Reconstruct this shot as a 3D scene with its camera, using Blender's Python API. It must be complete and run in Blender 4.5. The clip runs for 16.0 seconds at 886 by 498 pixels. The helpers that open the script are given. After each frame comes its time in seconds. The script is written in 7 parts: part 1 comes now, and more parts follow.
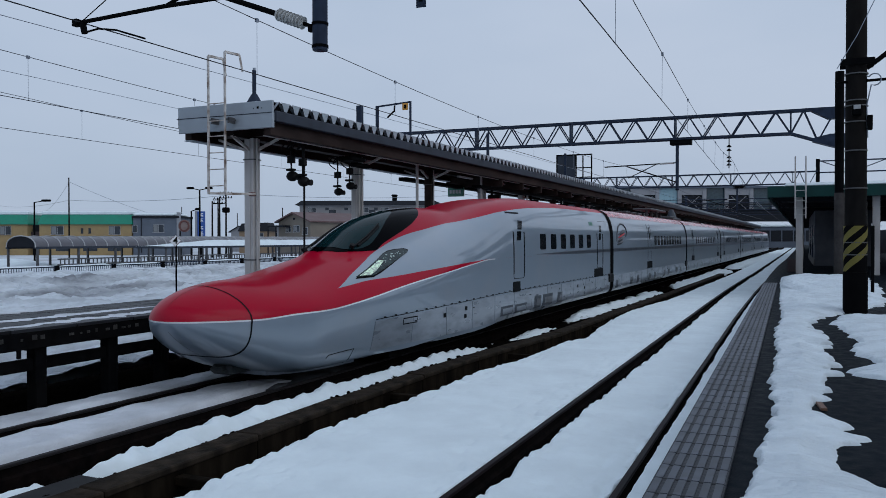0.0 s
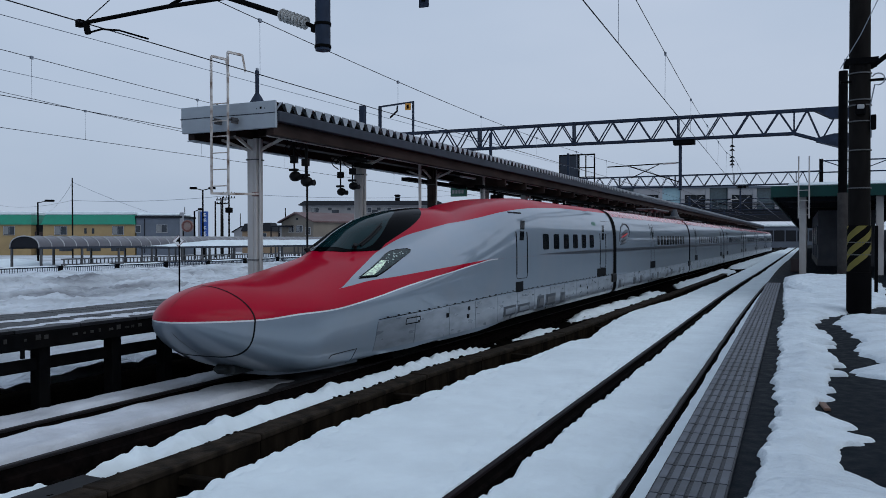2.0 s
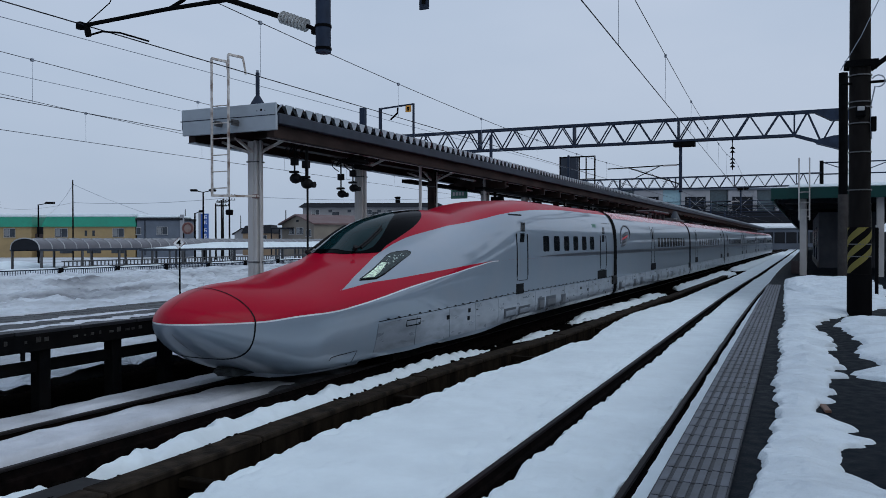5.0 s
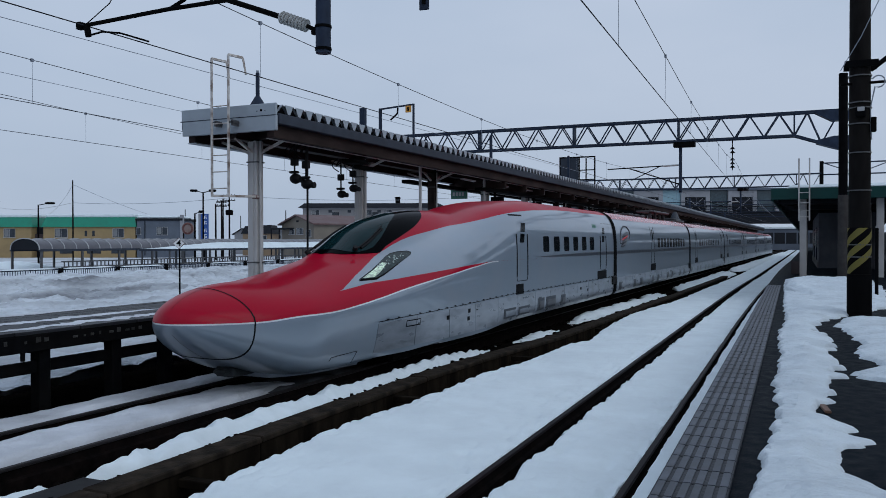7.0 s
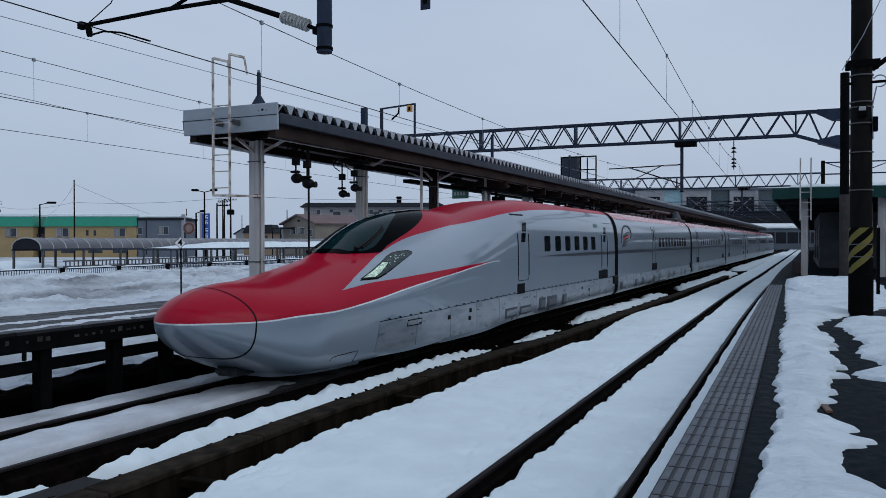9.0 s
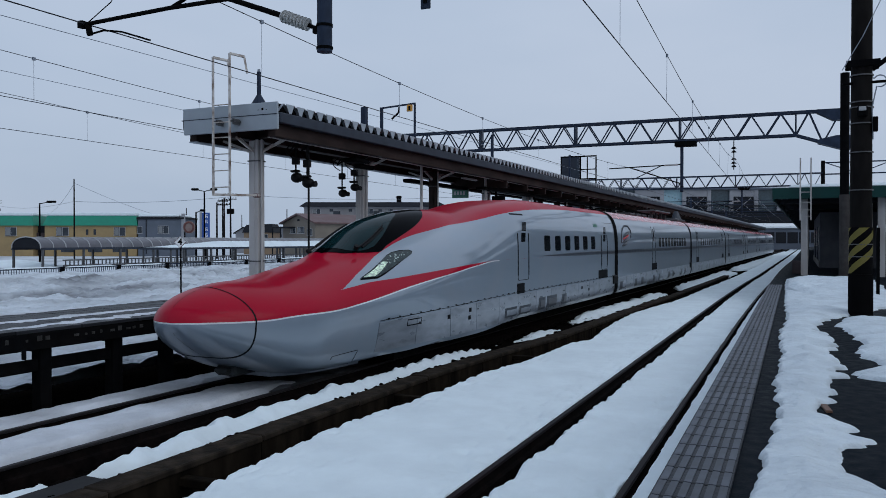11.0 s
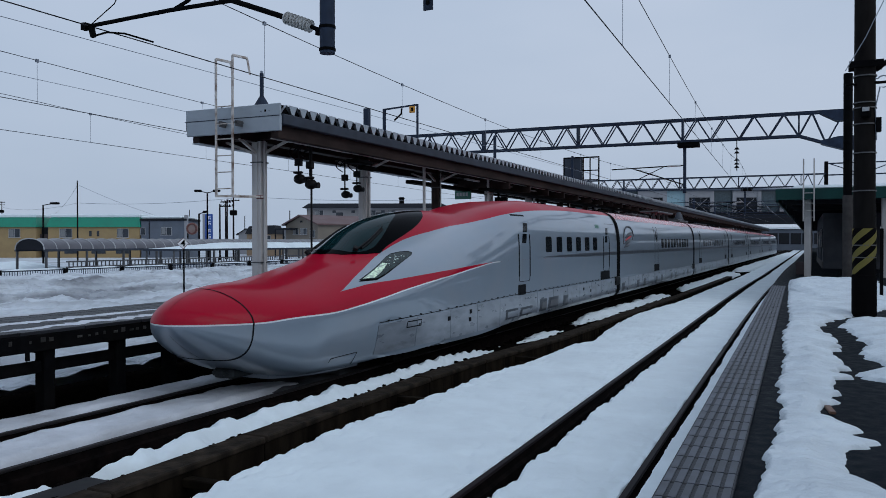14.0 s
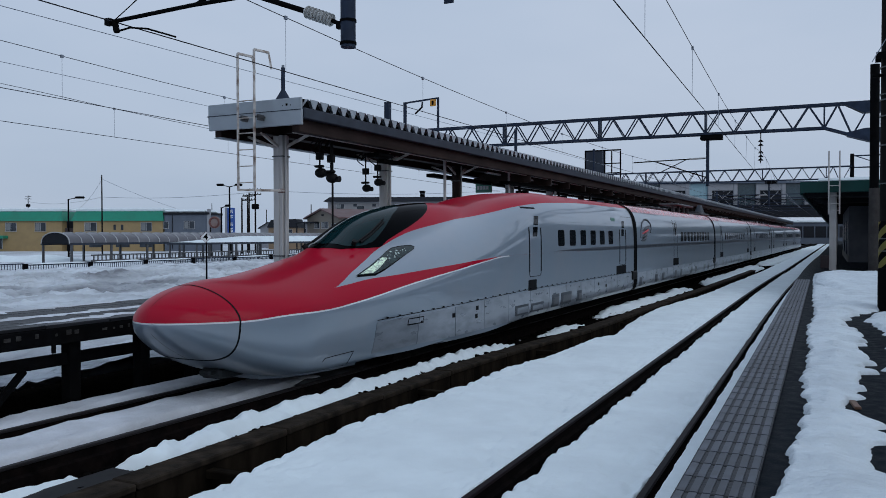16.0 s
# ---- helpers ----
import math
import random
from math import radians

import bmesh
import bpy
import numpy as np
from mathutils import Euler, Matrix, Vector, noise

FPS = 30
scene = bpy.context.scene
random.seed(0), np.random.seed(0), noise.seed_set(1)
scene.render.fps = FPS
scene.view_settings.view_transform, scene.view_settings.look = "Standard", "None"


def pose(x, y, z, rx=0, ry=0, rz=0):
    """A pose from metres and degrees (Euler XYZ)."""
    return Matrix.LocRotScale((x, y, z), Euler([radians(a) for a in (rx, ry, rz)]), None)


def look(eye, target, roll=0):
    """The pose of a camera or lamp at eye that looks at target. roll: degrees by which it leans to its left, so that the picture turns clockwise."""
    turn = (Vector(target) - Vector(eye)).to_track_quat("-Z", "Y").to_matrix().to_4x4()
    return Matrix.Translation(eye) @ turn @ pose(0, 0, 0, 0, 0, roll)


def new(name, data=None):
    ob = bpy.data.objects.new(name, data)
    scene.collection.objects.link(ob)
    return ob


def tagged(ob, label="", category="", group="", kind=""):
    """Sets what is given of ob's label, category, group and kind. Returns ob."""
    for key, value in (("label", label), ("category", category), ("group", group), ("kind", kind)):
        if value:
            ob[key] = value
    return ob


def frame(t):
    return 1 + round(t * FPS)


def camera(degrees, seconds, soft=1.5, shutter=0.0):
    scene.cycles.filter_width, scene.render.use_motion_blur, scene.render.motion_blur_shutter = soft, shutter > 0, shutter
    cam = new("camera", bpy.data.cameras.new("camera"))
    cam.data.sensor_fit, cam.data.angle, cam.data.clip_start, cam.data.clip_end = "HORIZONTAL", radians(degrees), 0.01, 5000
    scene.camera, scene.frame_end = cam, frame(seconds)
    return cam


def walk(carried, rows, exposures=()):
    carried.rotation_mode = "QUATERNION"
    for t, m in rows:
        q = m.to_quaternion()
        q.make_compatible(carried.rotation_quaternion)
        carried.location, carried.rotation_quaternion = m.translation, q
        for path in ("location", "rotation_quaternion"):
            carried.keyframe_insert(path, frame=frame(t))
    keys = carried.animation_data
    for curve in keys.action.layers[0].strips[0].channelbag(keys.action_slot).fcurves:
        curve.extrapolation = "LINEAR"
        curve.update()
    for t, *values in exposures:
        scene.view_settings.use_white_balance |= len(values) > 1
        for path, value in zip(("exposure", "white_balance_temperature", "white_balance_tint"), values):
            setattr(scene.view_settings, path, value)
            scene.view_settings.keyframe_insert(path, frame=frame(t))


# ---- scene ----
cam = camera(57.1, 16.0, soft=0.6)


def aim(yaw, tilt, roll):
    """The held camera: its turn to the left of the tracks, its tilt and its roll, in degrees."""
    return pose(0, 0, 2.4, 0, 0, 23.73 + yaw) @ pose(0, 0, 0, 89.4 - tilt) @ pose(0, 0, 0, 0, 0, roll)


walk(cam, [(t, aim(a, b, c)) for t, a, b, c in (
    (0.0, -0.349, 0.086, -0.060), (0.5, -0.329, 0.075, -0.049), (1.0, -0.278, 0.080, -0.063), (1.5, -0.215, 0.080, -0.079),
    (2.0, -0.150, 0.085, -0.073), (2.5, -0.155, 0.060, -0.126), (3.0, -0.149, 0.119, -0.134), (3.5, -0.143, 0.130, -0.153),
    (4.0, -0.100, 0.052, -0.131), (6.5, -0.163, -0.085, -0.078), (7.0, -0.127, -0.081, -0.084), (7.5, -0.133, -0.199, -0.078),
    (8.0, -0.136, -0.116, -0.053), (8.5, -0.113, -0.100, -0.069), (9.0, -0.044, -0.051, -0.072), (11.5, -0.054, -0.016, 0.004),
    (12.0, -0.034, -0.056, 0.007), (12.5, 0.0, 0.0, 0.0), (13.0, 0.053, -0.086, -0.002), (13.5, 0.013, -0.147, -0.020),
    (14.0, 0.142, -0.102, -0.053), (14.5, 0.395, 0.129, -0.104), (15.0, 0.876, 0.296, -0.072), (15.5, 1.181, 0.317, -0.074),
    (16.0, 1.601, 0.352, -0.081))])

# ---- overcast winter daylight ----
world = bpy.data.worlds.new("overcast")
scene.world = world
world.use_nodes = True
wn = world.node_tree.nodes
wl = world.node_tree.links
wn.clear()
w_out = wn.new("ShaderNodeOutputWorld")
w_bg = wn.new("ShaderNodeBackground")
w_sky = wn.new("ShaderNodeTexSky")
w_sky.sky_type, w_sky.sun_disc = "NISHITA", False
w_sky.sun_elevation, w_sky.sun_rotation = radians(37), radians(108)
w_sky.dust_density = 4.0
w_dim = wn.new("ShaderNodeMix")
w_dim.data_type, w_dim.blend_type = "RGBA", "MULTIPLY"
w_dim.inputs[0].default_value = 1.0
w_dim.inputs[7].default_value = (0.10, 0.10, 0.10, 1)
wl.new(w_sky.outputs[0], w_dim.inputs[6])
w_tc = wn.new("ShaderNodeTexCoord")
w_map = wn.new("ShaderNodeMapping")
w_map.inputs["Scale"].default_value = (1, 1, 3.0)
w_noise = wn.new("ShaderNodeTexNoise")
w_noise.inputs["Scale"].default_value, w_noise.inputs["Detail"].default_value = 1.6, 4
wl.new(w_tc.outputs["Generated"], w_map.inputs[0])
wl.new(w_map.outputs[0], w_noise.inputs["Vector"])
w_ramp = wn.new("ShaderNodeValToRGB")
w_ramp.color_ramp.elements[0].position, w_ramp.color_ramp.elements[0].color = 0.3, (0.430, 0.535, 0.695, 1)
w_ramp.color_ramp.elements[1].position, w_ramp.color_ramp.elements[1].color = 0.7, (0.530, 0.620, 0.770, 1)
wl.new(w_noise.outputs["Fac"], w_ramp.inputs[0])
w_mix = wn.new("ShaderNodeMix")
w_mix.data_type = "RGBA"
w_mix.inputs[0].default_value = 0.92
wl.new(w_dim.outputs[2], w_mix.inputs[6])
wl.new(w_ramp.outputs[0], w_mix.inputs[7])
w_sep = wn.new("ShaderNodeSeparateXYZ")
wl.new(w_tc.outputs["Generated"], w_sep.inputs[0])
w_rise = wn.new("ShaderNodeMapRange")
w_rise.inputs["From Min"].default_value, w_rise.inputs["From Max"].default_value = 0.0, 1.0
w_rise.inputs["To Min"].default_value, w_rise.inputs["To Max"].default_value = 0.91, 1.12
wl.new(w_sep.outputs[2], w_rise.inputs[0])
w_up = wn.new("ShaderNodeMix")
w_up.data_type, w_up.blend_type = "RGBA", "MULTIPLY"
w_up.inputs[0].default_value = 1.0
wl.new(w_mix.outputs[2], w_up.inputs[6])
wl.new(w_rise.outputs[0], w_up.inputs[7])
wl.new(w_up.outputs[2], w_bg.inputs[0])
w_bg.inputs[1].default_value = 1.0
wl.new(w_bg.outputs[0], w_out.inputs[0])
sun_data = bpy.data.lights.new("sun", "SUN")
sun_data.energy, sun_data.angle, sun_data.color = 0.65, radians(60), (0.92, 0.97, 1.0)
sun = new("sun", sun_data)
sun.matrix_world = look((42, -14, 34), (0, 0, 0))
scene.view_settings.exposure = 0.0


# ---- materials ----
def mat(name, color, rough=0.6, metal=0.0, vary=0.15, scale=3.0, bump=0.0, bump_scale=None, dirt=None, dirt_scale=0.7, dirt_amount=0.5, dirt_from=0.45,
        coat=0.0, rough_vary=0.1, stretch=(1, 1, 1), per_object=0.0, spec=0.5):
    """A procedural surface: colour with fine grain, broader stains of another colour, relief and uneven gloss, in metres."""
    m = bpy.data.materials.new(name)
    m.use_nodes = True
    nt = m.node_tree
    n, l = nt.nodes, nt.links
    b = n["Principled BSDF"]
    b.inputs["Metallic"].default_value = metal
    b.inputs["Specular IOR Level"].default_value = spec
    b.inputs["Coat Weight"].default_value = coat
    b.inputs["Coat Roughness"].default_value = 0.06
    tc = n.new("ShaderNodeTexCoord")
    mp = n.new("ShaderNodeMapping")
    mp.inputs["Scale"].default_value = stretch
    l.new(tc.outputs["Object"], mp.inputs[0])
    fine = n.new("ShaderNodeTexNoise")
    fine.inputs["Scale"].default_value, fine.inputs["Detail"].default_value = scale, 5
    l.new(mp.outputs[0], fine.inputs["Vector"])
    ramp = n.new("ShaderNodeValToRGB")
    e = ramp.color_ramp.elements
    e[0].position, e[1].position = 0.3, 0.7
    e[0].color = tuple(c * (1 - vary) for c in color) + (1,)
    e[1].color = tuple(min(1, c * (1 + vary)) for c in color) + (1,)
    l.new(fine.outputs["Fac"], ramp.inputs[0])
    last = ramp.outputs[0]
    if dirt:
        broad = n.new("ShaderNodeTexNoise")
        broad.inputs["Scale"].default_value, broad.inputs["Detail"].default_value = dirt_scale, 6
        l.new(mp.outputs[0], broad.inputs["Vector"])
        br = n.new("ShaderNodeValToRGB")
        br.color_ramp.elements[0].position, br.color_ramp.elements[1].position = dirt_from, dirt_from + 0.23
        br.color_ramp.elements[1].color = (dirt_amount,) * 3 + (1,)
        l.new(broad.outputs["Fac"], br.inputs[0])
        mx = n.new("ShaderNodeMix")
        mx.data_type = "RGBA"
        l.new(br.outputs[0], mx.inputs[0])
        l.new(last, mx.inputs[6])
        mx.inputs[7].default_value = tuple(dirt) + (1,)
        last = mx.outputs[2]
    if per_object:
        oi = n.new("ShaderNodeObjectInfo")
        mr = n.new("ShaderNodeMapRange")
        mr.inputs["To Min"].default_value, mr.inputs["To Max"].default_value = 1 - per_object, 1 + per_object
        l.new(oi.outputs["Random"], mr.inputs[0])
        mu = n.new("ShaderNodeMix")
        mu.data_type, mu.blend_type = "RGBA", "MULTIPLY"
        mu.inputs[0].default_value = 1
        l.new(last, mu.inputs[6])
        l.new(mr.outputs[0], mu.inputs[7])
        last = mu.outputs[2]
    l.new(last, b.inputs["Base Color"])
    rr = n.new("ShaderNodeMapRange")
    rr.inputs["To Min"].default_value, rr.inputs["To Max"].default_value = max(0.02, rough - rough_vary), min(1, rough + rough_vary)
    l.new(fine.outputs["Fac"], rr.inputs[0])
    l.new(rr.outputs[0], b.inputs["Roughness"])
    if bump:
        bn = n.new("ShaderNodeTexNoise")
        bn.inputs["Scale"].default_value, bn.inputs["Detail"].default_value = bump_scale or scale * 3, 6
        l.new(mp.outputs[0], bn.inputs["Vector"])
        bp = n.new("ShaderNodeBump")
        bp.inputs["Strength"].default_value, bp.inputs["Distance"].default_value = 0.8, bump
        l.new(bn.outputs["Fac"], bp.inputs["Height"])
        l.new(bp.outputs[0], b.inputs["Normal"])
    return m


M_SNOW = mat("snow", (0.66, 0.735, 0.772), 0.85, vary=0.04, scale=2.0, bump=0.022, bump_scale=7, dirt=(0.54, 0.60, 0.64), dirt_scale=0.8, dirt_amount=0.4, spec=0.15)
M_SNOW_WET = mat("wet_melting_snow", (0.565, 0.63, 0.68), 0.7, vary=0.06, scale=5, bump=0.05, bump_scale=12, dirt=(0.44, 0.49, 0.535), dirt_scale=2.2, dirt_amount=0.6, stretch=(0.9, 1.2, 1), spec=0.2)
# dirty snow; along the far track its grey also holds painted shade
M_SNOW_DIRTY_SHADED = mat("dirty_shaded_snow", (0.56, 0.59, 0.64), 0.85, vary=0.12, scale=1.5, bump=0.08, bump_scale=5, dirt=(0.22, 0.22, 0.23), dirt_scale=0.6, dirt_amount=0.6)
# slush whose dark colour also holds the shade under the train
M_SLUSH_SHADED = mat("shaded_slush", (0.13, 0.14, 0.155), 0.8, vary=0.3, scale=2.5, bump=0.08, bump_scale=6, dirt=(0.02, 0.02, 0.021), dirt_scale=1.2, dirt_amount=0.9, spec=0.1)
M_ASPHALT = mat("wet_asphalt", (0.0034, 0.0060, 0.0095), 0.55, vary=0.2, scale=9, bump=0.002, bump_scale=60, dirt=(0.0066, 0.0098, 0.0138), dirt_scale=0.8, rough_vary=0.25, spec=0.06)
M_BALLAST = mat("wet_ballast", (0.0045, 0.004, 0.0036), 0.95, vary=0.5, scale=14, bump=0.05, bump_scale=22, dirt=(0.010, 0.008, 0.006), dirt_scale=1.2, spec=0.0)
M_RUST = mat("rail_side", (0.004, 0.0032, 0.0032), 0.85, vary=0.5, scale=12, bump=0.003, dirt=(0.012, 0.008, 0.007), dirt_scale=5, spec=0.02)
M_RAILTOP = mat("rail_head", (0.0085, 0.0055, 0.007), 0.5, metal=0.1, vary=0.3, scale=6, stretch=(1, 0.1, 1), dirt=(0.018, 0.010, 0.011), dirt_scale=3, spec=0.12)
for _m in (M_RAILTOP, M_ASPHALT):
    _m.node_tree.nodes["Principled BSDF"].inputs["IOR"].default_value = 1.25
M_RAILDULL = mat("dull_rail_head", (0.016, 0.014, 0.015), 0.6, vary=0.3, scale=6, stretch=(1, 0.1, 1), spec=0.15)
M_LID = mat("dark_wet_slab", (0.011, 0.011, 0.0125), 0.6, vary=0.3, scale=6, dirt=(0.009, 0.009, 0.009), dirt_scale=2, spec=0.12)
M_CONCRETE = mat("grey_concrete", (0.11, 0.11, 0.108), 0.8, vary=0.15, scale=5, bump=0.004, dirt=(0.06, 0.058, 0.053), dirt_scale=1.5, spec=0.2)
M_TILE = mat("platform_tile", (0.019, 0.022, 0.028), 0.55, vary=0.25, scale=10, bump=0.004, bump_scale=40, dirt=(0.017, 0.019, 0.024), dirt_scale=2.0, per_object=0.12, spec=0.2)
M_TILE_DARK = mat("tile_rib", (0.065, 0.073, 0.090), 0.5, vary=0.35, scale=9, dirt=(0.034, 0.038, 0.048), dirt_scale=1.6, dirt_amount=0.8, per_object=0.18, spec=0.2)
M_PLATWALL = mat("platform_wall_concrete", (0.24, 0.25, 0.26), 0.85, vary=0.15, scale=4, dirt=(0.14, 0.14, 0.145), dirt_scale=1.2)
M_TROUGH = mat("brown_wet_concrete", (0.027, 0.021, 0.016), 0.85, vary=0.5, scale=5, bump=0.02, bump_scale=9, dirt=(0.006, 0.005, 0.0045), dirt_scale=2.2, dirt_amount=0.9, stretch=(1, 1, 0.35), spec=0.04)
# shaded copy of the brown concrete, for faces inside the ditch
M_DITCHSHADE = mat("shaded_ditch_concrete", (0.013, 0.010, 0.007), 0.9, vary=0.5, scale=5, bump=0.02, bump_scale=9, dirt=(0.003, 0.0026, 0.0022), dirt_scale=1.6, dirt_amount=0.95, stretch=(1, 1, 0.35), spec=0.02)
M_DARKSTEEL = mat("dark_painted_steel", (0.0035, 0.0038, 0.0045), 0.7, vary=0.4, scale=6, dirt=(0.007, 0.0065, 0.006), dirt_scale=2, spec=0.02)
M_BLUESTEEL = mat("blue_grey_steel", (0.020, 0.030, 0.053), 0.6, vary=0.2, scale=5, dirt=(0.011, 0.014, 0.024), dirt_scale=2, spec=0.12)
M_BLACK = mat("black_rubber", (0.006, 0.006, 0.007), 0.6, vary=0.2, scale=8, spec=0.15)
M_FASCIA = mat("light_grey_sheet", (0.30, 0.345, 0.39), 0.5, vary=0.04, scale=2, dirt=(0.22, 0.25, 0.28), dirt_scale=1.2, dirt_amount=0.5, spec=0.3)
M_GUTTER = mat("slate_sheet", (0.036, 0.044, 0.060), 0.6, vary=0.15, scale=3, dirt=(0.020, 0.024, 0.033), dirt_scale=1, spec=0.15)
M_ROOFSHEET = mat("roof_sheet", (0.28, 0.31, 0.35), 0.45, metal=0.3, vary=0.1, scale=3, dirt=(0.19, 0.2, 0.22), dirt_scale=1.4)
M_BEAM = mat("brown_painted_beam", (0.036, 0.025, 0.0225), 0.7, vary=0.3, scale=3, dirt=(0.012, 0.009, 0.008), dirt_scale=1.4, dirt_amount=0.8, stretch=(1, 0.4, 1), spec=0.08)
M_PILLAR = mat("off_white_paint", (0.43, 0.42, 0.42), 0.5, vary=0.06, scale=3, dirt=(0.26, 0.235, 0.22), dirt_scale=1.6, dirt_amount=0.6, stretch=(1, 1, 0.4))
M_RUSTYWHITE = mat("rust_spotted_white", (0.50, 0.48, 0.46), 0.55, vary=0.06, scale=6, dirt=(0.13, 0.075, 0.05), dirt_scale=4.5, dirt_amount=0.9)
M_DECK = mat("weathered_deck", (0.014, 0.015, 0.018), 0.5, vary=0.4, scale=6, bump=0.01, dirt=(0.042, 0.045, 0.052), dirt_scale=1.8, dirt_amount=0.6, dirt_from=0.5, stretch=(1, 0.2, 1), per_object=0.45, spec=0.15)
M_EDGEPLATE = mat("worn_steel_plate", (0.028, 0.027, 0.026), 0.6, vary=0.5, scale=20, per_object=0.5, spec=0.2)
M_POLE = mat("old_concrete_pole", (0.008, 0.0075, 0.0075), 0.85, vary=0.35, scale=6, bump=0.004, dirt=(0.017, 0.015, 0.014), dirt_scale=1.5, stretch=(1, 1, 0.4), spec=0.06)
M_YELLOW = mat("worn_yellow", (0.15, 0.13, 0.032), 0.65, vary=0.2, scale=5, dirt=(0.07, 0.06, 0.03), dirt_scale=5, spec=0.2)
M_WIRE = mat("copper_wire_dark", (0.018, 0.020, 0.026), 0.6, vary=0.1, spec=0.15)
M_WIRE_GREY = mat("grey_wire", (0.060, 0.068, 0.085), 0.6, vary=0.1, spec=0.2)
M_STRAP = mat("grey_strap", (0.06, 0.062, 0.068), 0.5, vary=0.2)
M_WIRE_PALE = mat("steel_dropper", (0.20, 0.23, 0.28), 0.5, metal=0.3, vary=0.1)
M_PORCELAIN = mat("pale_insulator", (0.42, 0.43, 0.43), 0.3, vary=0.08, scale=10)
M_GREEN = mat("green_sheet_roof", (0.0, 0.20, 0.125), 0.5, vary=0.08, scale=1.5, dirt=(0.01, 0.15, 0.10), dirt_scale=0.3)
M_GREEN_DARK = mat("dark_green_fascia", (0.004, 0.040, 0.037), 0.55, vary=0.1, scale=2, dirt=(0.006, 0.020, 0.020), dirt_scale=0.8, spec=0.2)
M_YWALL = mat("ochre_render", (0.30, 0.215, 0.105), 0.85, vary=0.05, scale=1.5, dirt=(0.22, 0.155, 0.08), dirt_scale=0.4)
M_GREYWALL = mat("blue_grey_siding", (0.095, 0.115, 0.15), 0.75, vary=0.07, scale=1.5, dirt=(0.07, 0.085, 0.105), dirt_scale=0.5)
M_PALEWALL = mat("pale_render", (0.24, 0.25, 0.275), 0.8, vary=0.05, scale=1, dirt=(0.17, 0.175, 0.19), dirt_scale=0.3)
M_BEIGEWALL = mat("beige_siding", (0.175, 0.152, 0.125), 0.8, vary=0.06, scale=1, dirt=(0.12, 0.104, 0.088), dirt_scale=0.4)
M_TANWALL = mat("tan_siding", (0.22, 0.155, 0.10), 0.8, vary=0.06, scale=1, dirt=(0.16, 0.115, 0.08), dirt_scale=0.4)
M_FLATWALL = mat("grey_beige_render", (0.205, 0.203, 0.212), 0.8, vary=0.06, scale=1, dirt=(0.13, 0.125, 0.13), dirt_scale=0.4, stretch=(1, 1, 0.4))
M_BROWNROOF = mat("brown_roof", (0.055, 0.042, 0.045), 0.65, vary=0.1, scale=2, dirt=(0.09, 0.075, 0.078), dirt_scale=0.5, spec=0.2)
M_DARKROOF = mat("dark_slate_roof", (0.015, 0.017, 0.022), 0.7, vary=0.15, scale=2, spec=0.1)
M_WINDOW = mat("dim_window_glass", (0.025, 0.032, 0.042), 0.12, vary=0.4, scale=1.0, rough_vary=0.03, spec=0.4)
M_CURTAIN = mat("drawn_curtain", (0.17, 0.18, 0.19), 0.8, vary=0.15, scale=6, stretch=(4, 4, 0.3))
M_FRAME = mat("pale_frame", (0.33, 0.34, 0.355), 0.5, vary=0.04)
M_ARCH = mat("grey_polycarbonate", (0.085, 0.084, 0.098), 0.35, vary=0.2, scale=1, dirt=(0.15, 0.152, 0.168), dirt_scale=0.5, dirt_amount=0.5)
M_BLUESIGN = mat("blue_sign", (0.018, 0.075, 0.30), 0.45, vary=0.05)
M_WHITE = mat("white_paint", (0.75, 0.76, 0.78), 0.5, vary=0.03)
M_BLACKPAINT = mat("black_paint", (0.004, 0.004, 0.0045), 0.8, vary=0.2, spec=0.02)
M_RED = mat("red_line", (0.45, 0.02, 0.03), 0.5, vary=0.05)
M_ORANGE = mat("amber_plate", (0.55, 0.25, 0.03), 0.5, vary=0.1)
M_SIGNGREEN = mat("green_sign", (0.02, 0.13, 0.09), 0.4, vary=0.1)
M_WOOD = mat("wet_orange_board", (0.12, 0.06, 0.038), 0.6, vary=0.2, scale=8)
M_EASTWALL = mat("plain_grey_wall", (0.10, 0.108, 0.125), 0.8, vary=0.2, scale=1.5, dirt=(0.05, 0.053, 0.06), dirt_scale=0.4, spec=0.1)
M_RUSTSIGN = mat("pale_rusty_board", (0.22, 0.17, 0.16), 0.8, vary=0.1, scale=2, dirt=(0.12, 0.06, 0.05), dirt_scale=1.5)
M_RUSTRING = mat("rust_red_paint", (0.11, 0.040, 0.036), 0.7, vary=0.2, scale=3)
M_TILEROOF = mat("red_brown_tiles", (0.115, 0.070, 0.070), 0.6, vary=0.15, scale=2, dirt=(0.16, 0.12, 0.12), dirt_scale=0.6, spec=0.25)
M_DARKCONC = mat("dark_stained_concrete", (0.050, 0.047, 0.047), 0.8, vary=0.25, scale=5, dirt=(0.022, 0.020, 0.020), dirt_scale=1.5, spec=0.1)
# far buildings: the haze of distance is put into this bluish grey
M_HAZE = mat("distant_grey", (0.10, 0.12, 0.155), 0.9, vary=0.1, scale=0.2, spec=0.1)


# ---- shape helpers ----
def smooth_by(ob, degrees=35):
    me = ob.data
    for p in me.polygons:
        p.use_smooth = True
    me.set_sharp_from_angle(angle=radians(degrees))
    return ob


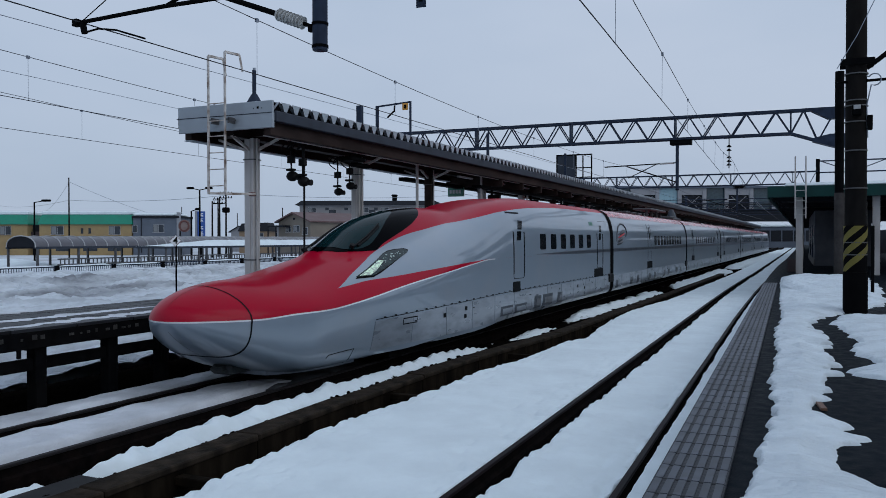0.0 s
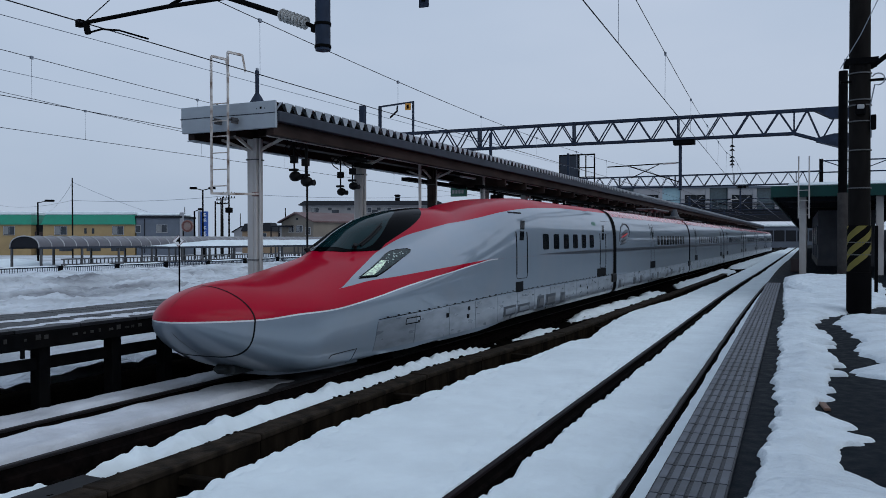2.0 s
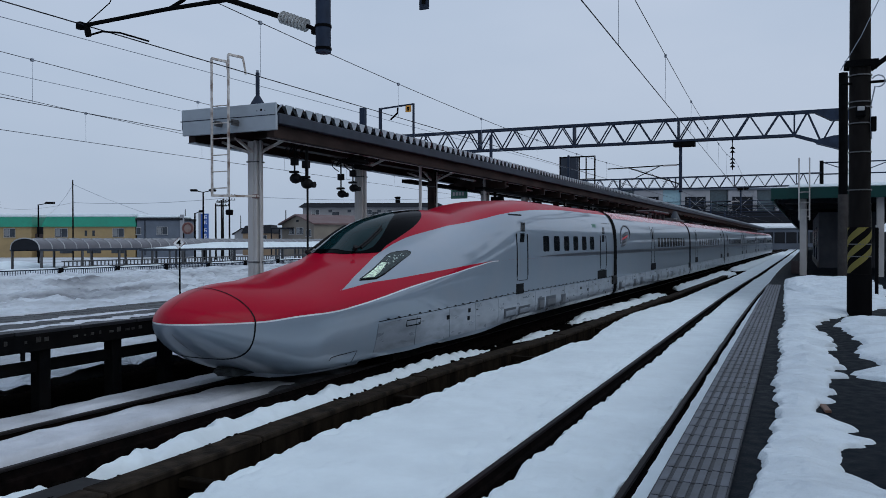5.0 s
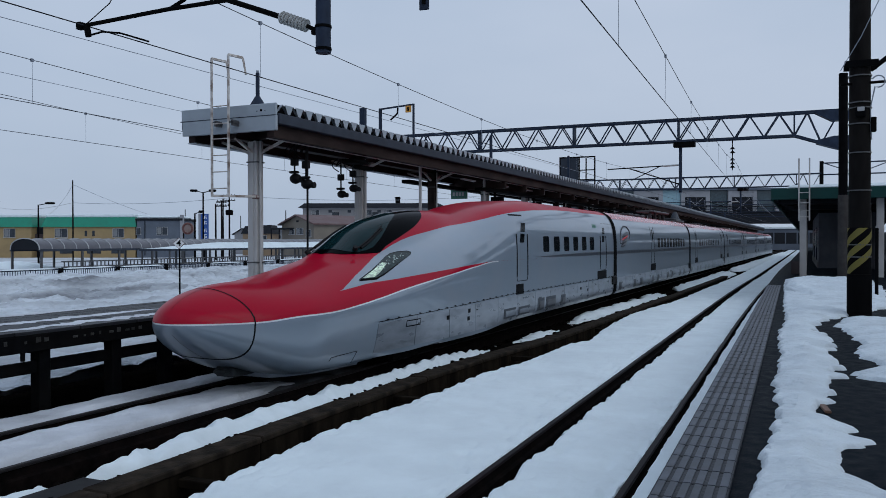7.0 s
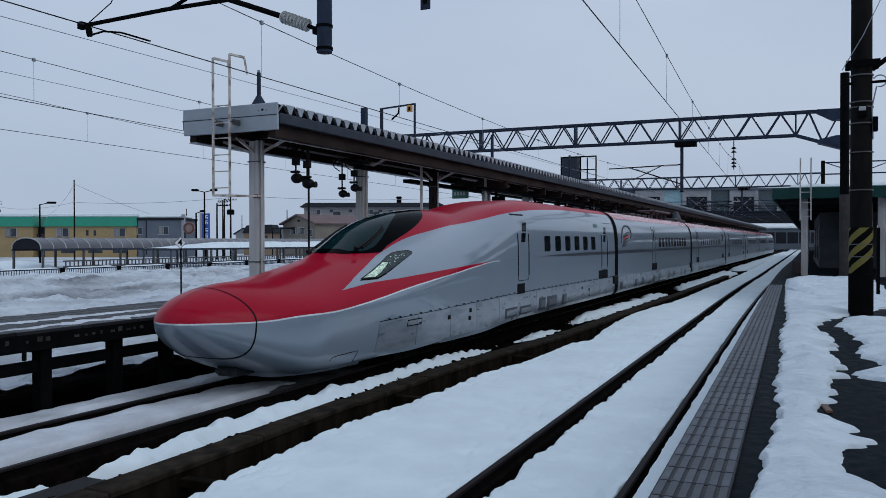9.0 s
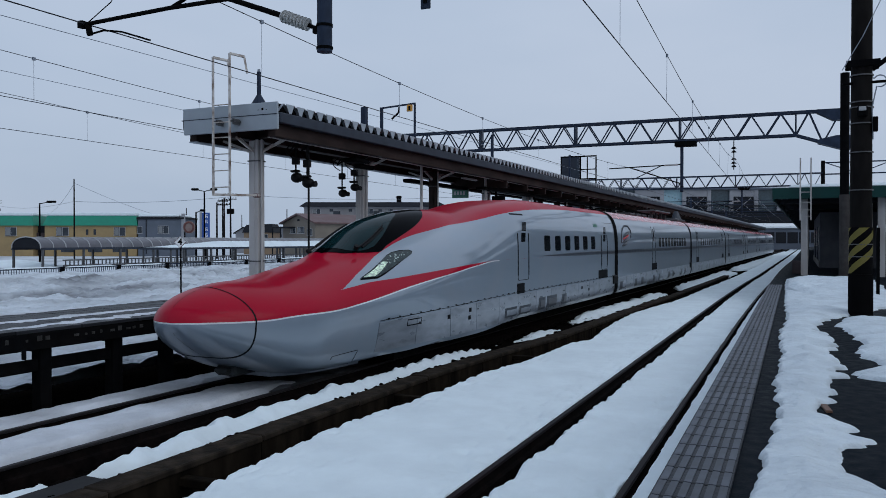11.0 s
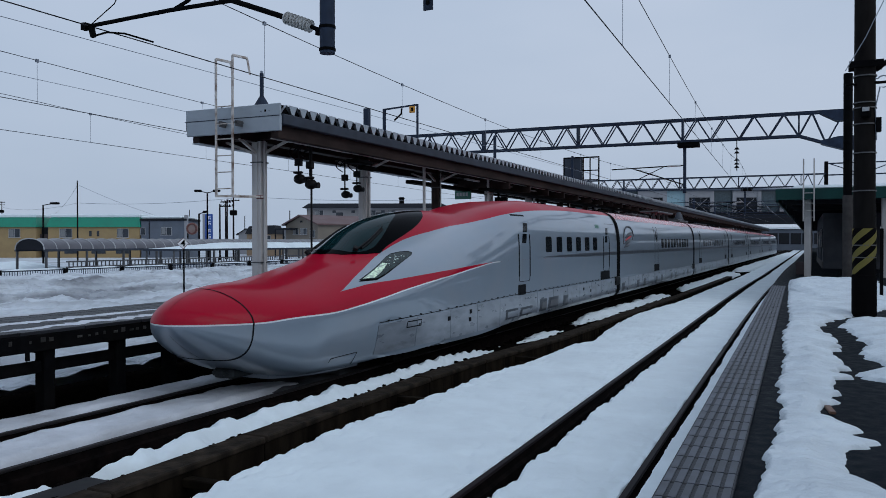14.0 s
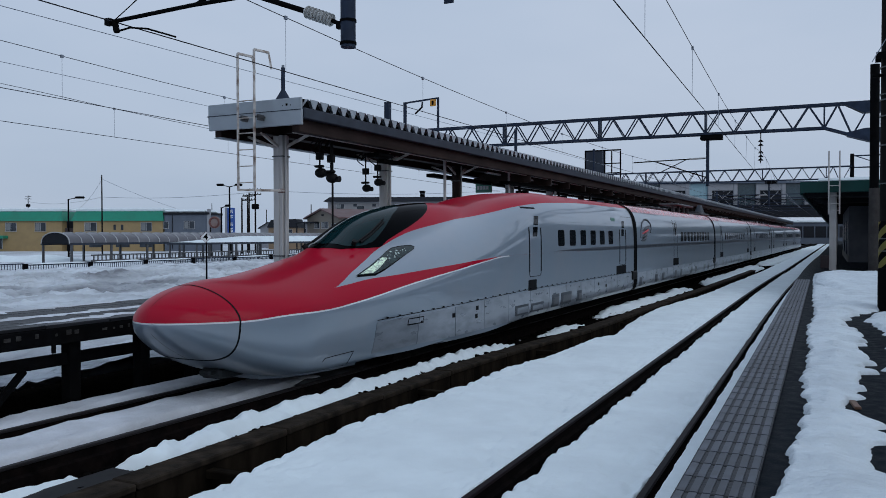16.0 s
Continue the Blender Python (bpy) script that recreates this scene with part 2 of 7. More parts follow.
def part(name, shape, material, parent=None, label="", at=None, smooth=0):
    """Links a bmesh or mesh as one object, under its thing or part where there is one."""
    if isinstance(shape, bmesh.types.BMesh):
        me = bpy.data.meshes.new(name)
        bmesh.ops.recalc_face_normals(shape, faces=shape.faces[:])
        shape.to_mesh(me)
        shape.free()
    else:
        me = shape
    if material and not me.materials:
        for x in (material if isinstance(material, (list, tuple)) else (material,)):
            me.materials.append(x)
    ob = new(name, me)
    if parent:
        ob.parent = parent
    if at is not None:
        ob.matrix_basis = at
    if label:
        ob["label"] = label
    if smooth:
        smooth_by(ob, smooth)
    return ob


def thing(name, label, category, at=None, group="", kind=""):
    e = new(name)
    e.empty_display_size = 0.2
    if at is not None:
        e.matrix_basis = at
    return tagged(e, label, category, group, kind)


def box(bm, x0, x1, y0, y1, z0, z1, bevel=0.0, m=None, mat_i=0):
    v = bmesh.ops.create_cube(bm, size=1)["verts"]
    for p in v:
        p.co = Vector((x0 + (p.co.x + 0.5) * (x1 - x0), y0 + (p.co.y + 0.5) * (y1 - y0), z0 + (p.co.z + 0.5) * (z1 - z0)))
    faces = {f for p in v for f in p.link_faces}
    for f in faces:
        f.material_index = mat_i
    if bevel:
        r = bmesh.ops.bevel(bm, geom=list({e for f in faces for e in f.edges}), offset=bevel, segments=1, affect="EDGES")
        v = list({p for f in r["faces"] for p in f.verts} | {p for p in v if p.is_valid})
    if m is not None:
        bmesh.ops.transform(bm, matrix=m, verts=[p for p in v if p.is_valid])
    return bm


def boxes(*rows, bevel=0.0):
    bm = bmesh.new()
    for r in rows:
        box(bm, *r, bevel=bevel)
    return bm


def rod(bm, a, b, r0, r1=None, seg=8, mat_i=0):
    """A round bar from a to b."""
    a, b = Vector(a), Vector(b)
    d = b - a
    out = bmesh.ops.create_cone(bm, cap_ends=True, segments=seg, radius1=r0, radius2=r0 if r1 is None else r1, depth=d.length)
    bmesh.ops.transform(bm, matrix=Matrix.Translation((a + b) / 2) @ d.to_track_quat("Z", "Y").to_matrix().to_4x4(), verts=out["verts"])
    for f in {f for v in out["verts"] for f in v.link_faces}:
        f.material_index = mat_i
    return bm


def bar(bm, a, b, w, h):
    """A square bar from a to b."""
    a, b = Vector(a), Vector(b)
    d = b - a
    v = bmesh.ops.create_cube(bm, size=1)["verts"]
    for p in v:
        p.co = Vector((p.co.x * w, p.co.y * h, p.co.z * d.length))
    bmesh.ops.transform(bm, matrix=Matrix.Translation((a + b) / 2) @ d.to_track_quat("Z", "Y").to_matrix().to_4x4(), verts=v)
    return bm


def mesh_of(name, verts, faces):
    me = bpy.data.meshes.new(name)
    me.from_pydata([tuple(v) for v in verts], [], [tuple(f) for f in faces])
    me.update()
    return me


def tube(bm, points, r, seg=6):
    """A round bar bent along a line of points, in one piece."""
    pts = [Vector(p) for p in points]
    rings, side = [], None
    for i, p in enumerate(pts):
        d = (pts[min(i + 1, len(pts) - 1)] - pts[max(i - 1, 0)]).normalized()
        if side is None:
            side = d.cross(Vector((0, 0, 1)) if abs(d.z) < 0.9 else Vector((1, 0, 0))).normalized()
        else:
            side = (side - d * side.dot(d)).normalized()
        up = d.cross(side)
        rr = r[i] if isinstance(r, (list, tuple)) else r
        rings.append([bm.verts.new(p + (side * math.cos(2 * math.pi * k / seg) + up * math.sin(2 * math.pi * k / seg)) * rr) for k in range(seg)])
    for u, w in zip(rings[:-1], rings[1:]):
        for k in range(seg):
            bm.faces.new((u[k], u[(k + 1) % seg], w[(k + 1) % seg], w[k]))
    bm.faces.new(list(reversed(rings[0])))
    bm.faces.new(rings[-1])
    return bm


def sweep(name, line, profile):
    """A closed profile of (across, up) pairs carried along a line of points, upright."""
    n = len(profile)
    verts, faces = [], []
    for i, p in enumerate(line):
        q, r = Vector(line[max(0, i - 1)]), Vector(line[min(len(line) - 1, i + 1)])
        d = (r - q).normalized()
        side = Vector((d.y, -d.x, 0)).normalized()
        for a, u in profile:
            verts.append(Vector(p) + side * a + Vector((0, 0, u)))
    for i in range(len(line) - 1):
        for k in range(n):
            faces.append((i * n + k, i * n + (k + 1) % n, (i + 1) * n + (k + 1) % n, (i + 1) * n + k))
    faces.append(tuple(range(n)))
    faces.append(tuple(reversed(range((len(line) - 1) * n, len(line) * n))))
    return mesh_of(name, verts, faces)


TRAIN_SLOPE = 0.0185


def tc_x(y):
    """The far track's centre line."""
    return -8.43 + TRAIN_SLOPE * (y - 9.0)


def bend(y):
    """How the near track and the platform swing aside, far off."""
    return 0.0 if y < 30 else 0.011 * (y - 30) * min(1.0, (y - 30) / 30)


def wob(x, y, s=1.0, seed=0.0):
    return noise.noise(Vector((x * s, y * s, seed)))


import functools

# ---- the train ----
def ease(x, table):
    """Smooth values between the rows of a table."""
    xs = [r[0] for r in table]
    ys = [r[1] for r in table]
    if x <= xs[0]:
        return ys[0]
    if x >= xs[-1]:
        return ys[-1]
    n = len(xs)
    i = max(k for k in range(n - 1) if xs[k] <= x)

    def slope(k):
        if k == 0 or k == n - 1:
            j = min(k, n - 2) if k == 0 else n - 2
            return (ys[j + 1] - ys[j]) / (xs[j + 1] - xs[j])
        a = (ys[k] - ys[k - 1]) / (xs[k] - xs[k - 1])
        b = (ys[k + 1] - ys[k]) / (xs[k + 1] - xs[k])
        return 0.0 if a * b <= 0 else 2 * a * b / (a + b)
    h = xs[i + 1] - xs[i]
    u = (x - xs[i]) / h
    return (ys[i] * (1 + 2 * u) * (1 - u) ** 2 + slope(i) * h * u * (1 - u) ** 2 + ys[i + 1] * u * u * (3 - 2 * u) + slope(i + 1) * h * u * u * (u - 1))


NOSE = 0.29


def bulge(s, end, p):
    """How full the nose is at s: 0 at its tip, 1 at end."""
    u = max(0.0, min(1.0, (end - s) / (end - NOSE)))
    return max(0.0, 1 - u ** p) ** (1 / p)


TIP = [NOSE + k for k in (0, 0.01, 0.03, 0.07, 0.13, 0.2, 0.3, 0.42, 0.56, 0.72, 0.9, 1.1, 1.3)]
HALF_W = [(s, 0.015 + 1.31 * bulge(s, 3.0, 1.89)) for s in TIP + [2.0, 2.4]] + [(3.0, 1.31), (4.5, 1.43), (7, 1.4725), (30, 1.4725)]
WAIST = [(0, 1.193), (1, 1.193), (4, 1.25), (8, 1.45), (14, 1.55), (30, 1.55)]
TOP = [(s, 1.203 + 0.56 * bulge(s, 2.1, 2.19)) for s in TIP] + [(2.1, 1.763), (3.0, 1.87), (4.0, 2.04), (5, 2.20), (6, 2.36), (8, 2.66), (9, 2.84), (10, 3.08), (10.6, 3.22), (11.2, 3.34), (12, 3.46), (13, 3.56),
                                                                (14, 3.60), (16, 3.60), (30, 3.60)]
BOTTOM = [(s, 1.183 - 1.003 * bulge(s, 2.5, 1.40)) for s in TIP + [2.0]] + [(2.5, 0.18), (3.4, 0.18), (4.2, 0.20), (4.8, 0.24), (6, 0.27), (30, 0.28)]
POWER = [(0, 1.73), (1.2, 1.73), (2.5, 1.82), (4, 1.9), (6, 2.2), (8, 2.8), (10, 3.6), (11.5, 4.6), (13, 4.4), (15, 4.2), (30, 4.2)]
CANOPY = [(0, 1.0), (3.4, 1.70), (4.1, 2.06), (4.9, 2.40), (5.5, 2.67), (6.1, 2.86), (7.3, 3.06), (8.2, 3.13), (8.9, 3.145), (9.6, 3.135), (10.6, 3.09), (11.4, 3.0), (12.4, 2.8), (30, 2.0)]
CANOPY_W = [(0, 0.1), (3.4, 0.46), (4.2, 0.76), (5, 0.86), (7, 0.93), (8.4, 0.88), (9.5, 0.72), (10.5, 0.48), (11.2, 0.25), (12, 0.1), (30, 0.1)]


def smoothstep(a, b, x):
    u = max(0.0, min(1.0, (x - a) / (b - a)))
    return u * u * (3 - 2 * u)


@functools.lru_cache(maxsize=None)
def form(s):
    """The tables at one place along the car."""
    return tuple(ease(s, k) for k in (HALF_W, WAIST, TOP, BOTTOM, POWER, CANOPY_W, CANOPY))


def section(s, phi):
    """A point of the lead car's skin: metres behind the nose and the angle round it, 0 to the side and 90 up."""
    w, zw, zt, zb, pw, wc, hc = form(s)
    a = radians(phi)
    c, sn = abs(math.cos(a)), math.sin(a)
    p = pw if sn >= 0 else 2.4 + min(1.0, s / 3.1) * 2.4 + 5.0 * max(0.0, min(1.0, (s - 6) / 4))
    up = max(0.01, zt - zw) if sn >= 0 else max(0.01, zw - zb)
    r = 1.0 / ((c / w) ** p + (abs(sn) / up) ** p) ** (1 / p)
    if sn > 0:
        hc = max(0.02, hc - zw)
        rc = 1.0 / ((c / wc) ** 2.3 + (sn / hc) ** 2.3) ** (1 / 2.3)
        k = 0.07
        h = max(k - abs(r - rc), 0) / k
        r = max(r, rc) + h * h * k / 4
    x, z = r * c, zw + r * sn
    k = (0.45 + 0.55 * smoothstep(3.6, 5.5, s)) * smoothstep(1.9, 3.2, s) * (1 - smoothstep(9.0, 12.0, s))
    if sn < 0 and k > 0:
        # the lower nose: sides hollowed along a slanting crease, then flared into a sharp-edged skirt
        u, uc = math.asin(min(1.0, -sn)), math.atan2(up, w)
        t = min(1.0, math.tan(min(u, uc)) * w / up)
        mid = 0.82 - 0.40 * smoothstep(2.0, 5.2, s)
        lean = 1 - smoothstep(3.4, 7.5, s)
        hollow = 0.04 * smoothstep(1.9, 2.8, s) * (1 - smoothstep(3.9, 5.4, s))
        side = w * (1 - lean * (0.13 * t + 0.07 * t * t)) - hollow * math.exp(-((t - mid) / 0.30) ** 2) + 0.02 * lean * smoothstep(0.75, 1.0, t)
        x2, z2 = side * min(1.0, (math.pi / 2 - u) / (math.pi / 2 - uc)), zw - up * t
        x, z = x + (x2 - x) * k, z + (z2 - z) * k
    return (math.copysign(x, math.cos(a)), s, z)


def skin(s, phi, out=0.0):
    """The same, lifted off the skin."""
    p = Vector(section(s, phi))
    if not out:
        return p
    u = Vector(section(s + 0.02, phi)) - Vector(section(max(0.0, s - 0.02), phi))
    v = Vector(section(s, phi + 0.5)) - Vector(section(s, phi - 0.5))
    n = u.cross(v)
    if n.length < 1e-9:
        return p
    n.normalize()
    if n.dot(p - Vector((0, s + 0.4 if s < 1 else s, ease(s, WAIST)))) < 0:
        n = -n
    return p + n * out


@functools.lru_cache(maxsize=None)
def side_phi(s, z):
    """The angle at which the right side stands at height z."""
    lo, hi = -89.0, 89.0
    for _ in range(18):
        mid = (lo + hi) / 2
        if section(s, mid)[2] < z:
            lo = mid
        else:
            hi = mid
    return lo


def on_side(s, z, out=0.006, flip=1):
    p = skin(s, side_phi(s, z), out)
    return Vector((p.x * flip, p.y, p.z))


def side_panel(name, outline, material, parent, label="", out=0.006, flip=1, deep=0.02):
    """A panel on the car's side with a thin edge, its outline in metres behind the nose and above the rail."""
    return skin_panel(name, outline, material, parent, lambda s, z, o: on_side(s, z, o, flip), label, out, deep)


def dense(outline, step_s=0.45, step_z=0.07):
    """The outline with points added along its long edges, so that it hugs the skin."""
    pts = []
    for (s0, z0), (s1, z1) in zip(outline, outline[1:] + outline[:1]):
        k = max(1, int(math.ceil(max(abs(s1 - s0) / step_s, abs(z1 - z0) / step_z))))
        pts += [(s0 + (s1 - s0) * i / k, z0 + (z1 - z0) * i / k) for i in range(k)]
    return pts


def skin_panel(name, outline, material, parent, at_skin, label="", out=0.006, deep=0.02):
    pts = dense(list(outline))
    n = len(pts)
    cs, cz = (min(p[0] for p in pts) + max(p[0] for p in pts)) / 2, (min(p[1] for p in pts) + max(p[1] for p in pts)) / 2
    rings = (1.0, 0.7, 0.4, 0.12)
    verts = [at_skin(cs + (s - cs) * r, cz + (z - cz) * r, out) for r in rings for s, z in pts]
    verts += [at_skin(s, z, -deep) for s, z in pts]
    faces = [(r * n + i, r * n + (i + 1) % n, (r + 1) * n + (i + 1) % n, (r + 1) * n + i) for r in range(3) for i in range(n)]
    faces.append(tuple(3 * n + i for i in range(n)))
    faces += [((i + 1) % n, i, 4 * n + i, 4 * n + (i + 1) % n) for i in range(n)]
    if at_skin(cs, cz, 0.0).x > 0:
        faces = [tuple(reversed(f)) for f in faces]
    return part(name, mesh_of(name, verts, faces), material, parent, label)


def seam_line(name, points, material, parent, flip=1, r=0.008):
    """A thin dark gap along the skin."""
    pts = []
    for (s0, z0), (s1, z1) in zip(points[:-1], points[1:]):
        k = max(1, int(math.ceil(max(abs(s1 - s0) / 0.3, abs(z1 - z0) / 0.07))))
        pts += [(s0 + (s1 - s0) * i / k, z0 + (z1 - z0) * i / k) for i in range(k)]
    pts.append(points[-1])
    return part(name, tube(bmesh.new(), [on_side(s, z, 0.002, flip) for s, z in pts], r, seg=5), material, parent)


def side_band(name, rows, material, parent, label="", out=0.005, flip=1):
    """A long band on the side: rows of metres behind the nose, lower and upper height."""
    verts, faces, k = [], [], 10
    for s, z0, z1 in rows:
        for i in range(k):
            verts.append(on_side(s, z0 + (z1 - z0) * i / (k - 1), out if 0 < i < k - 1 else out * 0.2, flip))
    for i in range(len(rows) - 1):
        for j in range(k - 1):
            faces.append((i * k + j, i * k + j + 1, (i + 1) * k + j + 1, (i + 1) * k + j))
    return part(name, mesh_of(name, verts, faces), material, parent, label)


def round_rect(s0, s1, z0, z1, r=0.08):
    out = []
    for cx, cz, a0 in ((s1 - r, z1 - r, 0), (s0 + r, z1 - r, 90), (s0 + r, z0 + r, 180), (s1 - r, z0 + r, 270)):
        for i in range(4):
            a = radians(a0 + 30 * i)
            out.append((cx + r * math.cos(a), cz + r * math.sin(a)))
    return out


def curve_node(nt, points):
    """Height against length, both in metres."""
    c = nt.nodes.new("ShaderNodeFloatCurve")
    cu = c.mapping.curves[0]
    pts = [(x / 24, y / 4) for x, y in points]
    cu.points[0].location, cu.points[1].location = pts[0], pts[-1]
    for p in pts[1:-1]:
        cu.points.new(*p)
    for p in cu.points:
        p.handle_type = "AUTO_CLAMPED"
    c.mapping.update()
    return c


RED_LOW = [(0, 1.20), (0.36, 1.205), (1.2, 1.195), (1.89, 1.23), (2.86, 1.245), (3.57, 1.31), (4.23, 1.39), (5.18, 1.506), (6.14, 1.605), (7.23, 1.704), (8.49, 1.825), (9.95, 1.925), (24, 1.92)]
RED_MID = [(0, 1.64), (2.9, 1.62), (3.2, 1.556), (3.5, 1.582), (4.15, 1.65), (4.88, 1.685), (5.94, 1.745), (7.2, 1.81), (8.72, 1.885), (10.1, 1.926), (24, 1.92)]
RED_TOP = [(0, 1.55), (3.2, 1.555), (3.45, 1.62), (3.9, 1.765), (4.32, 1.885), (5.06, 2.091), (5.55, 2.241), (6.03, 2.376), (6.67, 2.507), (7.7, 2.64), (8.95, 2.79), (9.95, 2.943), (11.04, 3.11), (12.69, 3.25), (14.3, 3.32), (16.9, 3.39), (24, 3.40)]


def car_paint():
    """Glossy silver-white paint with a crimson hood, roof and flash and a white line under the red."""
    m = mat("train_paint", (0.188, 0.236, 0.292), 0.35, vary=0.02, scale=1.0, dirt=(0.235, 0.255, 0.29), dirt_scale=1.1, dirt_amount=0.35, coat=0.85, rough_vary=0.04, spec=0.2)
    nt = m.node_tree
    n, l = nt.nodes, nt.links
    b = n["Principled BSDF"]
    silver = b.inputs["Base Color"].links[0].from_socket
    tc = n.new("ShaderNodeTexCoord")
    sep = n.new("ShaderNodeSeparateXYZ")
    l.new(tc.outputs["Object"], sep.inputs[0])
    s = n.new("ShaderNodeMath")
    s.operation = "DIVIDE"
    s.inputs[1].default_value = 24
    l.new(sep.outputs[1], s.inputs[0])

    def math_node(op, a, c):
        k = n.new("ShaderNodeMath")
        k.operation = op
        for i, v in enumerate((a, c)):
            if isinstance(v, (int, float)):
                k.inputs[i].default_value = v
            else:
                l.new(v, k.inputs[i])
        return k.outputs[0]
    z = math_node("DIVIDE", sep.outputs[2], 4)

    def height(points):
        c = curve_node(nt, points)
        l.new(s.outputs[0], c.inputs["Value"])
        return c.outputs[0]
    low, mid, top = height(RED_LOW), height(RED_MID), height(RED_TOP)
    flash = math_node("MULTIPLY", math_node("GREATER_THAN", z, low), math_node("LESS_THAN", z, mid))
    hood = math_node("GREATER_THAN", z, top)
    red = math_node("MAXIMUM", flash, hood)
    line = math_node("MULTIPLY", math_node("MULTIPLY", math_node("GREATER_THAN", z, math_node("SUBTRACT", low, 0.006)), math_node("LESS_THAN", s.outputs[0], 10.0 / 24)),
                     math_node("LESS_THAN", z, low))
    mx = n.new("ShaderNodeMix")
    mx.data_type = "RGBA"
    l.new(line, mx.inputs[0])
    l.new(silver, mx.inputs[6])
    mx.inputs[7].default_value = (0.62, 0.63, 0.66, 1)
    mr = n.new("ShaderNodeMix")
    mr.data_type = "RGBA"
    l.new(red, mr.inputs[0])
    l.new(mx.outputs[2], mr.inputs[6])
    mr.inputs[7].default_value = (0.33, 0.0002, 0.017, 1)
    l.new(mr.outputs[2], b.inputs["Base Color"])
    gloss = n.new("ShaderNodeMapRange")
    gloss.inputs["To Min"].default_value, gloss.inputs["To Max"].default_value = 0.85, 0.20
    b.inputs["Coat IOR"].default_value = 1.7
    coat_rough = n.new("ShaderNodeMapRange")  # the coat is rougher at the tip than along the sides
    coat_rough.inputs["From Min"].default_value, coat_rough.inputs["From Max"].default_value = 2.0 / 24, 5.0 / 24
    coat_rough.inputs["To Min"].default_value, coat_rough.inputs["To Max"].default_value = 0.13, 0.055
    l.new(s.outputs[0], coat_rough.inputs[0])
    l.new(coat_rough.outputs[0], b.inputs["Coat Roughness"])
    l.new(red, gloss.inputs[0])
    l.new(gloss.outputs[0], b.inputs["Coat Weight"])
    flat = n.new("ShaderNodeMapRange")
    flat.inputs["To Min"].default_value, flat.inputs["To Max"].default_value = 0.2, 0.02
    l.new(red, flat.inputs[0])
    l.new(flat.outputs[0], b.inputs["Specular IOR Level"])
    return m


M_CAR = car_paint()
M_CARGLASS = mat("tinted_glass", (0.004, 0.006, 0.008), 0.08, vary=0.1, rough_vary=0.02, spec=0.10)
M_WINDSCREEN = mat("windscreen_glass", (0.003, 0.016, 0.019), 0.05, vary=0.25, scale=0.6, rough_vary=0.02, spec=0.34)
M_BLACKGLOSS = mat("gloss_black_surround", (0.0012, 0.0014, 0.002), 0.04, vary=0.1, rough_vary=0.02, spec=0.05)
for _m in (M_WINDSCREEN, M_BLACKGLOSS):
    _m.node_tree.nodes["Principled BSDF"].inputs["IOR"].default_value = 1.22
M_BAND = mat("waist_band_grey", (0.040, 0.048, 0.062), 0.35, vary=0.05, spec=0.25)
M_SKIRT = mat("skirt_grey", (0.205, 0.235, 0.278), 0.3, vary=0.10, scale=2, dirt=(0.115, 0.135, 0.16), dirt_scale=1.8, dirt_amount=0.7, per_object=0.10, spec=0.4, coat=0.6, stretch=(1, 1, 3))
M_UNDERSKIRT = mat("skirt_recess_shade", (0.10, 0.11, 0.125), 0.5, vary=0.2, scale=3)
M_VALANCE = mat("dull_grey_valance", (0.032, 0.036, 0.038), 0.6, vary=0.25, scale=3, spec=0.1)
M_SEAM = mat("panel_gap", (0.008, 0.009, 0.011), 0.7, vary=0.1, spec=0.05)
M_UNDER = mat("underframe_black", (0.0035, 0.0035, 0.0035), 0.9, vary=0.4, scale=4, spec=0.0)
M_WHEEL = mat("wheel_steel", (0.012, 0.011, 0.010), 0.7, vary=0.3, spec=0.1)
M_ROOFGREY = mat("roof_equipment", (0.05, 0.05, 0.055), 0.6, vary=0.2, spec=0.2)
M_EMBLEM = mat("emblem_grey", (0.012, 0.013, 0.022), 0.4, vary=0.1)
M_CRIMSON = mat("crimson_roof_paint", (0.42, 0.012, 0.024), 0.25, vary=0.05, coat=0.5)
M_HEADLAMP = mat("headlamp_lens", (0.013, 0.025, 0.025), 0.2, vary=0.5, scale=6, rough_vary=0.04, spec=0.12)


def crystal(m):
    """Random bright cells put into the lens colour, for its reflectors' sparkle."""
    n, l = m.node_tree.nodes, m.node_tree.links
    b = n["Principled BSDF"]
    base = b.inputs["Base Color"].links[0].from_socket
    tc = n.new("ShaderNodeTexCoord")
    v = n.new("ShaderNodeTexVoronoi")
    v.inputs["Scale"].default_value = 55
    l.new(tc.outputs["Object"], v.inputs["Vector"])
    r = n.new("ShaderNodeValToRGB")
    r.color_ramp.elements[0].position, r.color_ramp.elements[1].position = 0.86, 1.0
    l.new(v.outputs["Color"], r.inputs[0])
    mx = n.new("ShaderNodeMix")
    mx.data_type = "RGBA"
    l.new(r.outputs[0], mx.inputs[0])
    l.new(base, mx.inputs[6])
    mx.inputs[7].default_value = (0.16, 0.20, 0.19, 1)
    l.new(mx.outputs[2], b.inputs["Base Color"])


crystal(M_HEADLAMP)
M_LAMP_ON = mat("lit_lamp", (0.30, 0.38, 0.33), 0.3, vary=0.02)
_b = M_LAMP_ON.node_tree.nodes["Principled BSDF"]
_b.inputs["Emission Color"].default_value, _b.inputs["Emission Strength"].default_value = (0.72, 1.0, 0.74, 1), 0.16


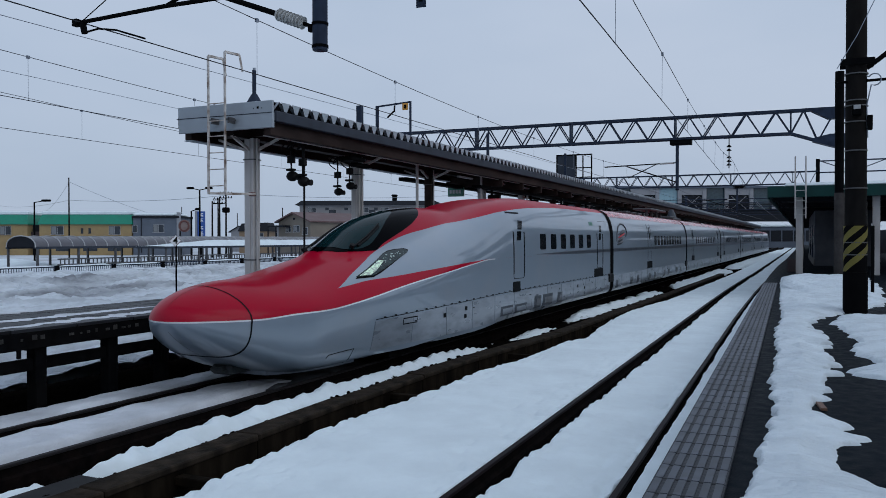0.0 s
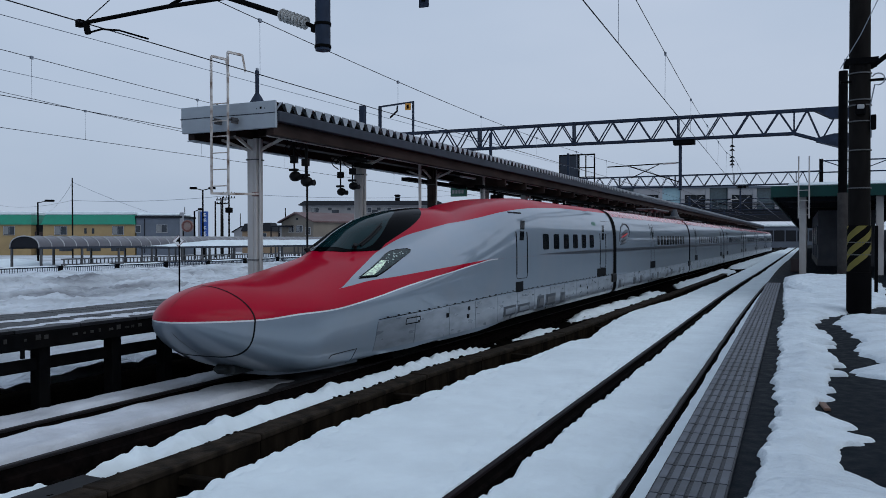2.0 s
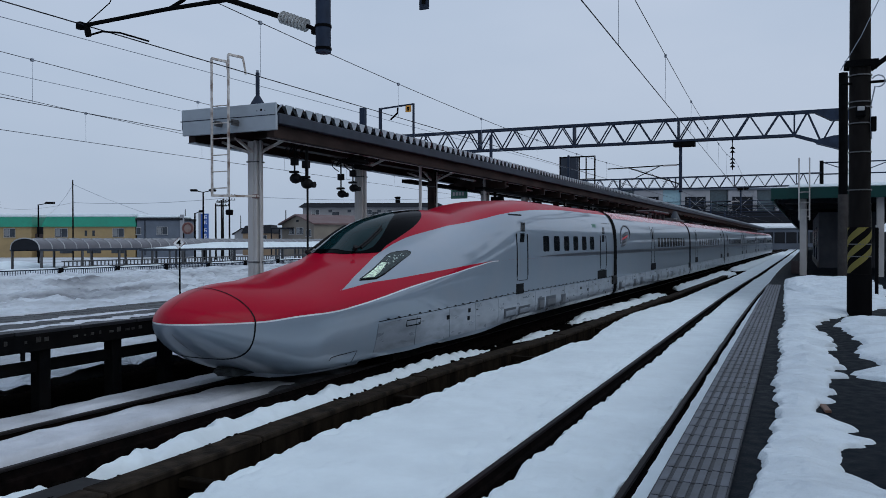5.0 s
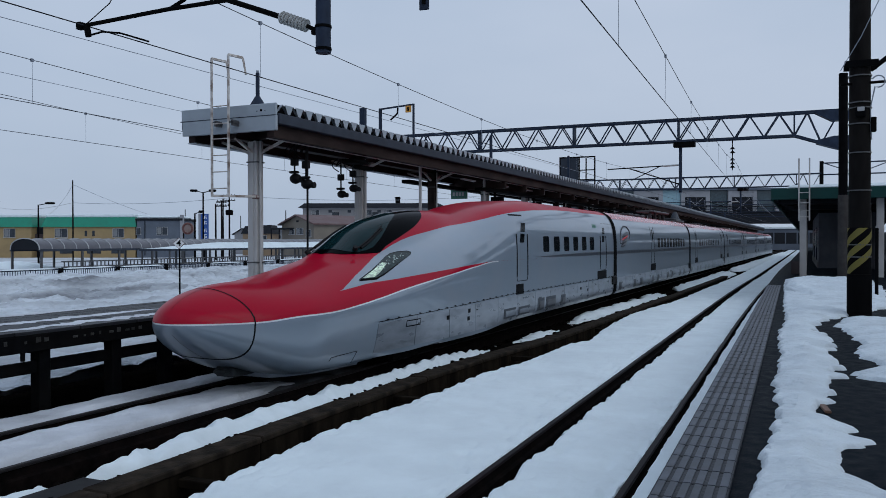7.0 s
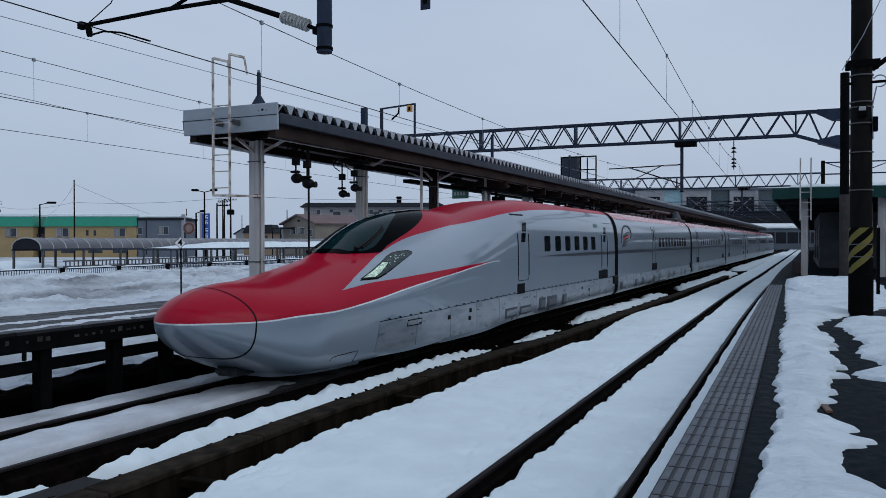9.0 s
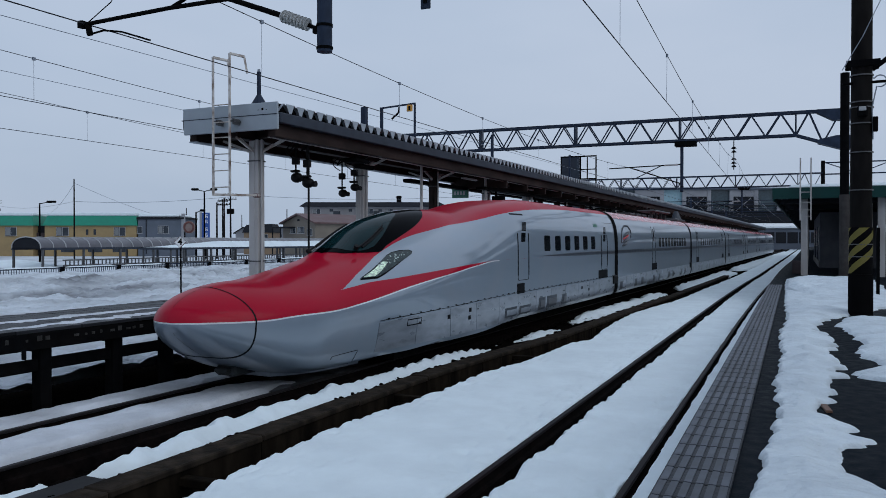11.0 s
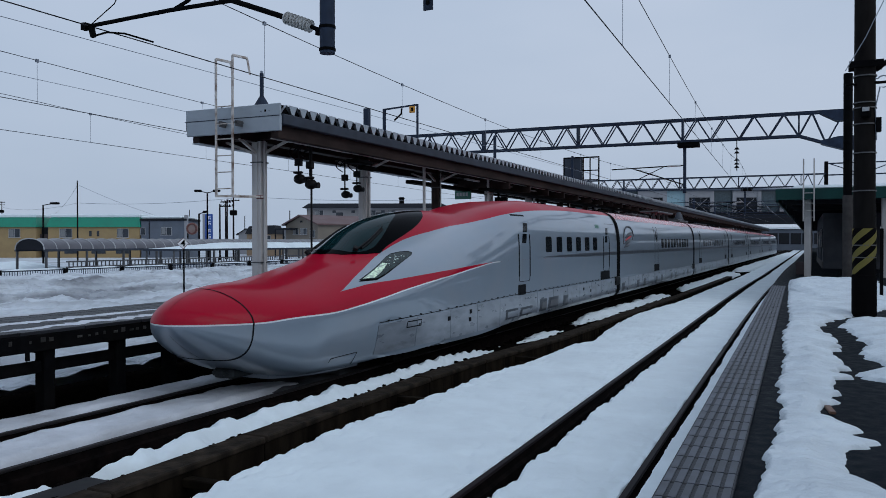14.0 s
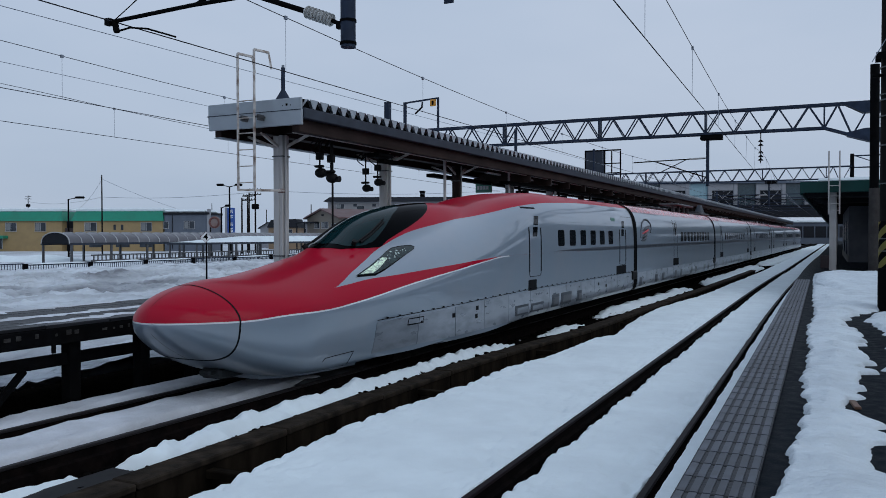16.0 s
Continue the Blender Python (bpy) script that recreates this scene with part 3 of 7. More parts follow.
def cells(m):
    """The lit reflector breaks into small cells of unlike brightness."""
    n, l = m.node_tree.nodes, m.node_tree.links
    v = n.new("ShaderNodeTexVoronoi")
    v.inputs["Scale"].default_value = 26
    l.new(n.new("ShaderNodeTexCoord").outputs["Object"], v.inputs["Vector"])
    r = n.new("ShaderNodeMapRange")
    r.inputs["From Min"].default_value, r.inputs["From Max"].default_value = 0.25, 0.75
    r.inputs["To Min"].default_value, r.inputs["To Max"].default_value = 0.0, 0.42
    l.new(v.outputs["Color"], r.inputs[0])
    l.new(r.outputs[0], n["Principled BSDF"].inputs["Emission Strength"])


cells(M_LAMP_ON)

M_GLINT = mat("reflector_glint", (0.52, 0.62, 0.56), 0.15, metal=0.6, vary=0.3, scale=20)
CAR_LONG = 20.5
train = thing("train", "long-nosed high-speed train in crimson and silver on snowy track", "train")


def loft(stations, phis, close=()):
    verts, faces, n = [], [], len(phis)
    for s in stations:
        verts += [section(s, a) for a in phis]
    for i in range(len(stations) - 1):
        for k in range(n):
            faces.append((i * n + k, i * n + (k + 1) % n, (i + 1) * n + (k + 1) % n, (i + 1) * n + k))
    if "front" in close:
        faces.append(tuple(range(n)))
    if "back" in close:
        faces.append(tuple(reversed(range((len(stations) - 1) * n, len(stations) * n))))
    return verts, faces


ROUND = [-90 + 360 * i / 120 for i in range(120)]


def side_details(car, windows, doors, s_end, skirt_from):
    """Windows, doors with their lamps and steps, band and skirt panels on both sides of a car."""
    for flip in (1, -1):
        for s0, s1, z0, z1 in windows:
            side_panel("window", round_rect(s0, s1, z0, z1, 0.07), M_CARGLASS, car, "dark tinted window with rounded corners", flip=flip)
        for s in doors:
            for x in (s - 0.37, s + 0.49):
                seam_line("door_gap", [(x, 1.48), (x, 2.60)], M_SEAM, car, flip, 0.019)
            seam_line("door_sill", [(s - 0.37, 1.48), (s - 0.36, 1.40), (s - 0.30, 1.36), (s + 0.42, 1.36), (s + 0.48, 1.40), (s + 0.49, 1.48)], M_SEAM, car, flip)
            side_panel("door_window", [(s - 0.12, 2.37), (s + 0.20, 2.37), (s + 0.29, 2.61), (s - 0.03, 2.61)], M_CARGLASS, car, flip=flip)
            side_panel("door_window", [(s + 0.0, 2.66), (s + 0.32, 2.66), (s + 0.46, 2.90), (s + 0.14, 2.90)], M_CARGLASS, car, flip=flip)
            side_panel("door_step", round_rect(s - 0.44, s + 0.15, 1.01, 1.28, 0.02) if s < 15 else round_rect(s - 0.8, s + 0.55, 1.05, 1.34, 0.02), M_SEAM, car, "black step recess", flip=flip)
        s = skirt_from
        while s < s_end - 0.5:
            s1 = min(s + 1.45, s_end - 0.15)
            side_panel("skirt_panel", [(s, 0.36), (s1 - 0.02, 0.36), (s1 - 0.02, min(1.0, 0.84 + 0.0155 * s1)), (s, min(1.0, 0.84 + 0.0155 * s))], M_SKIRT, car, flip=flip, out=0.010)
            s = s1
        bolts = bmesh.new()
        k = skirt_from + 0.3
        while k < s_end:
            top = min(1.07, 0.90 + 0.0155 * k)
            for z in (top, top - 0.2) if int(k * 5) % 7 == 0 else (top,):
                q = on_side(k, z, 0.02, flip)
                box(bolts, q.x - 0.012, q.x + 0.012, q.y - 0.022, q.y + 0.022, q.z - 0.009, q.z + 0.009)
            k += 0.41
        tagged(part("bolts", bolts, M_SEAM, car), kind="stuff")
        rows = [(k, min(1.035, 0.868 + 0.0155 * k), min(1.05, 0.883 + 0.0155 * k)) for k in [skirt_from + (s_end - skirt_from) * i / 16 for i in range(17)]]
        side_band("skirt_line", rows, M_SEAM, car, flip=flip)


def bogies(car, centres):
    for c in centres:
        bm = bmesh.new()
        for x in (-1.12, 1.0):
            box(bm, x, x + 0.12, c - 1.7, c + 1.7, 0.40, 0.62, 0.03)
        box(bm, -1.0, 1.0, c - 0.35, c + 0.35, 0.35, 0.6)
        part("bogie_frame", bm, M_UNDER, car)
        for y in (c - 1.25, c + 1.25):
            bm = bmesh.new()
            rod(bm, (-0.85, y, 0.43), (0.85, y, 0.43), 0.09)
            for x in (-0.82, 0.69):
                rod(bm, (x, y, 0.432), (x + 0.13, y, 0.432), 0.43, seg=28)
            part("wheelset", bm, M_WHEEL, car, smooth=40)


def lead_car():
    st = [NOSE + (1.5 - NOSE) * (i / 40) ** 2 for i in range(41)] + [1.5 + 0.18 * i for i in range(1, 75)] + [15.5, 17, 19, 21, 22.55]
    v, f = loft(st, ROUND, ("front", "back"))
    car = part("lead_car", mesh_of("lead_car", v, f), M_CAR, train, "lead car with crimson hood, silver sides and duck-bill nose", smooth=40)

    # coupler cover seams
    verts, faces = [], []
    loop = [-90 + 5 * i for i in range(73)]
    for a in loop:
        lean = 0.05 * abs(math.sin(radians(a)))
        wide = 0.012 + 0.012 * smoothstep(0.3, 0.9, -math.sin(radians(a)))
        verts += [skin(1.137 - wide - lean, a, 0.004), skin(1.137 + wide - lean, a, 0.004)]
    for i in range(len(loop) - 1):
        faces.append((2 * i, 2 * i + 1, 2 * i + 3, 2 * i + 2))
    part("cover_seam", mesh_of("cover_seam", verts, faces), M_SEAM, car, "dark seam round the coupler cover")
    ss = [1.09 - 0.05 * i for i in range(15)]
    for a, name in ((90, "cover_split"), (-90, "lower_cover_split")):
        verts = []
        for s in ss:
            verts += [skin(s, a - 0.36 / max(0.1, s), 0.003), skin(s, a + 0.36 / max(0.1, s), 0.003)]
        part(name, mesh_of(name, verts, [(2 * i, 2 * i + 1, 2 * i + 3, 2 * i + 2) for i in range(len(ss) - 1)]), M_SEAM, car)

    # windscreen: black surround, then the two lights of glass
    def canopy_patch(name, low, high, a0, material, label, out, rows=16, cols=40):
        verts, faces = [], []
        for i in range(cols + 1):
            a = a0 + (180 - 2 * a0) * i / cols
            q = abs(a - 90) / (90 - a0)
            s0, s1 = ease(q, low), ease(q, high)
            for j in range(rows + 1):
                verts.append(skin(s0 + (s1 - s0) * j / rows, a, out))
        for i in range(cols):
            for j in range(rows):
                k = i * (rows + 1) + j
                faces.append((k, k + 1, k + rows + 2, k + rows + 1))
        return part(name, mesh_of(name, verts, faces), material, car, label, smooth=60)
    canopy_patch("windscreen_surround", WS_LOW, WS_HIGH, WS_A0, M_BLACKGLOSS, "gloss black windscreen surround", 0.006)
    canopy_patch("windscreen", WG_LOW, WG_HIGH, WG_A0, M_WINDSCREEN, "large curved windscreen glass", 0.012)
    for pts in (((4.84, 63), (5.0, 64), (5.3, 66), (5.6, 69), (5.9, 72)), ((4.7, 118), (4.95, 118), (5.3, 116), (5.7, 112), (6.0, 109))):
        arm = part("wiper", tube(bmesh.new(), [skin(y, a, 0.05) for y, a in pts], 0.016), M_BLACK, car, "black windscreen wiper")
        part("wiper_blade", tube(bmesh.new(), [skin(y - 0.05, a - 2.0, 0.03) for y, a in pts[1:]], 0.026), M_BLACK, arm)
        part("wiper_pivot", tube(bmesh.new(), [skin(pts[0][0] - 0.03, pts[0][1] + 1, 0.0), skin(pts[0][0] - 0.03, pts[0][1] + 1, 0.09)], 0.05, seg=8), M_BLACK, arm)
    for flip in (1, -1):
        hl = HEADLIGHT
        cs = sum(p[0] for p in hl) / len(hl)
        cz = sum(p[1] for p in hl) / len(hl)
        side_panel("headlight_rim", [(cs + (s - cs) * 1.05 + 0.01, cz + (z - cz) * 1.10) for s, z in hl], M_BLACKGLOSS, car, out=0.006, flip=flip)
        lens = side_panel("headlight", hl, M_HEADLAMP, car, "slanting clear headlight cluster, lit", out=0.014, flip=flip)
        side_panel("lit_lamp", [(4.04, 1.728), (4.34, 1.734), (4.60, 1.80), (4.86, 1.885), (5.12, 1.972), (5.02, 1.985), (4.72, 1.905), (4.50, 1.845), (4.24, 1.782)], M_LAMP_ON, lens, out=0.018, flip=flip)
        # small bright plates on the lens, painted glints of the reflectors
        rnd = random.Random(5)
        for k in range(26):
            s = 4.75 + 1.1 * k / 25
            z = 1.89 + (s - 4.75) * 0.235 + 0.075 * (rnd.random() - 0.5)
            r = 0.004 + 0.009 * rnd.random() ** 2
            side_panel("facet", [(s - 2 * r, z - r), (s + 2.2 * r, z - 0.4 * r), (s + 2.8 * r, z + r), (s - r, z + 0.6 * r)], M_GLINT, lens, out=0.019, flip=flip)
        seam_line("nose_hatch", [(2.81, 0.395), (2.85, 0.45), (3.6, 0.475), (3.55, 0.35), (3.51, 0.23)], M_SEAM, car, flip, 0.006)
        seam_line("skirt_joint", [(4.24, 0.89), (4.30, 0.72), (4.33, 0.568), (4.27, 0.366)], M_SEAM, car, flip, 0.006)
        side_band("hood_crease", [(22.3 - 0.5 * i, 3.05, 3.06) for i in range(4)], M_SEAM, car, flip=flip)
        side_panel("vent", round_rect(11.25, 12.1, 3.08, 3.12, 0.01), M_SEAM, car, flip=flip)
        side_band("waist_band", [(13.2, 1.968, 1.97), (15, 1.94, 2.0), (18, 1.905, 2.03), (22.5, 1.905, 2.03)], M_BAND, car, "dark grey waist band", flip=flip)
    side_details(car, [(13.62 + 1.04 * i + 0.02 * i, 14.18 + 1.06 * i, 2.1, 2.55) for i in range(6)], (11.72, 20.75), 22.5, 4.15)
    for flip in (1, -1):
        for s0, s1, z0, z1 in ((10.36, 11.26, 0.46, 0.70), (11.46, 12.4, 0.46, 0.68)):
            side_panel("skirt_frame", [(s0, z0), (s1, z0), (s1, z1), (s0, z1)], M_BAND, car, "dark framed skirt opening", flip=flip, out=0.016)
            side_panel("skirt_flap", [(s0 + 0.12, z0 + 0.04), (s1 - 0.04, z0 + 0.04), (s1 - 0.04, z1 - 0.06), (s0 + 0.12, z1 - 0.06)], M_SKIRT, car, flip=flip, out=0.022)
        # the panels stand proud; darker greys paint in the shade of a recess
        for s0, s1, z0, z1 in ((13.08, 13.68, 0.46, 0.80), (13.85, 14.8, 0.48, 0.80), (15.35, 15.85, 0.46, 0.77)):
            side_panel("skirt_opening", [(s0, z0), (s1, z0), (s1, z1), (s0, z1)], M_BAND, car, "skirt opening, its recess shade painted on a raised panel", flip=flip, out=0.016)
            side_panel("skirt_flap", [(s0 + 0.16, z0 + 0.06), (s1 - 0.02, z0 + 0.06), (s1 - 0.02, z1 - 0.09), (s0 + 0.16, z1 - 0.09)], M_UNDERSKIRT, car, flip=flip, out=0.022)
        for s0, z0 in ((8.0, 0.63), (8.05, 0.80), (6.9, 0.74), (17.6, 0.8), (18.5, 0.7)):
            side_panel("latch", [(s0, z0), (s0 + 0.12, z0), (s0 + 0.12, z0 + 0.09), (s0, z0 + 0.09)], M_SEAM, car, flip=flip, out=0.018)
        seam_line("lifting_plate", [(5.2, 0.76), (5.2, 0.87), (5.75, 0.87), (5.75, 0.76), (5.2, 0.76)], M_SEAM, car, flip, 0.016)
        side_panel("side_lamp", round_rect(19.44, 19.95, 2.88, 3.0, 0.02), M_SIGNGREEN, car, flip=flip)
    bogies(car, (7.2, 19.4))
    bm = bmesh.new()
    box(bm, -1.2, 1.2, 5.0, 22.4, 0.12, 0.3)
    part("underframe", bm, M_UNDER, car)
    bm = boxes((-0.20, 0.20, 1.55, 2.1, 0.24, 0.40), (-0.12, 0.12, 1.4, 1.58, 0.30, 0.38), bevel=0.03)
    part("coupler_guard", bm, M_VALANCE, car)
    rim = [(2.2, 0.40), (2.5, 0.66), (2.9, 0.84), (3.4, 0.95), (4.1, 1.0)]
    ring = [(w, s) for s, w in rim] + [(-w, s) for s, w in reversed(rim)]
    k = len(ring)
    verts = [(x * 0.96, s, 0.28) for x, s in ring] + [(x * 0.92, s + 0.03, 0.15) for x, s in ring]
    faces = [tuple(range(k)), tuple(reversed(range(k, 2 * k)))] + [((i + 1) % k, i, k + i, k + (i + 1) % k) for i in range(k)]
    part("lower_valance", mesh_of("lower_valance", verts, faces), M_SKIRT, car, "silver valance under the nose")
    return car


WS_A0, WG_A0 = 51.0, 58.0
WS_LOW = [(0, 4.33), (0.54, 4.47), (0.87, 4.9), (1.0, 5.3)]
WS_HIGH = [(0, 8.4), (0.17, 8.18), (0.415, 7.78), (0.615, 7.18), (0.73, 6.65), (0.826, 6.09), (0.91, 5.62), (1.0, 5.4)]
WG_LOW = [(0, 4.52), (0.66, 4.62), (0.95, 4.87), (1.0, 5.05)]
WG_HIGH = [(0, 7.0), (0.19, 6.95), (0.53, 6.25), (0.92, 5.45), (1.0, 5.25)]
HEADLIGHT = [(3.93, 1.715), (4.40, 1.725), (4.72, 1.79), (5.05, 1.872), (5.6, 2.012), (6.05, 2.122), (6.16, 2.165), (6.12, 2.192), (5.85, 2.18), (5.60, 2.150), (5.38, 2.10), (4.95, 1.985), (4.51, 1.865), (4.18, 1.78)]


def middle_car():
    """A constant section, with the roof's crimson band, windows, doors, band and skirts."""
    verts, faces = [], []
    n = len(ROUND)
    for y in (0.22, CAR_LONG - 0.22):
        for a in ROUND:
            p = section(20.0, a)
            verts.append((p[0], 20.0 + y - 0.22, p[2]))
    for k in range(n):
        faces.append((k, (k + 1) % n, n + (k + 1) % n, n + k))
    faces += [tuple(range(n)), tuple(reversed(range(n, 2 * n)))]
    return verts, faces


def build_middle(pos):
    v, f = middle_car()
    car = part("passenger_car", mesh_of("passenger_car", [(x, y - 20.0 + 0.22, z) for x, y, z in v], f), M_CAR2, train,
               "silver-white passenger car with a row of small windows", at=pose(0, pos, 0), smooth=40)
    return car


M_CAR2 = mat("coach_paint", (0.188, 0.236, 0.292), 0.35, vary=0.02, scale=1.0, dirt=(0.20, 0.225, 0.26), dirt_scale=1.1, dirt_amount=0.4, coat=0.75, rough_vary=0.04, spec=0.15)

M_CAR2.node_tree.nodes["Principled BSDF"].inputs["Coat IOR"].default_value = 1.7
M_CAR2.node_tree.nodes["Principled BSDF"].inputs["Coat Roughness"].default_value = 0.06


def panel_waves(m):
    """The slight waviness of large painted panels."""
    n, l = m.node_tree.nodes, m.node_tree.links
    b = n["Principled BSDF"]
    tc = n.new("ShaderNodeTexCoord")
    mp = n.new("ShaderNodeMapping")
    mp.inputs["Scale"].default_value = (1.0, 0.55, 2.2)
    l.new(tc.outputs["Object"], mp.inputs[0])
    w = n.new("ShaderNodeTexNoise")
    w.inputs["Scale"].default_value, w.inputs["Detail"].default_value = 1.5, 2
    l.new(mp.outputs[0], w.inputs["Vector"])
    bp = n.new("ShaderNodeBump")
    bp.inputs["Strength"].default_value, bp.inputs["Distance"].default_value = 1.0, 0.0022
    l.new(w.outputs["Fac"], bp.inputs["Height"])
    l.new(bp.outputs[0], b.inputs["Coat Normal"])


panel_waves(M_CAR)
panel_waves(M_CAR2)


def coach_details(car, first_window=4.6, count=11, doors=(3.0, 18.2)):
    """Side pieces for a coach in its own space; the section is the same all along."""
    def on_coach(s, z, out, flip):
        p = skin(20.0, side_phi(20.0, z), out)
        return Vector((p.x * flip, s, p.z))

    def panel(name, outline, material, out=0.006, label=""):
        for flip in (1, -1):
            skin_panel(name, outline, material, car, lambda s, z, o: on_coach(s, z, o, flip), label, out)

    for i in range(count):
        s = first_window + (0.92 if count == 10 else 1.12) * i
        panel("window", round_rect(s, s + 0.58, 2.1, 2.55, 0.07), M_CARGLASS, label="dark tinted window with rounded corners")
    for s in doors:
        for x in (s - 0.40, s + 0.40):
            panel("door_gap", [(x - 0.02, 1.36), (x + 0.02, 1.36), (x + 0.02, 2.0), (x + 0.02, 2.4), (x + 0.02, 2.8), (x + 0.02, 3.1), (x - 0.02, 3.1), (x - 0.02, 2.8), (x - 0.02, 2.4), (x - 0.02, 2.0)], M_SEAM)
        panel("door_window", round_rect(s - 0.13, s + 0.16, 2.38, 2.96, 0.05), M_CARGLASS)
        panel("door_step", round_rect(s - 0.55, s + 0.75, 1.02, 1.34, 0.02), M_SEAM)
    panel("waist_band", [(0.25, 1.905), (CAR_LONG - 0.25, 1.905), (CAR_LONG - 0.25, 2.03), (0.25, 2.03)], M_BAND)
    s = 0.4
    while s < CAR_LONG - 1:
        panel("skirt_panel", [(s, 0.36), (s + 1.4, 0.36), (s + 1.4, 0.98), (s, 0.98)], M_SKIRT, 0.010)
        if int(s * 7) % 3:
            # raised dark panel, painted as the shade of a recess
            panel("skirt_opening", [(s + 0.3, 0.45), (s + 0.75, 0.45), (s + 0.75, 0.78), (s + 0.3, 0.78)], M_BAND, 0.016)
        s += 1.43
    verts, faces = [], []
    for y in (0.25, CAR_LONG - 0.25):
        for a in range(54, 127, 3):
            p = skin(20.0, a, 0.006)
            verts.append((p.x, y, p.z))
    n = len(verts) // 2
    for i in range(n - 1):
        faces.append((i, i + 1, n + i + 1, n + i))
    part("roof_band", mesh_of("roof_band", verts, faces), M_CRIMSON, car, "crimson roof band", smooth=60)
    bogies(car, (3.3, CAR_LONG - 3.3))
    part("underframe", boxes((-1.2, 1.2, 0.5, CAR_LONG - 0.5, 0.12, 0.3)), M_UNDER, car)


def build_train():
    lead_car()
    for i in range(6):
        y = 22.72 + CAR_LONG * i
        car = build_middle(y)
        if i == 0:
            coach_details(car, 9.4, 10, (8.05,))
        elif i == 1:
            first = car
            coach_details(car)
        else:
            for o in first.children:
                c = o.copy()
                scene.collection.objects.link(c)
                c.parent = car
        verts, faces = [], []
        n = len(ROUND)
        for yy in (-0.25, 0.28):
            for a in ROUND:
                p = section(20.0, a)
                verts.append((p[0] * 1.006, y + yy, 0.30 + (p[2] - 0.30) * 1.004))
        for k in range(n):
            faces.append((k, (k + 1) % n, n + (k + 1) % n, n + k))
        part("gangway_hood", mesh_of("gangway_hood", verts, faces), M_BLACKPAINT, train, "black gangway hood between two cars", smooth=40)
    for s0 in (22.0, 42.5, 63.0):
        for flip in (1, -1):
            part("coupling_box", boxes((min(flip * 1.40, flip * 1.53), max(flip * 1.40, flip * 1.53), s0 + 0.15, s0 + 0.85, 0.75, 1.07), bevel=0.03), M_BLACK, train)
    # roof equipment
    for y0, n in ((29.5, 3), (52.5, 3), (72, 3)):
        for i in range(n):
            part("roof_equipment", boxes((-0.6, 0.6, y0 + i * 1.5, y0 + i * 1.5 + 1.0, 3.6, 3.72), bevel=0.03), M_ROOFGREY, train, "grey roof equipment")
    part("insulator_bank", boxes((-0.5, 0.5, 36.6, 41.6, 4.0, 4.10), bevel=0.03), M_STRAP, train, "pale roof insulators on dark stands")
    for y in (36.9, 38.4, 39.9, 41.2):
        part("insulator_stand", rod(bmesh.new(), (0.2, y, 3.6), (0.2, y, 4.02), 0.10, 0.07), M_ROOFGREY, train)
    part("pantograph_base", boxes((-0.55, 0.55, 43.9, 47.4, 3.6, 3.76), (-0.35, 0.35, 44.4, 47.2, 3.76, 3.86), bevel=0.05), M_ROOFGREY, train)
    part("pantograph_horn", rod(bmesh.new(), (0.0, 46.9, 3.8), (0.0, 46.9, 4.36), 0.34, 0.12, seg=14), M_BAND, train, "folded pantograph under a tapered cover")
    # winged emblem on the second car
    def stroke(name, points, r0, r1, material):
        bm = bmesh.new()
        pts = []
        for (s0, z0), (s1, z1) in zip(points[:-1], points[1:]):
            for i in range(4):
                pts.append((s0 + (s1 - s0) * i / 4, z0 + (z1 - z0) * i / 4))
        pts.append(points[-1])
        pts = [skin(20.0, side_phi(20.0, z), 0.004) + Vector((0, s - 20.0, 0)) for s, z in pts]
        tube(bm, pts, [r0 + (r1 - r0) * math.sin(math.pi * i / (len(pts) - 1)) for i in range(len(pts))])
        part(name, bm, material, train, "swoosh emblem on the side" if name == "emblem" else "")
    stroke("emblem", [(23.62, 2.30), (23.70, 2.62), (24.05, 2.88), (24.55, 3.01), (25.1, 3.01), (25.5, 2.86), (25.56, 2.66), (25.35, 2.5)], 0.020, 0.034, M_EMBLEM)
    for k in range(4):
        stroke("emblem_stripe", [(23.75 + 0.10 * k, 2.19 + 0.13 * k), (24.1 + 0.12 * k, 2.24 + 0.135 * k), (24.5 + 0.16 * k, 2.29 + 0.145 * k), (24.75 + 0.22 * k, 2.36 + 0.14 * k)], 0.014, 0.068 if k != 2 else 0.045, M_EMBLEM if k != 2 else M_RED)


train.matrix_basis = pose(-8.43, 8.95, 0, 0, 0, -math.degrees(math.atan(TRAIN_SLOPE)))
build_train()


def motions():
    """The train stands, then draws slowly out."""
    turn = -math.degrees(math.atan(TRAIN_SLOPE))
    rows = []
    for t, d in ((0.0, 0.0), (6.0, 0.0), (12.0, 0.0), (12.75, 0.0), (13.0, 0.004), (13.25, 0.018), (13.5, 0.042), (14.0, 0.132), (14.5, 0.253), (15.0, 0.425), (15.5, 0.648), (16.0, 0.92)):
        rows.append((t, pose(-8.43 - d * math.sin(math.atan(TRAIN_SLOPE)), 8.95 - d, 0, 0, 0, turn)))
    walk(train, rows)


# ---- ground and tracks ----
def y_steps(y0, y1, fine=0.14, grow=0.012):
    ys = [y0]
    while ys[-1] < y1:
        ys.append(ys[-1] + max(fine, fine + grow * max(0, ys[-1] - 12)))
    ys[-1] = y1
    return ys


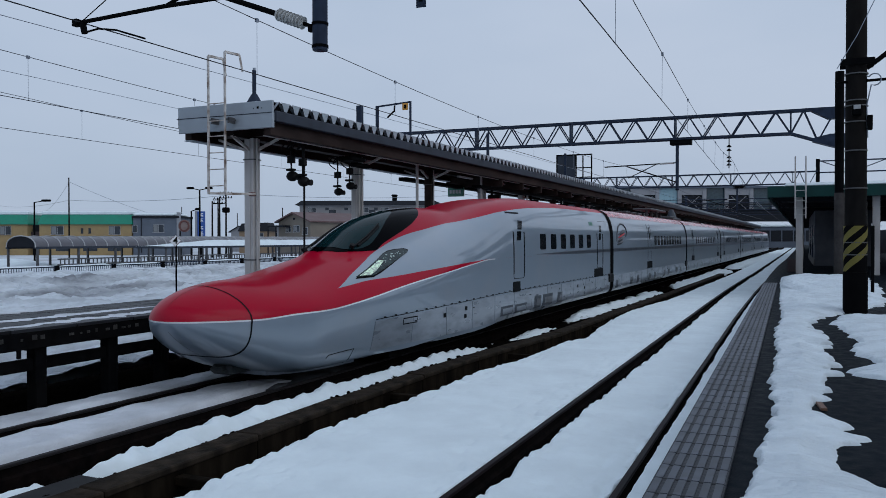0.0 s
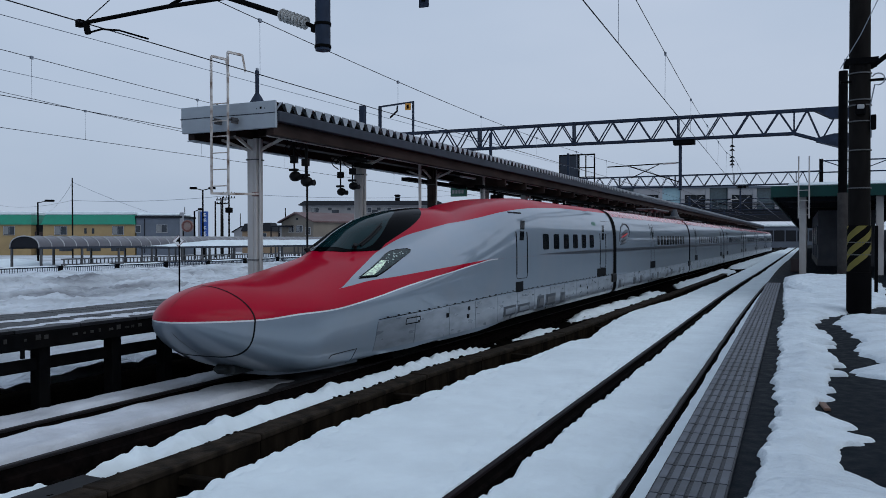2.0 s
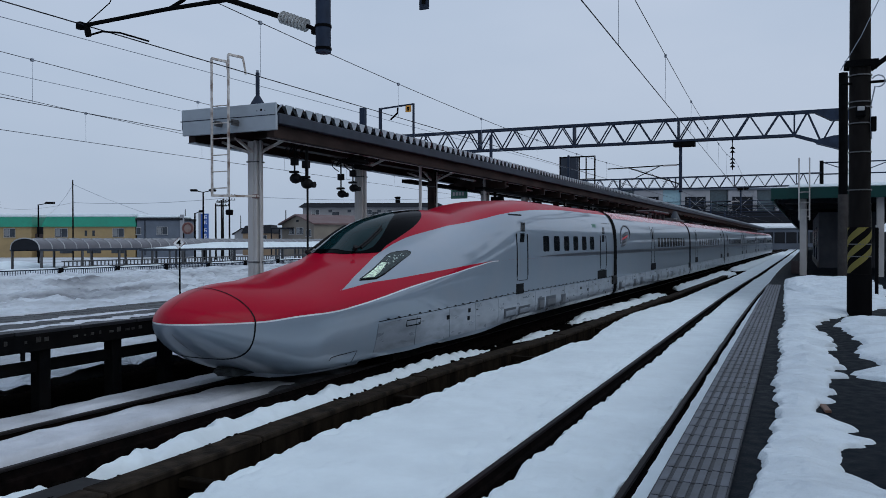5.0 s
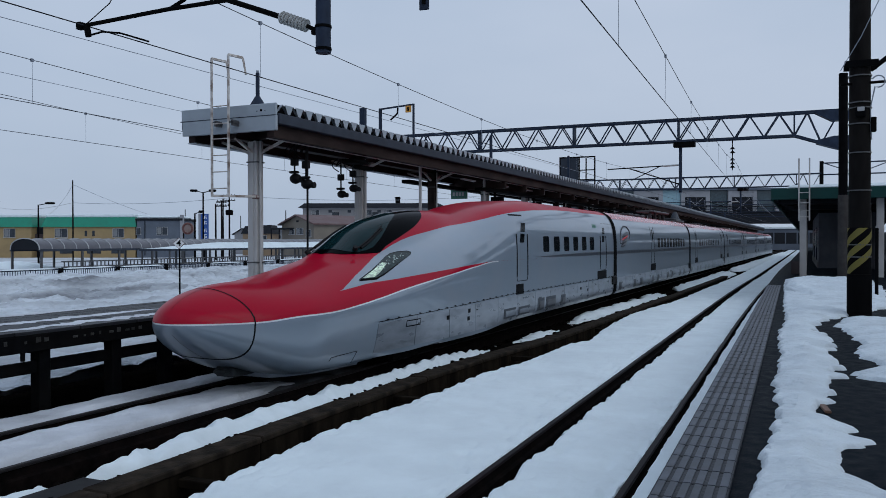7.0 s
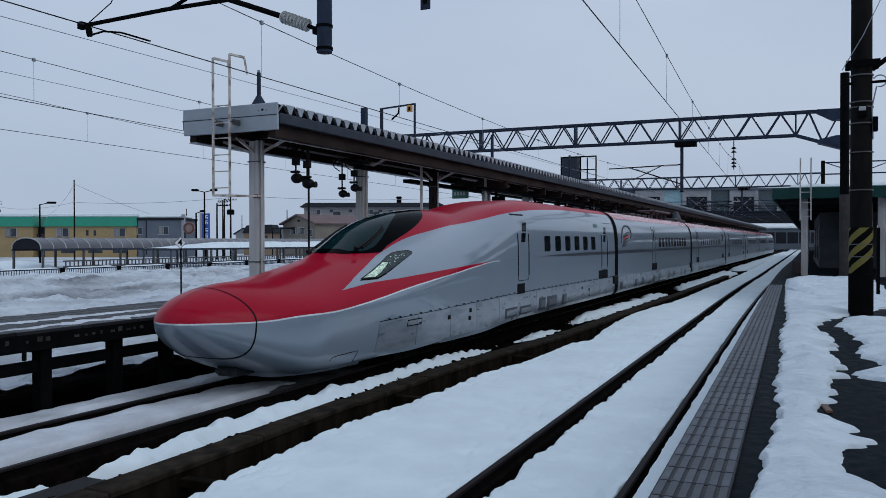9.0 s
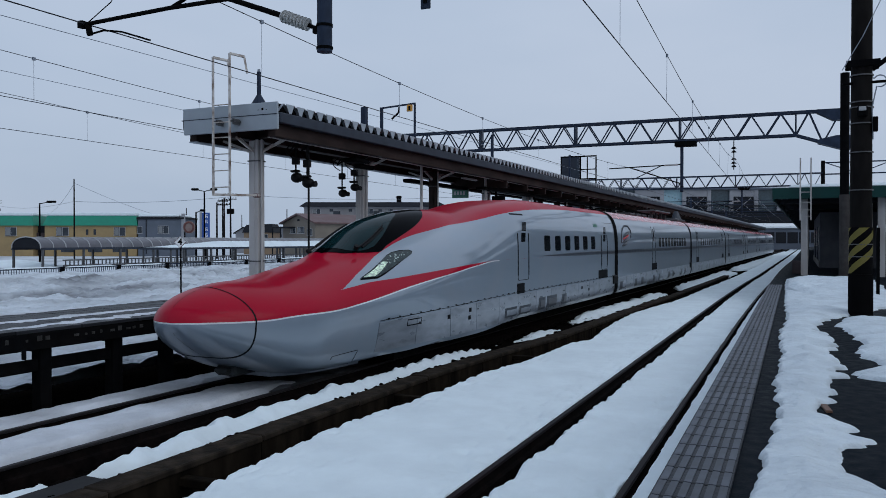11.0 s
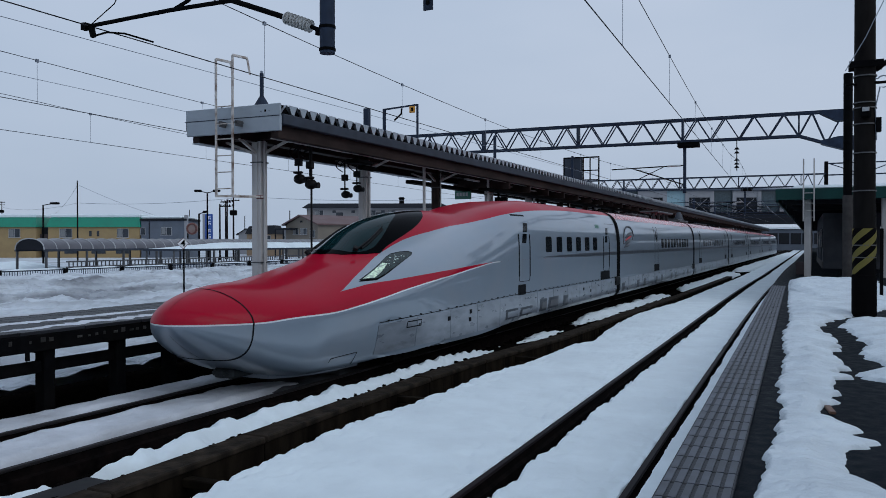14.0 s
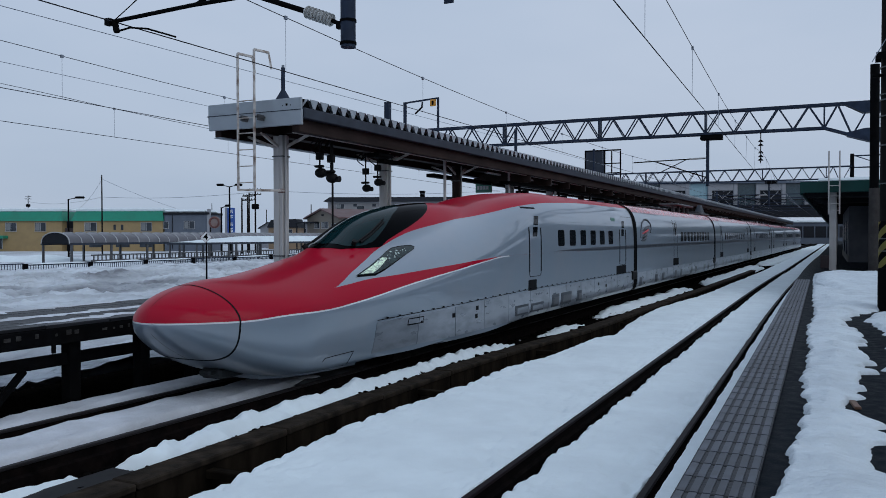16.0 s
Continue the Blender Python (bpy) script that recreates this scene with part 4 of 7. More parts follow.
def snow_strip(name, y0, y1, left, right, top, base, label, nx=16, rough=0.05, seed=0.0, material=None, fine=0.14, edge=0.12, edge_r=None, rough_r=None, ends=0.0, kind="structure", relief=1.0, pits=0.0):
    """A bank of snow between two edges that wander with y, rounded down to its base."""
    ys = y_steps(y0, y1, fine)
    verts, faces = [], []
    for y in ys:
        amp = rough
        xl = left(y) + amp * (wob(0, y, 1.1, seed) + 0.6 * wob(0, y, 3.7, seed + 3) + 0.35 * wob(0, y, 9.0, seed + 7) + 0.2 * wob(0, y, 19.0, seed + 9))
        amp = rough if rough_r is None else rough_r
        xr = right(y) + amp * (wob(9, y, 1.1, seed + 1) + 0.6 * wob(9, y, 3.7, seed + 4) + 0.3 * wob(9, y, 9.0, seed + 8))
        t = top(y) if callable(top) else top
        if ends:
            k = max(0.0, min(1.0, (y - y0) / ends, (y1 - y) / ends)) ** 0.6
            mid = (xl + xr) / 2
            xl, xr, t = mid + (xl - mid) * k, mid + (xr - mid) * k, base + (t - base) * (0.2 + 0.8 * k)
        w = max(0.005, xr - xl)
        for i in range(nx + 1):
            u = i / nx
            u = u * u * (3 - 2 * u) * 0.85 + u * 0.15
            x = xl + w * u
            k = min(1 - (1 - min(1.0, u * w / edge)) ** 2.2, 1 - (1 - min(1.0, (1 - u) * w / (edge_r or edge))) ** 2.2)
            h = (t - base) * k + k * relief * (0.030 * wob(x, y, 1.6, seed + 5) + 0.012 * wob(x, y, 6.0, seed + 6))
            if pits:
                d = min(x - xl, xr - x)
                h -= k * pits * math.exp(-d / 0.55) * (max(0.0, wob(x, y, 5.0, seed + 13) - 0.05) + 0.6 * max(0.0, wob(x, y, 11.0, seed + 14)))
            verts.append((x, y, base + h))
    n = nx + 1
    for j in range(len(ys) - 1):
        for i in range(nx):
            faces.append((j * n + i, j * n + i + 1, (j + 1) * n + i + 1, (j + 1) * n + i))
    ob = part(name, mesh_of(name, verts, faces), material or M_SNOW, smooth=70)
    return tagged(ob, label, "snow", kind=kind)


def ground_material():
    """Snow out to the horizon; wet dark ballast where the tracks lie."""
    m = mat("ground_snow", (0.52, 0.56, 0.61), 0.8, vary=0.10, scale=0.4, dirt=(0.20, 0.21, 0.22), dirt_scale=0.12, dirt_amount=0.7, bump=0.1, bump_scale=1.5)
    return m


def build_ground():
    size = 2500
    # one sheet with the track bed let into it
    cols = [(-size, -0.45), (-13.2, -0.45), (-12.9, -0.32), (-6.45, -0.32), (-6.44, -0.85), (-4.75, -0.85), (-4.7, -0.34), (-0.6, -0.32), (8, -0.32), (9, -0.2), (size, -0.2)]
    rows = [-size, -60, 0, 30, 60, 100, 160, 240, 400, size]
    verts = []
    for y in rows:
        sh = bend(min(y, 400)) + 0.2 if y > 30 else 0
        for x, z in cols:
            verts.append((x + (sh if -14 < x < 9 else 0), y, z))
    n = len(cols)
    faces = [(j * n + i, j * n + i + 1, (j + 1) * n + i + 1, (j + 1) * n + i) for j in range(len(rows) - 1) for i in range(n - 1)]
    me = mesh_of("ground", verts, faces)
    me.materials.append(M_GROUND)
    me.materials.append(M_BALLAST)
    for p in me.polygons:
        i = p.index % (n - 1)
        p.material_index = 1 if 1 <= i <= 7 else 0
    ob = new("ground", me)
    tagged(ob, "snow-covered ground with dark wet ballast along the tracks", "ground", kind="structure")


M_GROUND = ground_material()
build_ground()

RAIL_HEAD = [(0.011, -0.045), (0.036, -0.032), (0.036, -0.006), (0.028, 0.0), (-0.028, 0.0), (-0.036, -0.006), (-0.036, -0.032), (-0.011, -0.045)]
RAIL_WEB = [(-0.055, -0.34), (0.055, -0.34), (0.055, -0.155), (0.012, -0.135), (0.009, -0.047), (-0.009, -0.047), (-0.012, -0.135), (-0.055, -0.155)]


def rail(label, xf, y0, y1, head=None):
    line = [(xf(y), y, 0) for y in y_steps(y0, y1, 1.0, 0.05)]
    p = thing("rail", label, "rail", group="rails")
    part("rail_head", sweep("rail_head", line, RAIL_HEAD), head or M_RAILTOP, p)
    part("rail_web", sweep("rail_web", line, RAIL_WEB), M_RUST, p)


def near_x(off):
    return lambda y: -2.245 + off + bend(y)


def far_x(off):
    return lambda y: tc_x(y) + off


def edge_rail_x(off):
    """The rail beside the platform, drawn towards its fellow to fit the camera's view."""
    return lambda y: -1.55 - 0.0062 * (min(y, 26) - 8) + off + bend(y)


rail("rusty steel rail with snow banked on one side", near_x(-0.7525), -20, 260)
rail("rusty steel rail beside the platform edge", edge_rail_x(0.0), -20, 260)
rail("dark steel rail under the train, nearer the ditch", far_x(0.7525), -20, 260, M_RAILDULL)
rail("dark steel rail under the train beside the island platform", far_x(-0.7525), -20, 260, M_RAILDULL)

FIELD_EDGE = [(-6, -5.3), (6.2, -5.45), (8, -5.56), (9.4, -5.6), (10.8, -5.48), (12.8, -5.41), (14.1, -5.38), (15.1, -5.2), (16.7, -5.1), (18.6, -5.04), (19.8, -4.80), (22, -5.0), (26.6, -5.18), (35, -4.65), (45, -4.43), (60, -4.07), (240, -2.6)]
RIDGE_LEFT = [(-6, -7.3), (5.5, -7.22), (6.3, -7.05), (7, -7.14), (8.5, -7.28), (10.4, -7.22), (12.2, -7.18), (16, -7.12), (18.2, -7.05)]
RIDGE_RIGHT = [(-6, -6.9), (5.6, -6.9), (6.1, -6.98), (6.5, -6.86), (6.9, -6.58), (7.6, -6.60), (8.8, -6.62), (12, -6.64), (18.2, -6.70)]


COPING = [(-6, -6.3), (7.8, -6.2), (12.5, -6.24), (14, -6.18), (16, -6.07), (18, -5.9), (20.5, -5.64), (26, -5.47), (40, -5.06), (260, -0.99)]


def coping_x(y):
    return ease(y, COPING)


snow_strip("snow_field", -6, 240, lambda y: ease(y, FIELD_EDGE), near_x(-0.772), lambda y: 0.004, -0.36,
           "smooth white snow between the ditch and the near rail", nx=100, rough=0.05, seed=1.0, edge=0.14, edge_r=0.03, rough_r=0.012, relief=0.6, fine=0.06, pits=0.10)
snow_strip("snow_between_rails", -6, 240, near_x(-0.53), edge_rail_x(-0.022), lambda y: 0.004, -0.33, "white snow between the rails of the near track", nx=60, rough=0.08, seed=12.0, edge=0.09, pits=0.09, fine=0.07, edge_r=0.02, rough_r=0.022, relief=0.8)
snow_strip("snow_by_platform", -6, 60, edge_rail_x(0.095), lambda y: -0.78 + bend(y), lambda y: 0.0, -0.33, "narrow strip of snow along the platform wall", nx=30, rough=0.025, seed=23.0, edge=0.03)
snow_strip("snow_under_train", -6, 13.2, far_x(-0.54), far_x(0.40), lambda y: -0.01, -0.33, "greyish snow between the rails before the train", nx=20, rough=0.05, seed=31.0, edge=0.12, ends=2.2, material=M_SNOW_DIRTY_SHADED)
snow_strip("slush_under_train", 11.2, 140, far_x(-0.60), far_x(0.46), lambda y: -0.10, -0.33, "thin slush on the ballast, darkened for the train's shade", nx=16, rough=0.12, seed=36.0, edge=0.10, material=M_SLUSH_SHADED)
snow_strip("snow_by_island", -6, 24, far_x(-1.72), far_x(-1.0), lambda y: -0.03, -0.34, "grey snow beside the island platform, shade put into its colour", nx=14, rough=0.06, seed=61.0, edge=0.15, material=M_SNOW_DIRTY_SHADED)

def crumbs(name, label, category, material, edge, y0, y1, count, spread, size, z, seed, flat=0.7):
    """Loose lumps strewn along an edge, denser near it: clods of snow or stones of the ballast."""
    rnd = random.Random(seed)
    base = [(1, 0, 0), (0.5, 0.87, 0), (-0.5, 0.87, 0), (-1, 0, 0), (-0.5, -0.87, 0), (0.5, -0.87, 0)]
    verts, faces = [], []
    for _ in range(count):
        y = y0 + (y1 - y0) * rnd.random() ** 1.6
        x = edge(y) + spread * rnd.gauss(0, 0.5)
        r = size * (0.45 + 0.9 * rnd.random() ** 2)
        zz = (z(x, y) if callable(z) else z) + 0.15 * r
        k = len(verts)
        for ring, up in ((1.0, 0.0), (0.72, 0.55)):
            for p in base:
                j = 0.7 + 0.6 * rnd.random()
                verts.append((x + p[0] * r * ring * j, y + p[1] * r * ring * j, zz + flat * r * up * (0.8 + 0.4 * rnd.random())))
        verts.append((x, y, zz + flat * r * 0.85))
        verts += [(x + p[0] * r * 0.6, y + p[1] * r * 0.6, zz - flat * r * 0.8) for p in base]
        for i in range(6):
            n = (i + 1) % 6
            faces += [(k + i, k + n, k + 6 + n, k + 6 + i), (k + 6 + i, k + 6 + n, k + 12), (k + 13 + i, k + 13 + n, k + n, k + i)]
    return tagged(part(name, mesh_of(name, verts, faces), material, smooth=60), label, category, kind="stuff")


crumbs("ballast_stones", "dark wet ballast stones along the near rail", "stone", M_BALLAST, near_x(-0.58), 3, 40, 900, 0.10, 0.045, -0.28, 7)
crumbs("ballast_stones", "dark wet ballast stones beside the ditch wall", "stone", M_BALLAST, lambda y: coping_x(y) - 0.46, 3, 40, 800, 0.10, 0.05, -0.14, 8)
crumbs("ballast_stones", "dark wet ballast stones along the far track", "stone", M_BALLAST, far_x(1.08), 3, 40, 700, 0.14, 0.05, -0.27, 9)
crumbs("snow_clods", "small clods of snow on the ballast", "snow", M_SNOW_DIRTY_SHADED, far_x(1.45), 3, 40, 140, 0.22, 0.03, -0.24, 10)

# ditch wall: lengths of brown wet concrete with a narrow coping
ditch = thing("ditch_wall", "brown wet concrete wall of the ditch between the tracks", "wall", kind="structure")
for i in range(26):
    y = -4.0 + 2.5 * i
    x, x2 = coping_x(y), coping_x(y + 2.5)
    s = 0.03 * wob(i, 3.1, 0.9)
    skew = -math.degrees(math.atan2(x2 - x, 2.5))
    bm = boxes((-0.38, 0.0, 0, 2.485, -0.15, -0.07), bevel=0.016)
    # below the coping, the ditch's shade is painted in by the darker copy
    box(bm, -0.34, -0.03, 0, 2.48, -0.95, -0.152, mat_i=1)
    part("wall_block", bm, (M_TROUGH, M_DITCHSHADE), ditch, at=pose(x + s * 0.4, y, s, 0, 0, skew))
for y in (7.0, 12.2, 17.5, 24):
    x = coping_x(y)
    part("strut", boxes((x - 0.05, x + 0.9, y, y + 0.14, -0.30, -0.20), bevel=0.01), M_DITCHSHADE, ditch)


for i in range(3):
    part("trough_lid", boxes((-0.52, 0, 0, 1.48, -0.16, -0.10), bevel=0.012), M_LID, ditch, at=pose(coping_x(1.9 + 1.5 * i) - 0.30, 1.9 + 1.5 * i, 0, 0, 0, -1.9))


# ---- the platform by the camera ----
def edge_x(y):
    return -0.715 - 0.0065 * min(y, 30) + bend(y)


def build_platform():
    ys = y_steps(-10, 200, 1.0, 0.1)
    verts, faces = [], []
    for y in ys:
        for x, z in ((edge_x(y) + 0.10, -0.35), (edge_x(y) + 0.10, 0.86), (edge_x(y) + 0.004, 0.86), (edge_x(y) + 0.004, 0.988), (1.0, 0.988), (8.0, 0.988), (8.0, -0.35)):
            verts.append((x, y, z))
    n = 7
    for j in range(len(ys) - 1):
        for i in range(n - 1):
            faces.append((j * n + i, j * n + i + 1, (j + 1) * n + i + 1, (j + 1) * n + i))
    ob = part("platform", mesh_of("platform", verts, faces), (M_ASPHALT, M_PLATWALL))
    for q in ob.data.polygons:
        q.material_index = 1 if q.index % (n - 1) < 3 else 0
    tagged(ob, "wet dark asphalt station platform", "platform", kind="structure")
    return ob


platform = build_platform()


def tile_mesh():
    """An edge tile: a flat slab with raised ribs in five lanes."""
    bm = bmesh.new()
    box(bm, 0, 0.40, 0.002, 0.298, 0.0, 0.03, 0.003)
    return bm


def build_tiles():
    bm = tile_mesh()
    me = bpy.data.meshes.new("edge_tile")
    for i in range(6):
        x = 0.033 + i * 0.067
        box(bm, x - 0.021, x + 0.021, 0.009, 0.292, 0.03, 0.0355, mat_i=1)
        if i < 5:
            # a small black spot where each groove meets the joint
            box(bm, x + 0.0225, x + 0.0445, -0.010, 0.016, 0.02, 0.0312, mat_i=2)
    bmesh.ops.recalc_face_normals(bm, faces=bm.faces[:])
    bm.to_mesh(me)
    bm.free()
    me.materials.append(M_TILE)
    me.materials.append(M_TILE_DARK)
    me.materials.append(M_BLACK)
    for i in range(112):
        y = -6.0 + 0.3 * i
        o = new("edge_tile", me)
        o.parent = platform
        o.matrix_basis = pose(edge_x(y) - 0.004, y, 0.988, 0, 0, 0.34)
    # a few missing studs show as small dark holes
    bm = bmesh.new()
    for i in range(26):
        y = 4.0 + random.random() * 16
        x = edge_x(y) + 0.06 + random.random() * 0.30
        rod(bm, (x, y, 1.018), (x, y, 1.0245), 0.011, seg=8)
    part("stud_hole", bm, M_BLACK, platform)


def blob_snow(name, x_l, x_r, y0, y1, h, label, seed, rough=0.10, lobes=0.25, nx=30, fine=0.035, base=0.986, taper_len=0.7, rim=0.05, many=3.2, lobes_l=0.06, material=None, ripple=1.0, swell=0.55, lumps=0.0):
    """A thin sheet of melting snow, its rims drawn out in tongues and its top rippled across."""
    rnd = random.Random(int(seed * 7))
    right, left = [], []
    for k in range(int((y1 - y0) * many)):
        right.append((y0 + rnd.random() * (y1 - y0), 0.07 + 0.15 * rnd.random() ** 1.5, lobes * rnd.random() ** 1.6))
        left.append((y0 + rnd.random() * (y1 - y0), 0.04 + 0.10 * rnd.random(), lobes_l * rnd.random()))

    def reach(tongues, y):
        return max([0.0] + [q * max(0.0, 1 - abs((y - c) / w) ** 2.0) ** 0.6 for c, w, q in tongues if abs(y - c) < w])
    ys = y_steps(y0, y1, fine, 0.006)
    verts, faces = [], []
    for y in ys:
        taper = max(0.0, min(1.0, (y - y0) / taper_len, (y1 - y) / taper_len)) ** 0.5
        a = x_l(y) - reach(left, y) + rough * (0.5 * wob(1, y, 2.0, seed + 5) + 0.30 * wob(1, y, 6.0, seed + 6) + 0.16 * wob(1, y, 15.0, seed + 7))
        b = x_r(y) + reach(right, y) + rough * (0.7 * wob(2, y, 2.6, seed + 8) + 0.2 * wob(2, y, 12.0, seed + 9))
        mid = (a + b) / 2
        a, b = mid + (a - mid) * taper, mid + (b - mid) * taper
        w = max(0.01, b - a)
        for i in range(nx + 1):
            u = i / nx
            u = 0.6 * u + 0.4 * u * u * (3 - 2 * u)
            x = a + w * u
            d = min(u, 1 - u) * w
            k = (1 - (1 - min(1.0, d / rim)) ** 2.6)
            lump = 0.40 + 0.60 * min(1.0, d / 0.30)
            r = swell * wob(x * 0.8, y, 1.8, seed) + ripple * (0.40 * wob(x * 0.8, y * 1.1, 3.6, seed + 1) + 0.26 * wob(x * 0.9, y, 8.5, seed + 2) + 0.10 * wob(x, y, 18, seed + 3))
            nodule = lumps * k * (wob(x, y, 3.2, seed + 11) + 0.4 * wob(x, y, 7.5, seed + 12))
            verts.append((x, y, base + h * taper * k * lump * max(0.12, 1 + r) + nodule))
    n = nx + 1
    for j in range(len(ys) - 1):
        for i in range(nx):
            faces.append((j * n + i, j * n + i + 1, (j + 1) * n + i + 1, (j + 1) * n + i))
    return tagged(part(name, mesh_of(name, verts, faces), material or M_SNOW, smooth=70), label, "snow")


def line_of(*rows):
    return lambda y: ease(y, rows)


build_tiles()
blob_snow("platform_snow", line_of((-7, -0.22), (-3, -0.30), (2, -0.30), (4.7, -0.25), (6, -0.18), (7.2, -0.14), (8.6, -0.21), (11.2, -0.19), (13.1, -0.25), (16, -0.20), (19, -0.27), (29, -0.42)),
          line_of((-7, 0.5), (-2, 0.8), (2, 1.0), (4.6, 0.75), (5.3, 0.36), (5.5, 0.22), (6.0, 0.26), (6.4, 0.32), (6.9, 0.20), (7.2, 0.11), (7.7, 0.13), (8.2, 0.24), (9.0, 0.29), (10.4, 0.31), (11.5, 0.32), (13.4, 0.20), (14.4, 0.15), (15.4, 0.2), (16.6, 0.6), (18, 1.2), (20, 1.7), (29, 2.2)),
          -7.0, 33.0, 0.085, "melting white snow with ragged tongues on the platform", 5.0, rough=0.07, lobes=0.22, nx=48, material=M_SNOW_WET, ripple=0.38, many=7.0, lumps=0.03, lobes_l=0.05)
blob_snow("platform_snow", line_of((8.6, 0.85), (9.5, 0.62), (10.2, 0.9), (11.1, 0.70), (12.2, 0.80), (15, 0.63), (16.4, 0.72)), line_of((8, 2.6), (16.4, 3.2)), 8.7, 16.7, 0.085,
          "rounded sheet of melting snow by the pole", 17.0, rough=0.10, lobes=0.0, lobes_l=0.14, material=M_SNOW_WET)
blob_snow("snow_mound", line_of((24, -0.33), (34, -0.45)), line_of((24, 1.6), (34, 2.4)), 21.0, 33.5, 0.21, "heap of shovelled snow at the canopy's end", 29.0, rough=0.10, lobes=0.1, fine=0.12, ripple=0.45, taper_len=4.0, material=M_SNOW_WET)
bm = boxes((0.0, 0.05, 0.0, 0.28, 0.0, 0.025), bevel=0.004)
tagged(part("board", bm, M_WOOD, at=pose(0.20, 7.35, 0.988, 0, 0, 7)), "wet orange-brown board end under the snow", "board")


# thin snow left along the ditch
blob_snow("snow_ridge", lambda y: ease(y, RIDGE_LEFT), lambda y: ease(y, RIDGE_RIGHT), -6, 18.6, 0.26, "lumpy ridge of snow along the far track", 44.0, rough=0.08, lobes=0.06, lobes_l=0.04, nx=36, fine=0.03, base=-0.235, taper_len=2.5, rim=0.18, many=5.0, ripple=0.06, swell=0.10, lumps=0.075)
for y0, y1, xl, xr, h, seed, label in (
        (20.6, 24.2, line_of((20.6, -7.25), (24.2, -6.85)), line_of((20.6, -6.75), (24.2, -6.5)), 0.16, 47.0, "small patch of thin snow on dark ballast"),
        (26.0, 42.0, line_of((26, -7.2), (30, -7.0), (42, -6.5)), line_of((26, -6.6), (32, -6.25), (42, -5.85)), 0.20, 51.0, "long ragged patch of snow along the far track"),
        (45.5, 72.0, far_x(1.30), lambda y: coping_x(y) - 0.3, 0.22, 55.0, "long ragged patch of snow along the far track"),
        (77.0, 200.0, far_x(1.25), lambda y: coping_x(y) - 0.2, 0.24, 58.0, "long ragged patch of snow along the far track")):
    blob_snow("snow_patch", xl, xr, y0, y1, h, label, seed, rough=0.16, lobes=0.22, lobes_l=0.22, nx=16, fine=0.08, base=-0.325, taper_len=2.0, many=2.0, lumps=0.05)


# ---- poles by the camera ----
def striped_pole():
    p = thing("platform_pole", "dark concrete pole with yellow and black striped guard", "pole", pose(1.05, 17.24, 0.99))
    bm = bmesh.new()
    rod(bm, (0, 0, 0), (0, 0, 11.5), 0.195, 0.165, seg=24)
    part("shaft", bm, M_POLE, p, smooth=40)
    bm = bmesh.new()
    rod(bm, (0, 0, 0), (0, 0, 0.78), 0.215, seg=24)
    part("foot_sleeve", bm, M_BLACKPAINT, p, smooth=40)
    bm = bmesh.new()
    rod(bm, (0, 0, 0.79), (0, 0, 1.66), 0.203, seg=24)
    part("guard", bm, M_BLACKPAINT, p, "black and yellow striped guard", smooth=40)
    for k in range(4):
        verts, faces = [], []
        for i in range(25):
            a = radians(-200 + 220 * i / 24)
            z0 = 0.62 + 0.29 * k + 0.42 * (i / 24) * 1.6
            for z in (z0, z0 + 0.145):
                z = min(1.655, max(0.795, z))
                verts.append((0.207 * math.cos(a), 0.207 * math.sin(a), z))
        for i in range(24):
            faces.append((2 * i, 2 * i + 2, 2 * i + 3, 2 * i + 1))
        part("yellow_stripe", mesh_of("yellow_stripe", verts, faces), M_YELLOW, p)
    for z in (1.33, 1.10, 2.35, 3.06, 3.6, 3.9, 4.0, 4.5):
        bm = bmesh.new()
        rod(bm, (0, 0, z), (0, 0, z + 0.022), 0.208, seg=24)
        part("strap", bm, M_STRAP, p)
    part("lamp_box", boxes((-0.09, 0.09, -0.28, -0.17, 3.70, 3.92), bevel=0.03), M_DARKSTEEL, p)
    part("lamp_lens", boxes((-0.06, 0.06, -0.30, -0.28, 3.82, 3.90), bevel=0.008), M_FRAME, p)
    part("switch_box", boxes((0.18, 0.27, -0.15, 0.0, 3.45, 3.72), bevel=0.01), M_DARKSTEEL, p)
    for y in (-0.21, 0.16):
        part("clamp", boxes((-0.27, 0.30, y, y + 0.05, 4.66, 4.78)), M_DARKSTEEL, p)
    bm = bmesh.new()
    tube(bm, [(0.18, 0, 4.62), (0.75, 0.05, 5.06), (2.4, 0.1, 5.8)], 0.05)
    tube(bm, [(-0.33, -0.1, 4.36), (2.4, 0.05, 4.42)], 0.028)
    part("arm", bm, M_DARKSTEEL, p)
    bm = bmesh.new()
    tube(bm, [(0.17, -0.1, 4.45)] + [(0.30 + 0.11 * math.cos(radians(a)), -0.1, 4.38 + 0.11 * math.sin(radians(a))) for a in range(150, -150, -30)] + [(0.17, -0.1, 3.9), (0.19, -0.08, 3.3)], 0.012, seg=5)
    tube(bm, [(-0.34, -0.24, 4.6), (0.0, -0.26, 5.2), (0.5, -0.26, 6.3)], 0.008, seg=5)
    part("cable", bm, M_WIRE_PALE, p)
    return p


striped_pole()


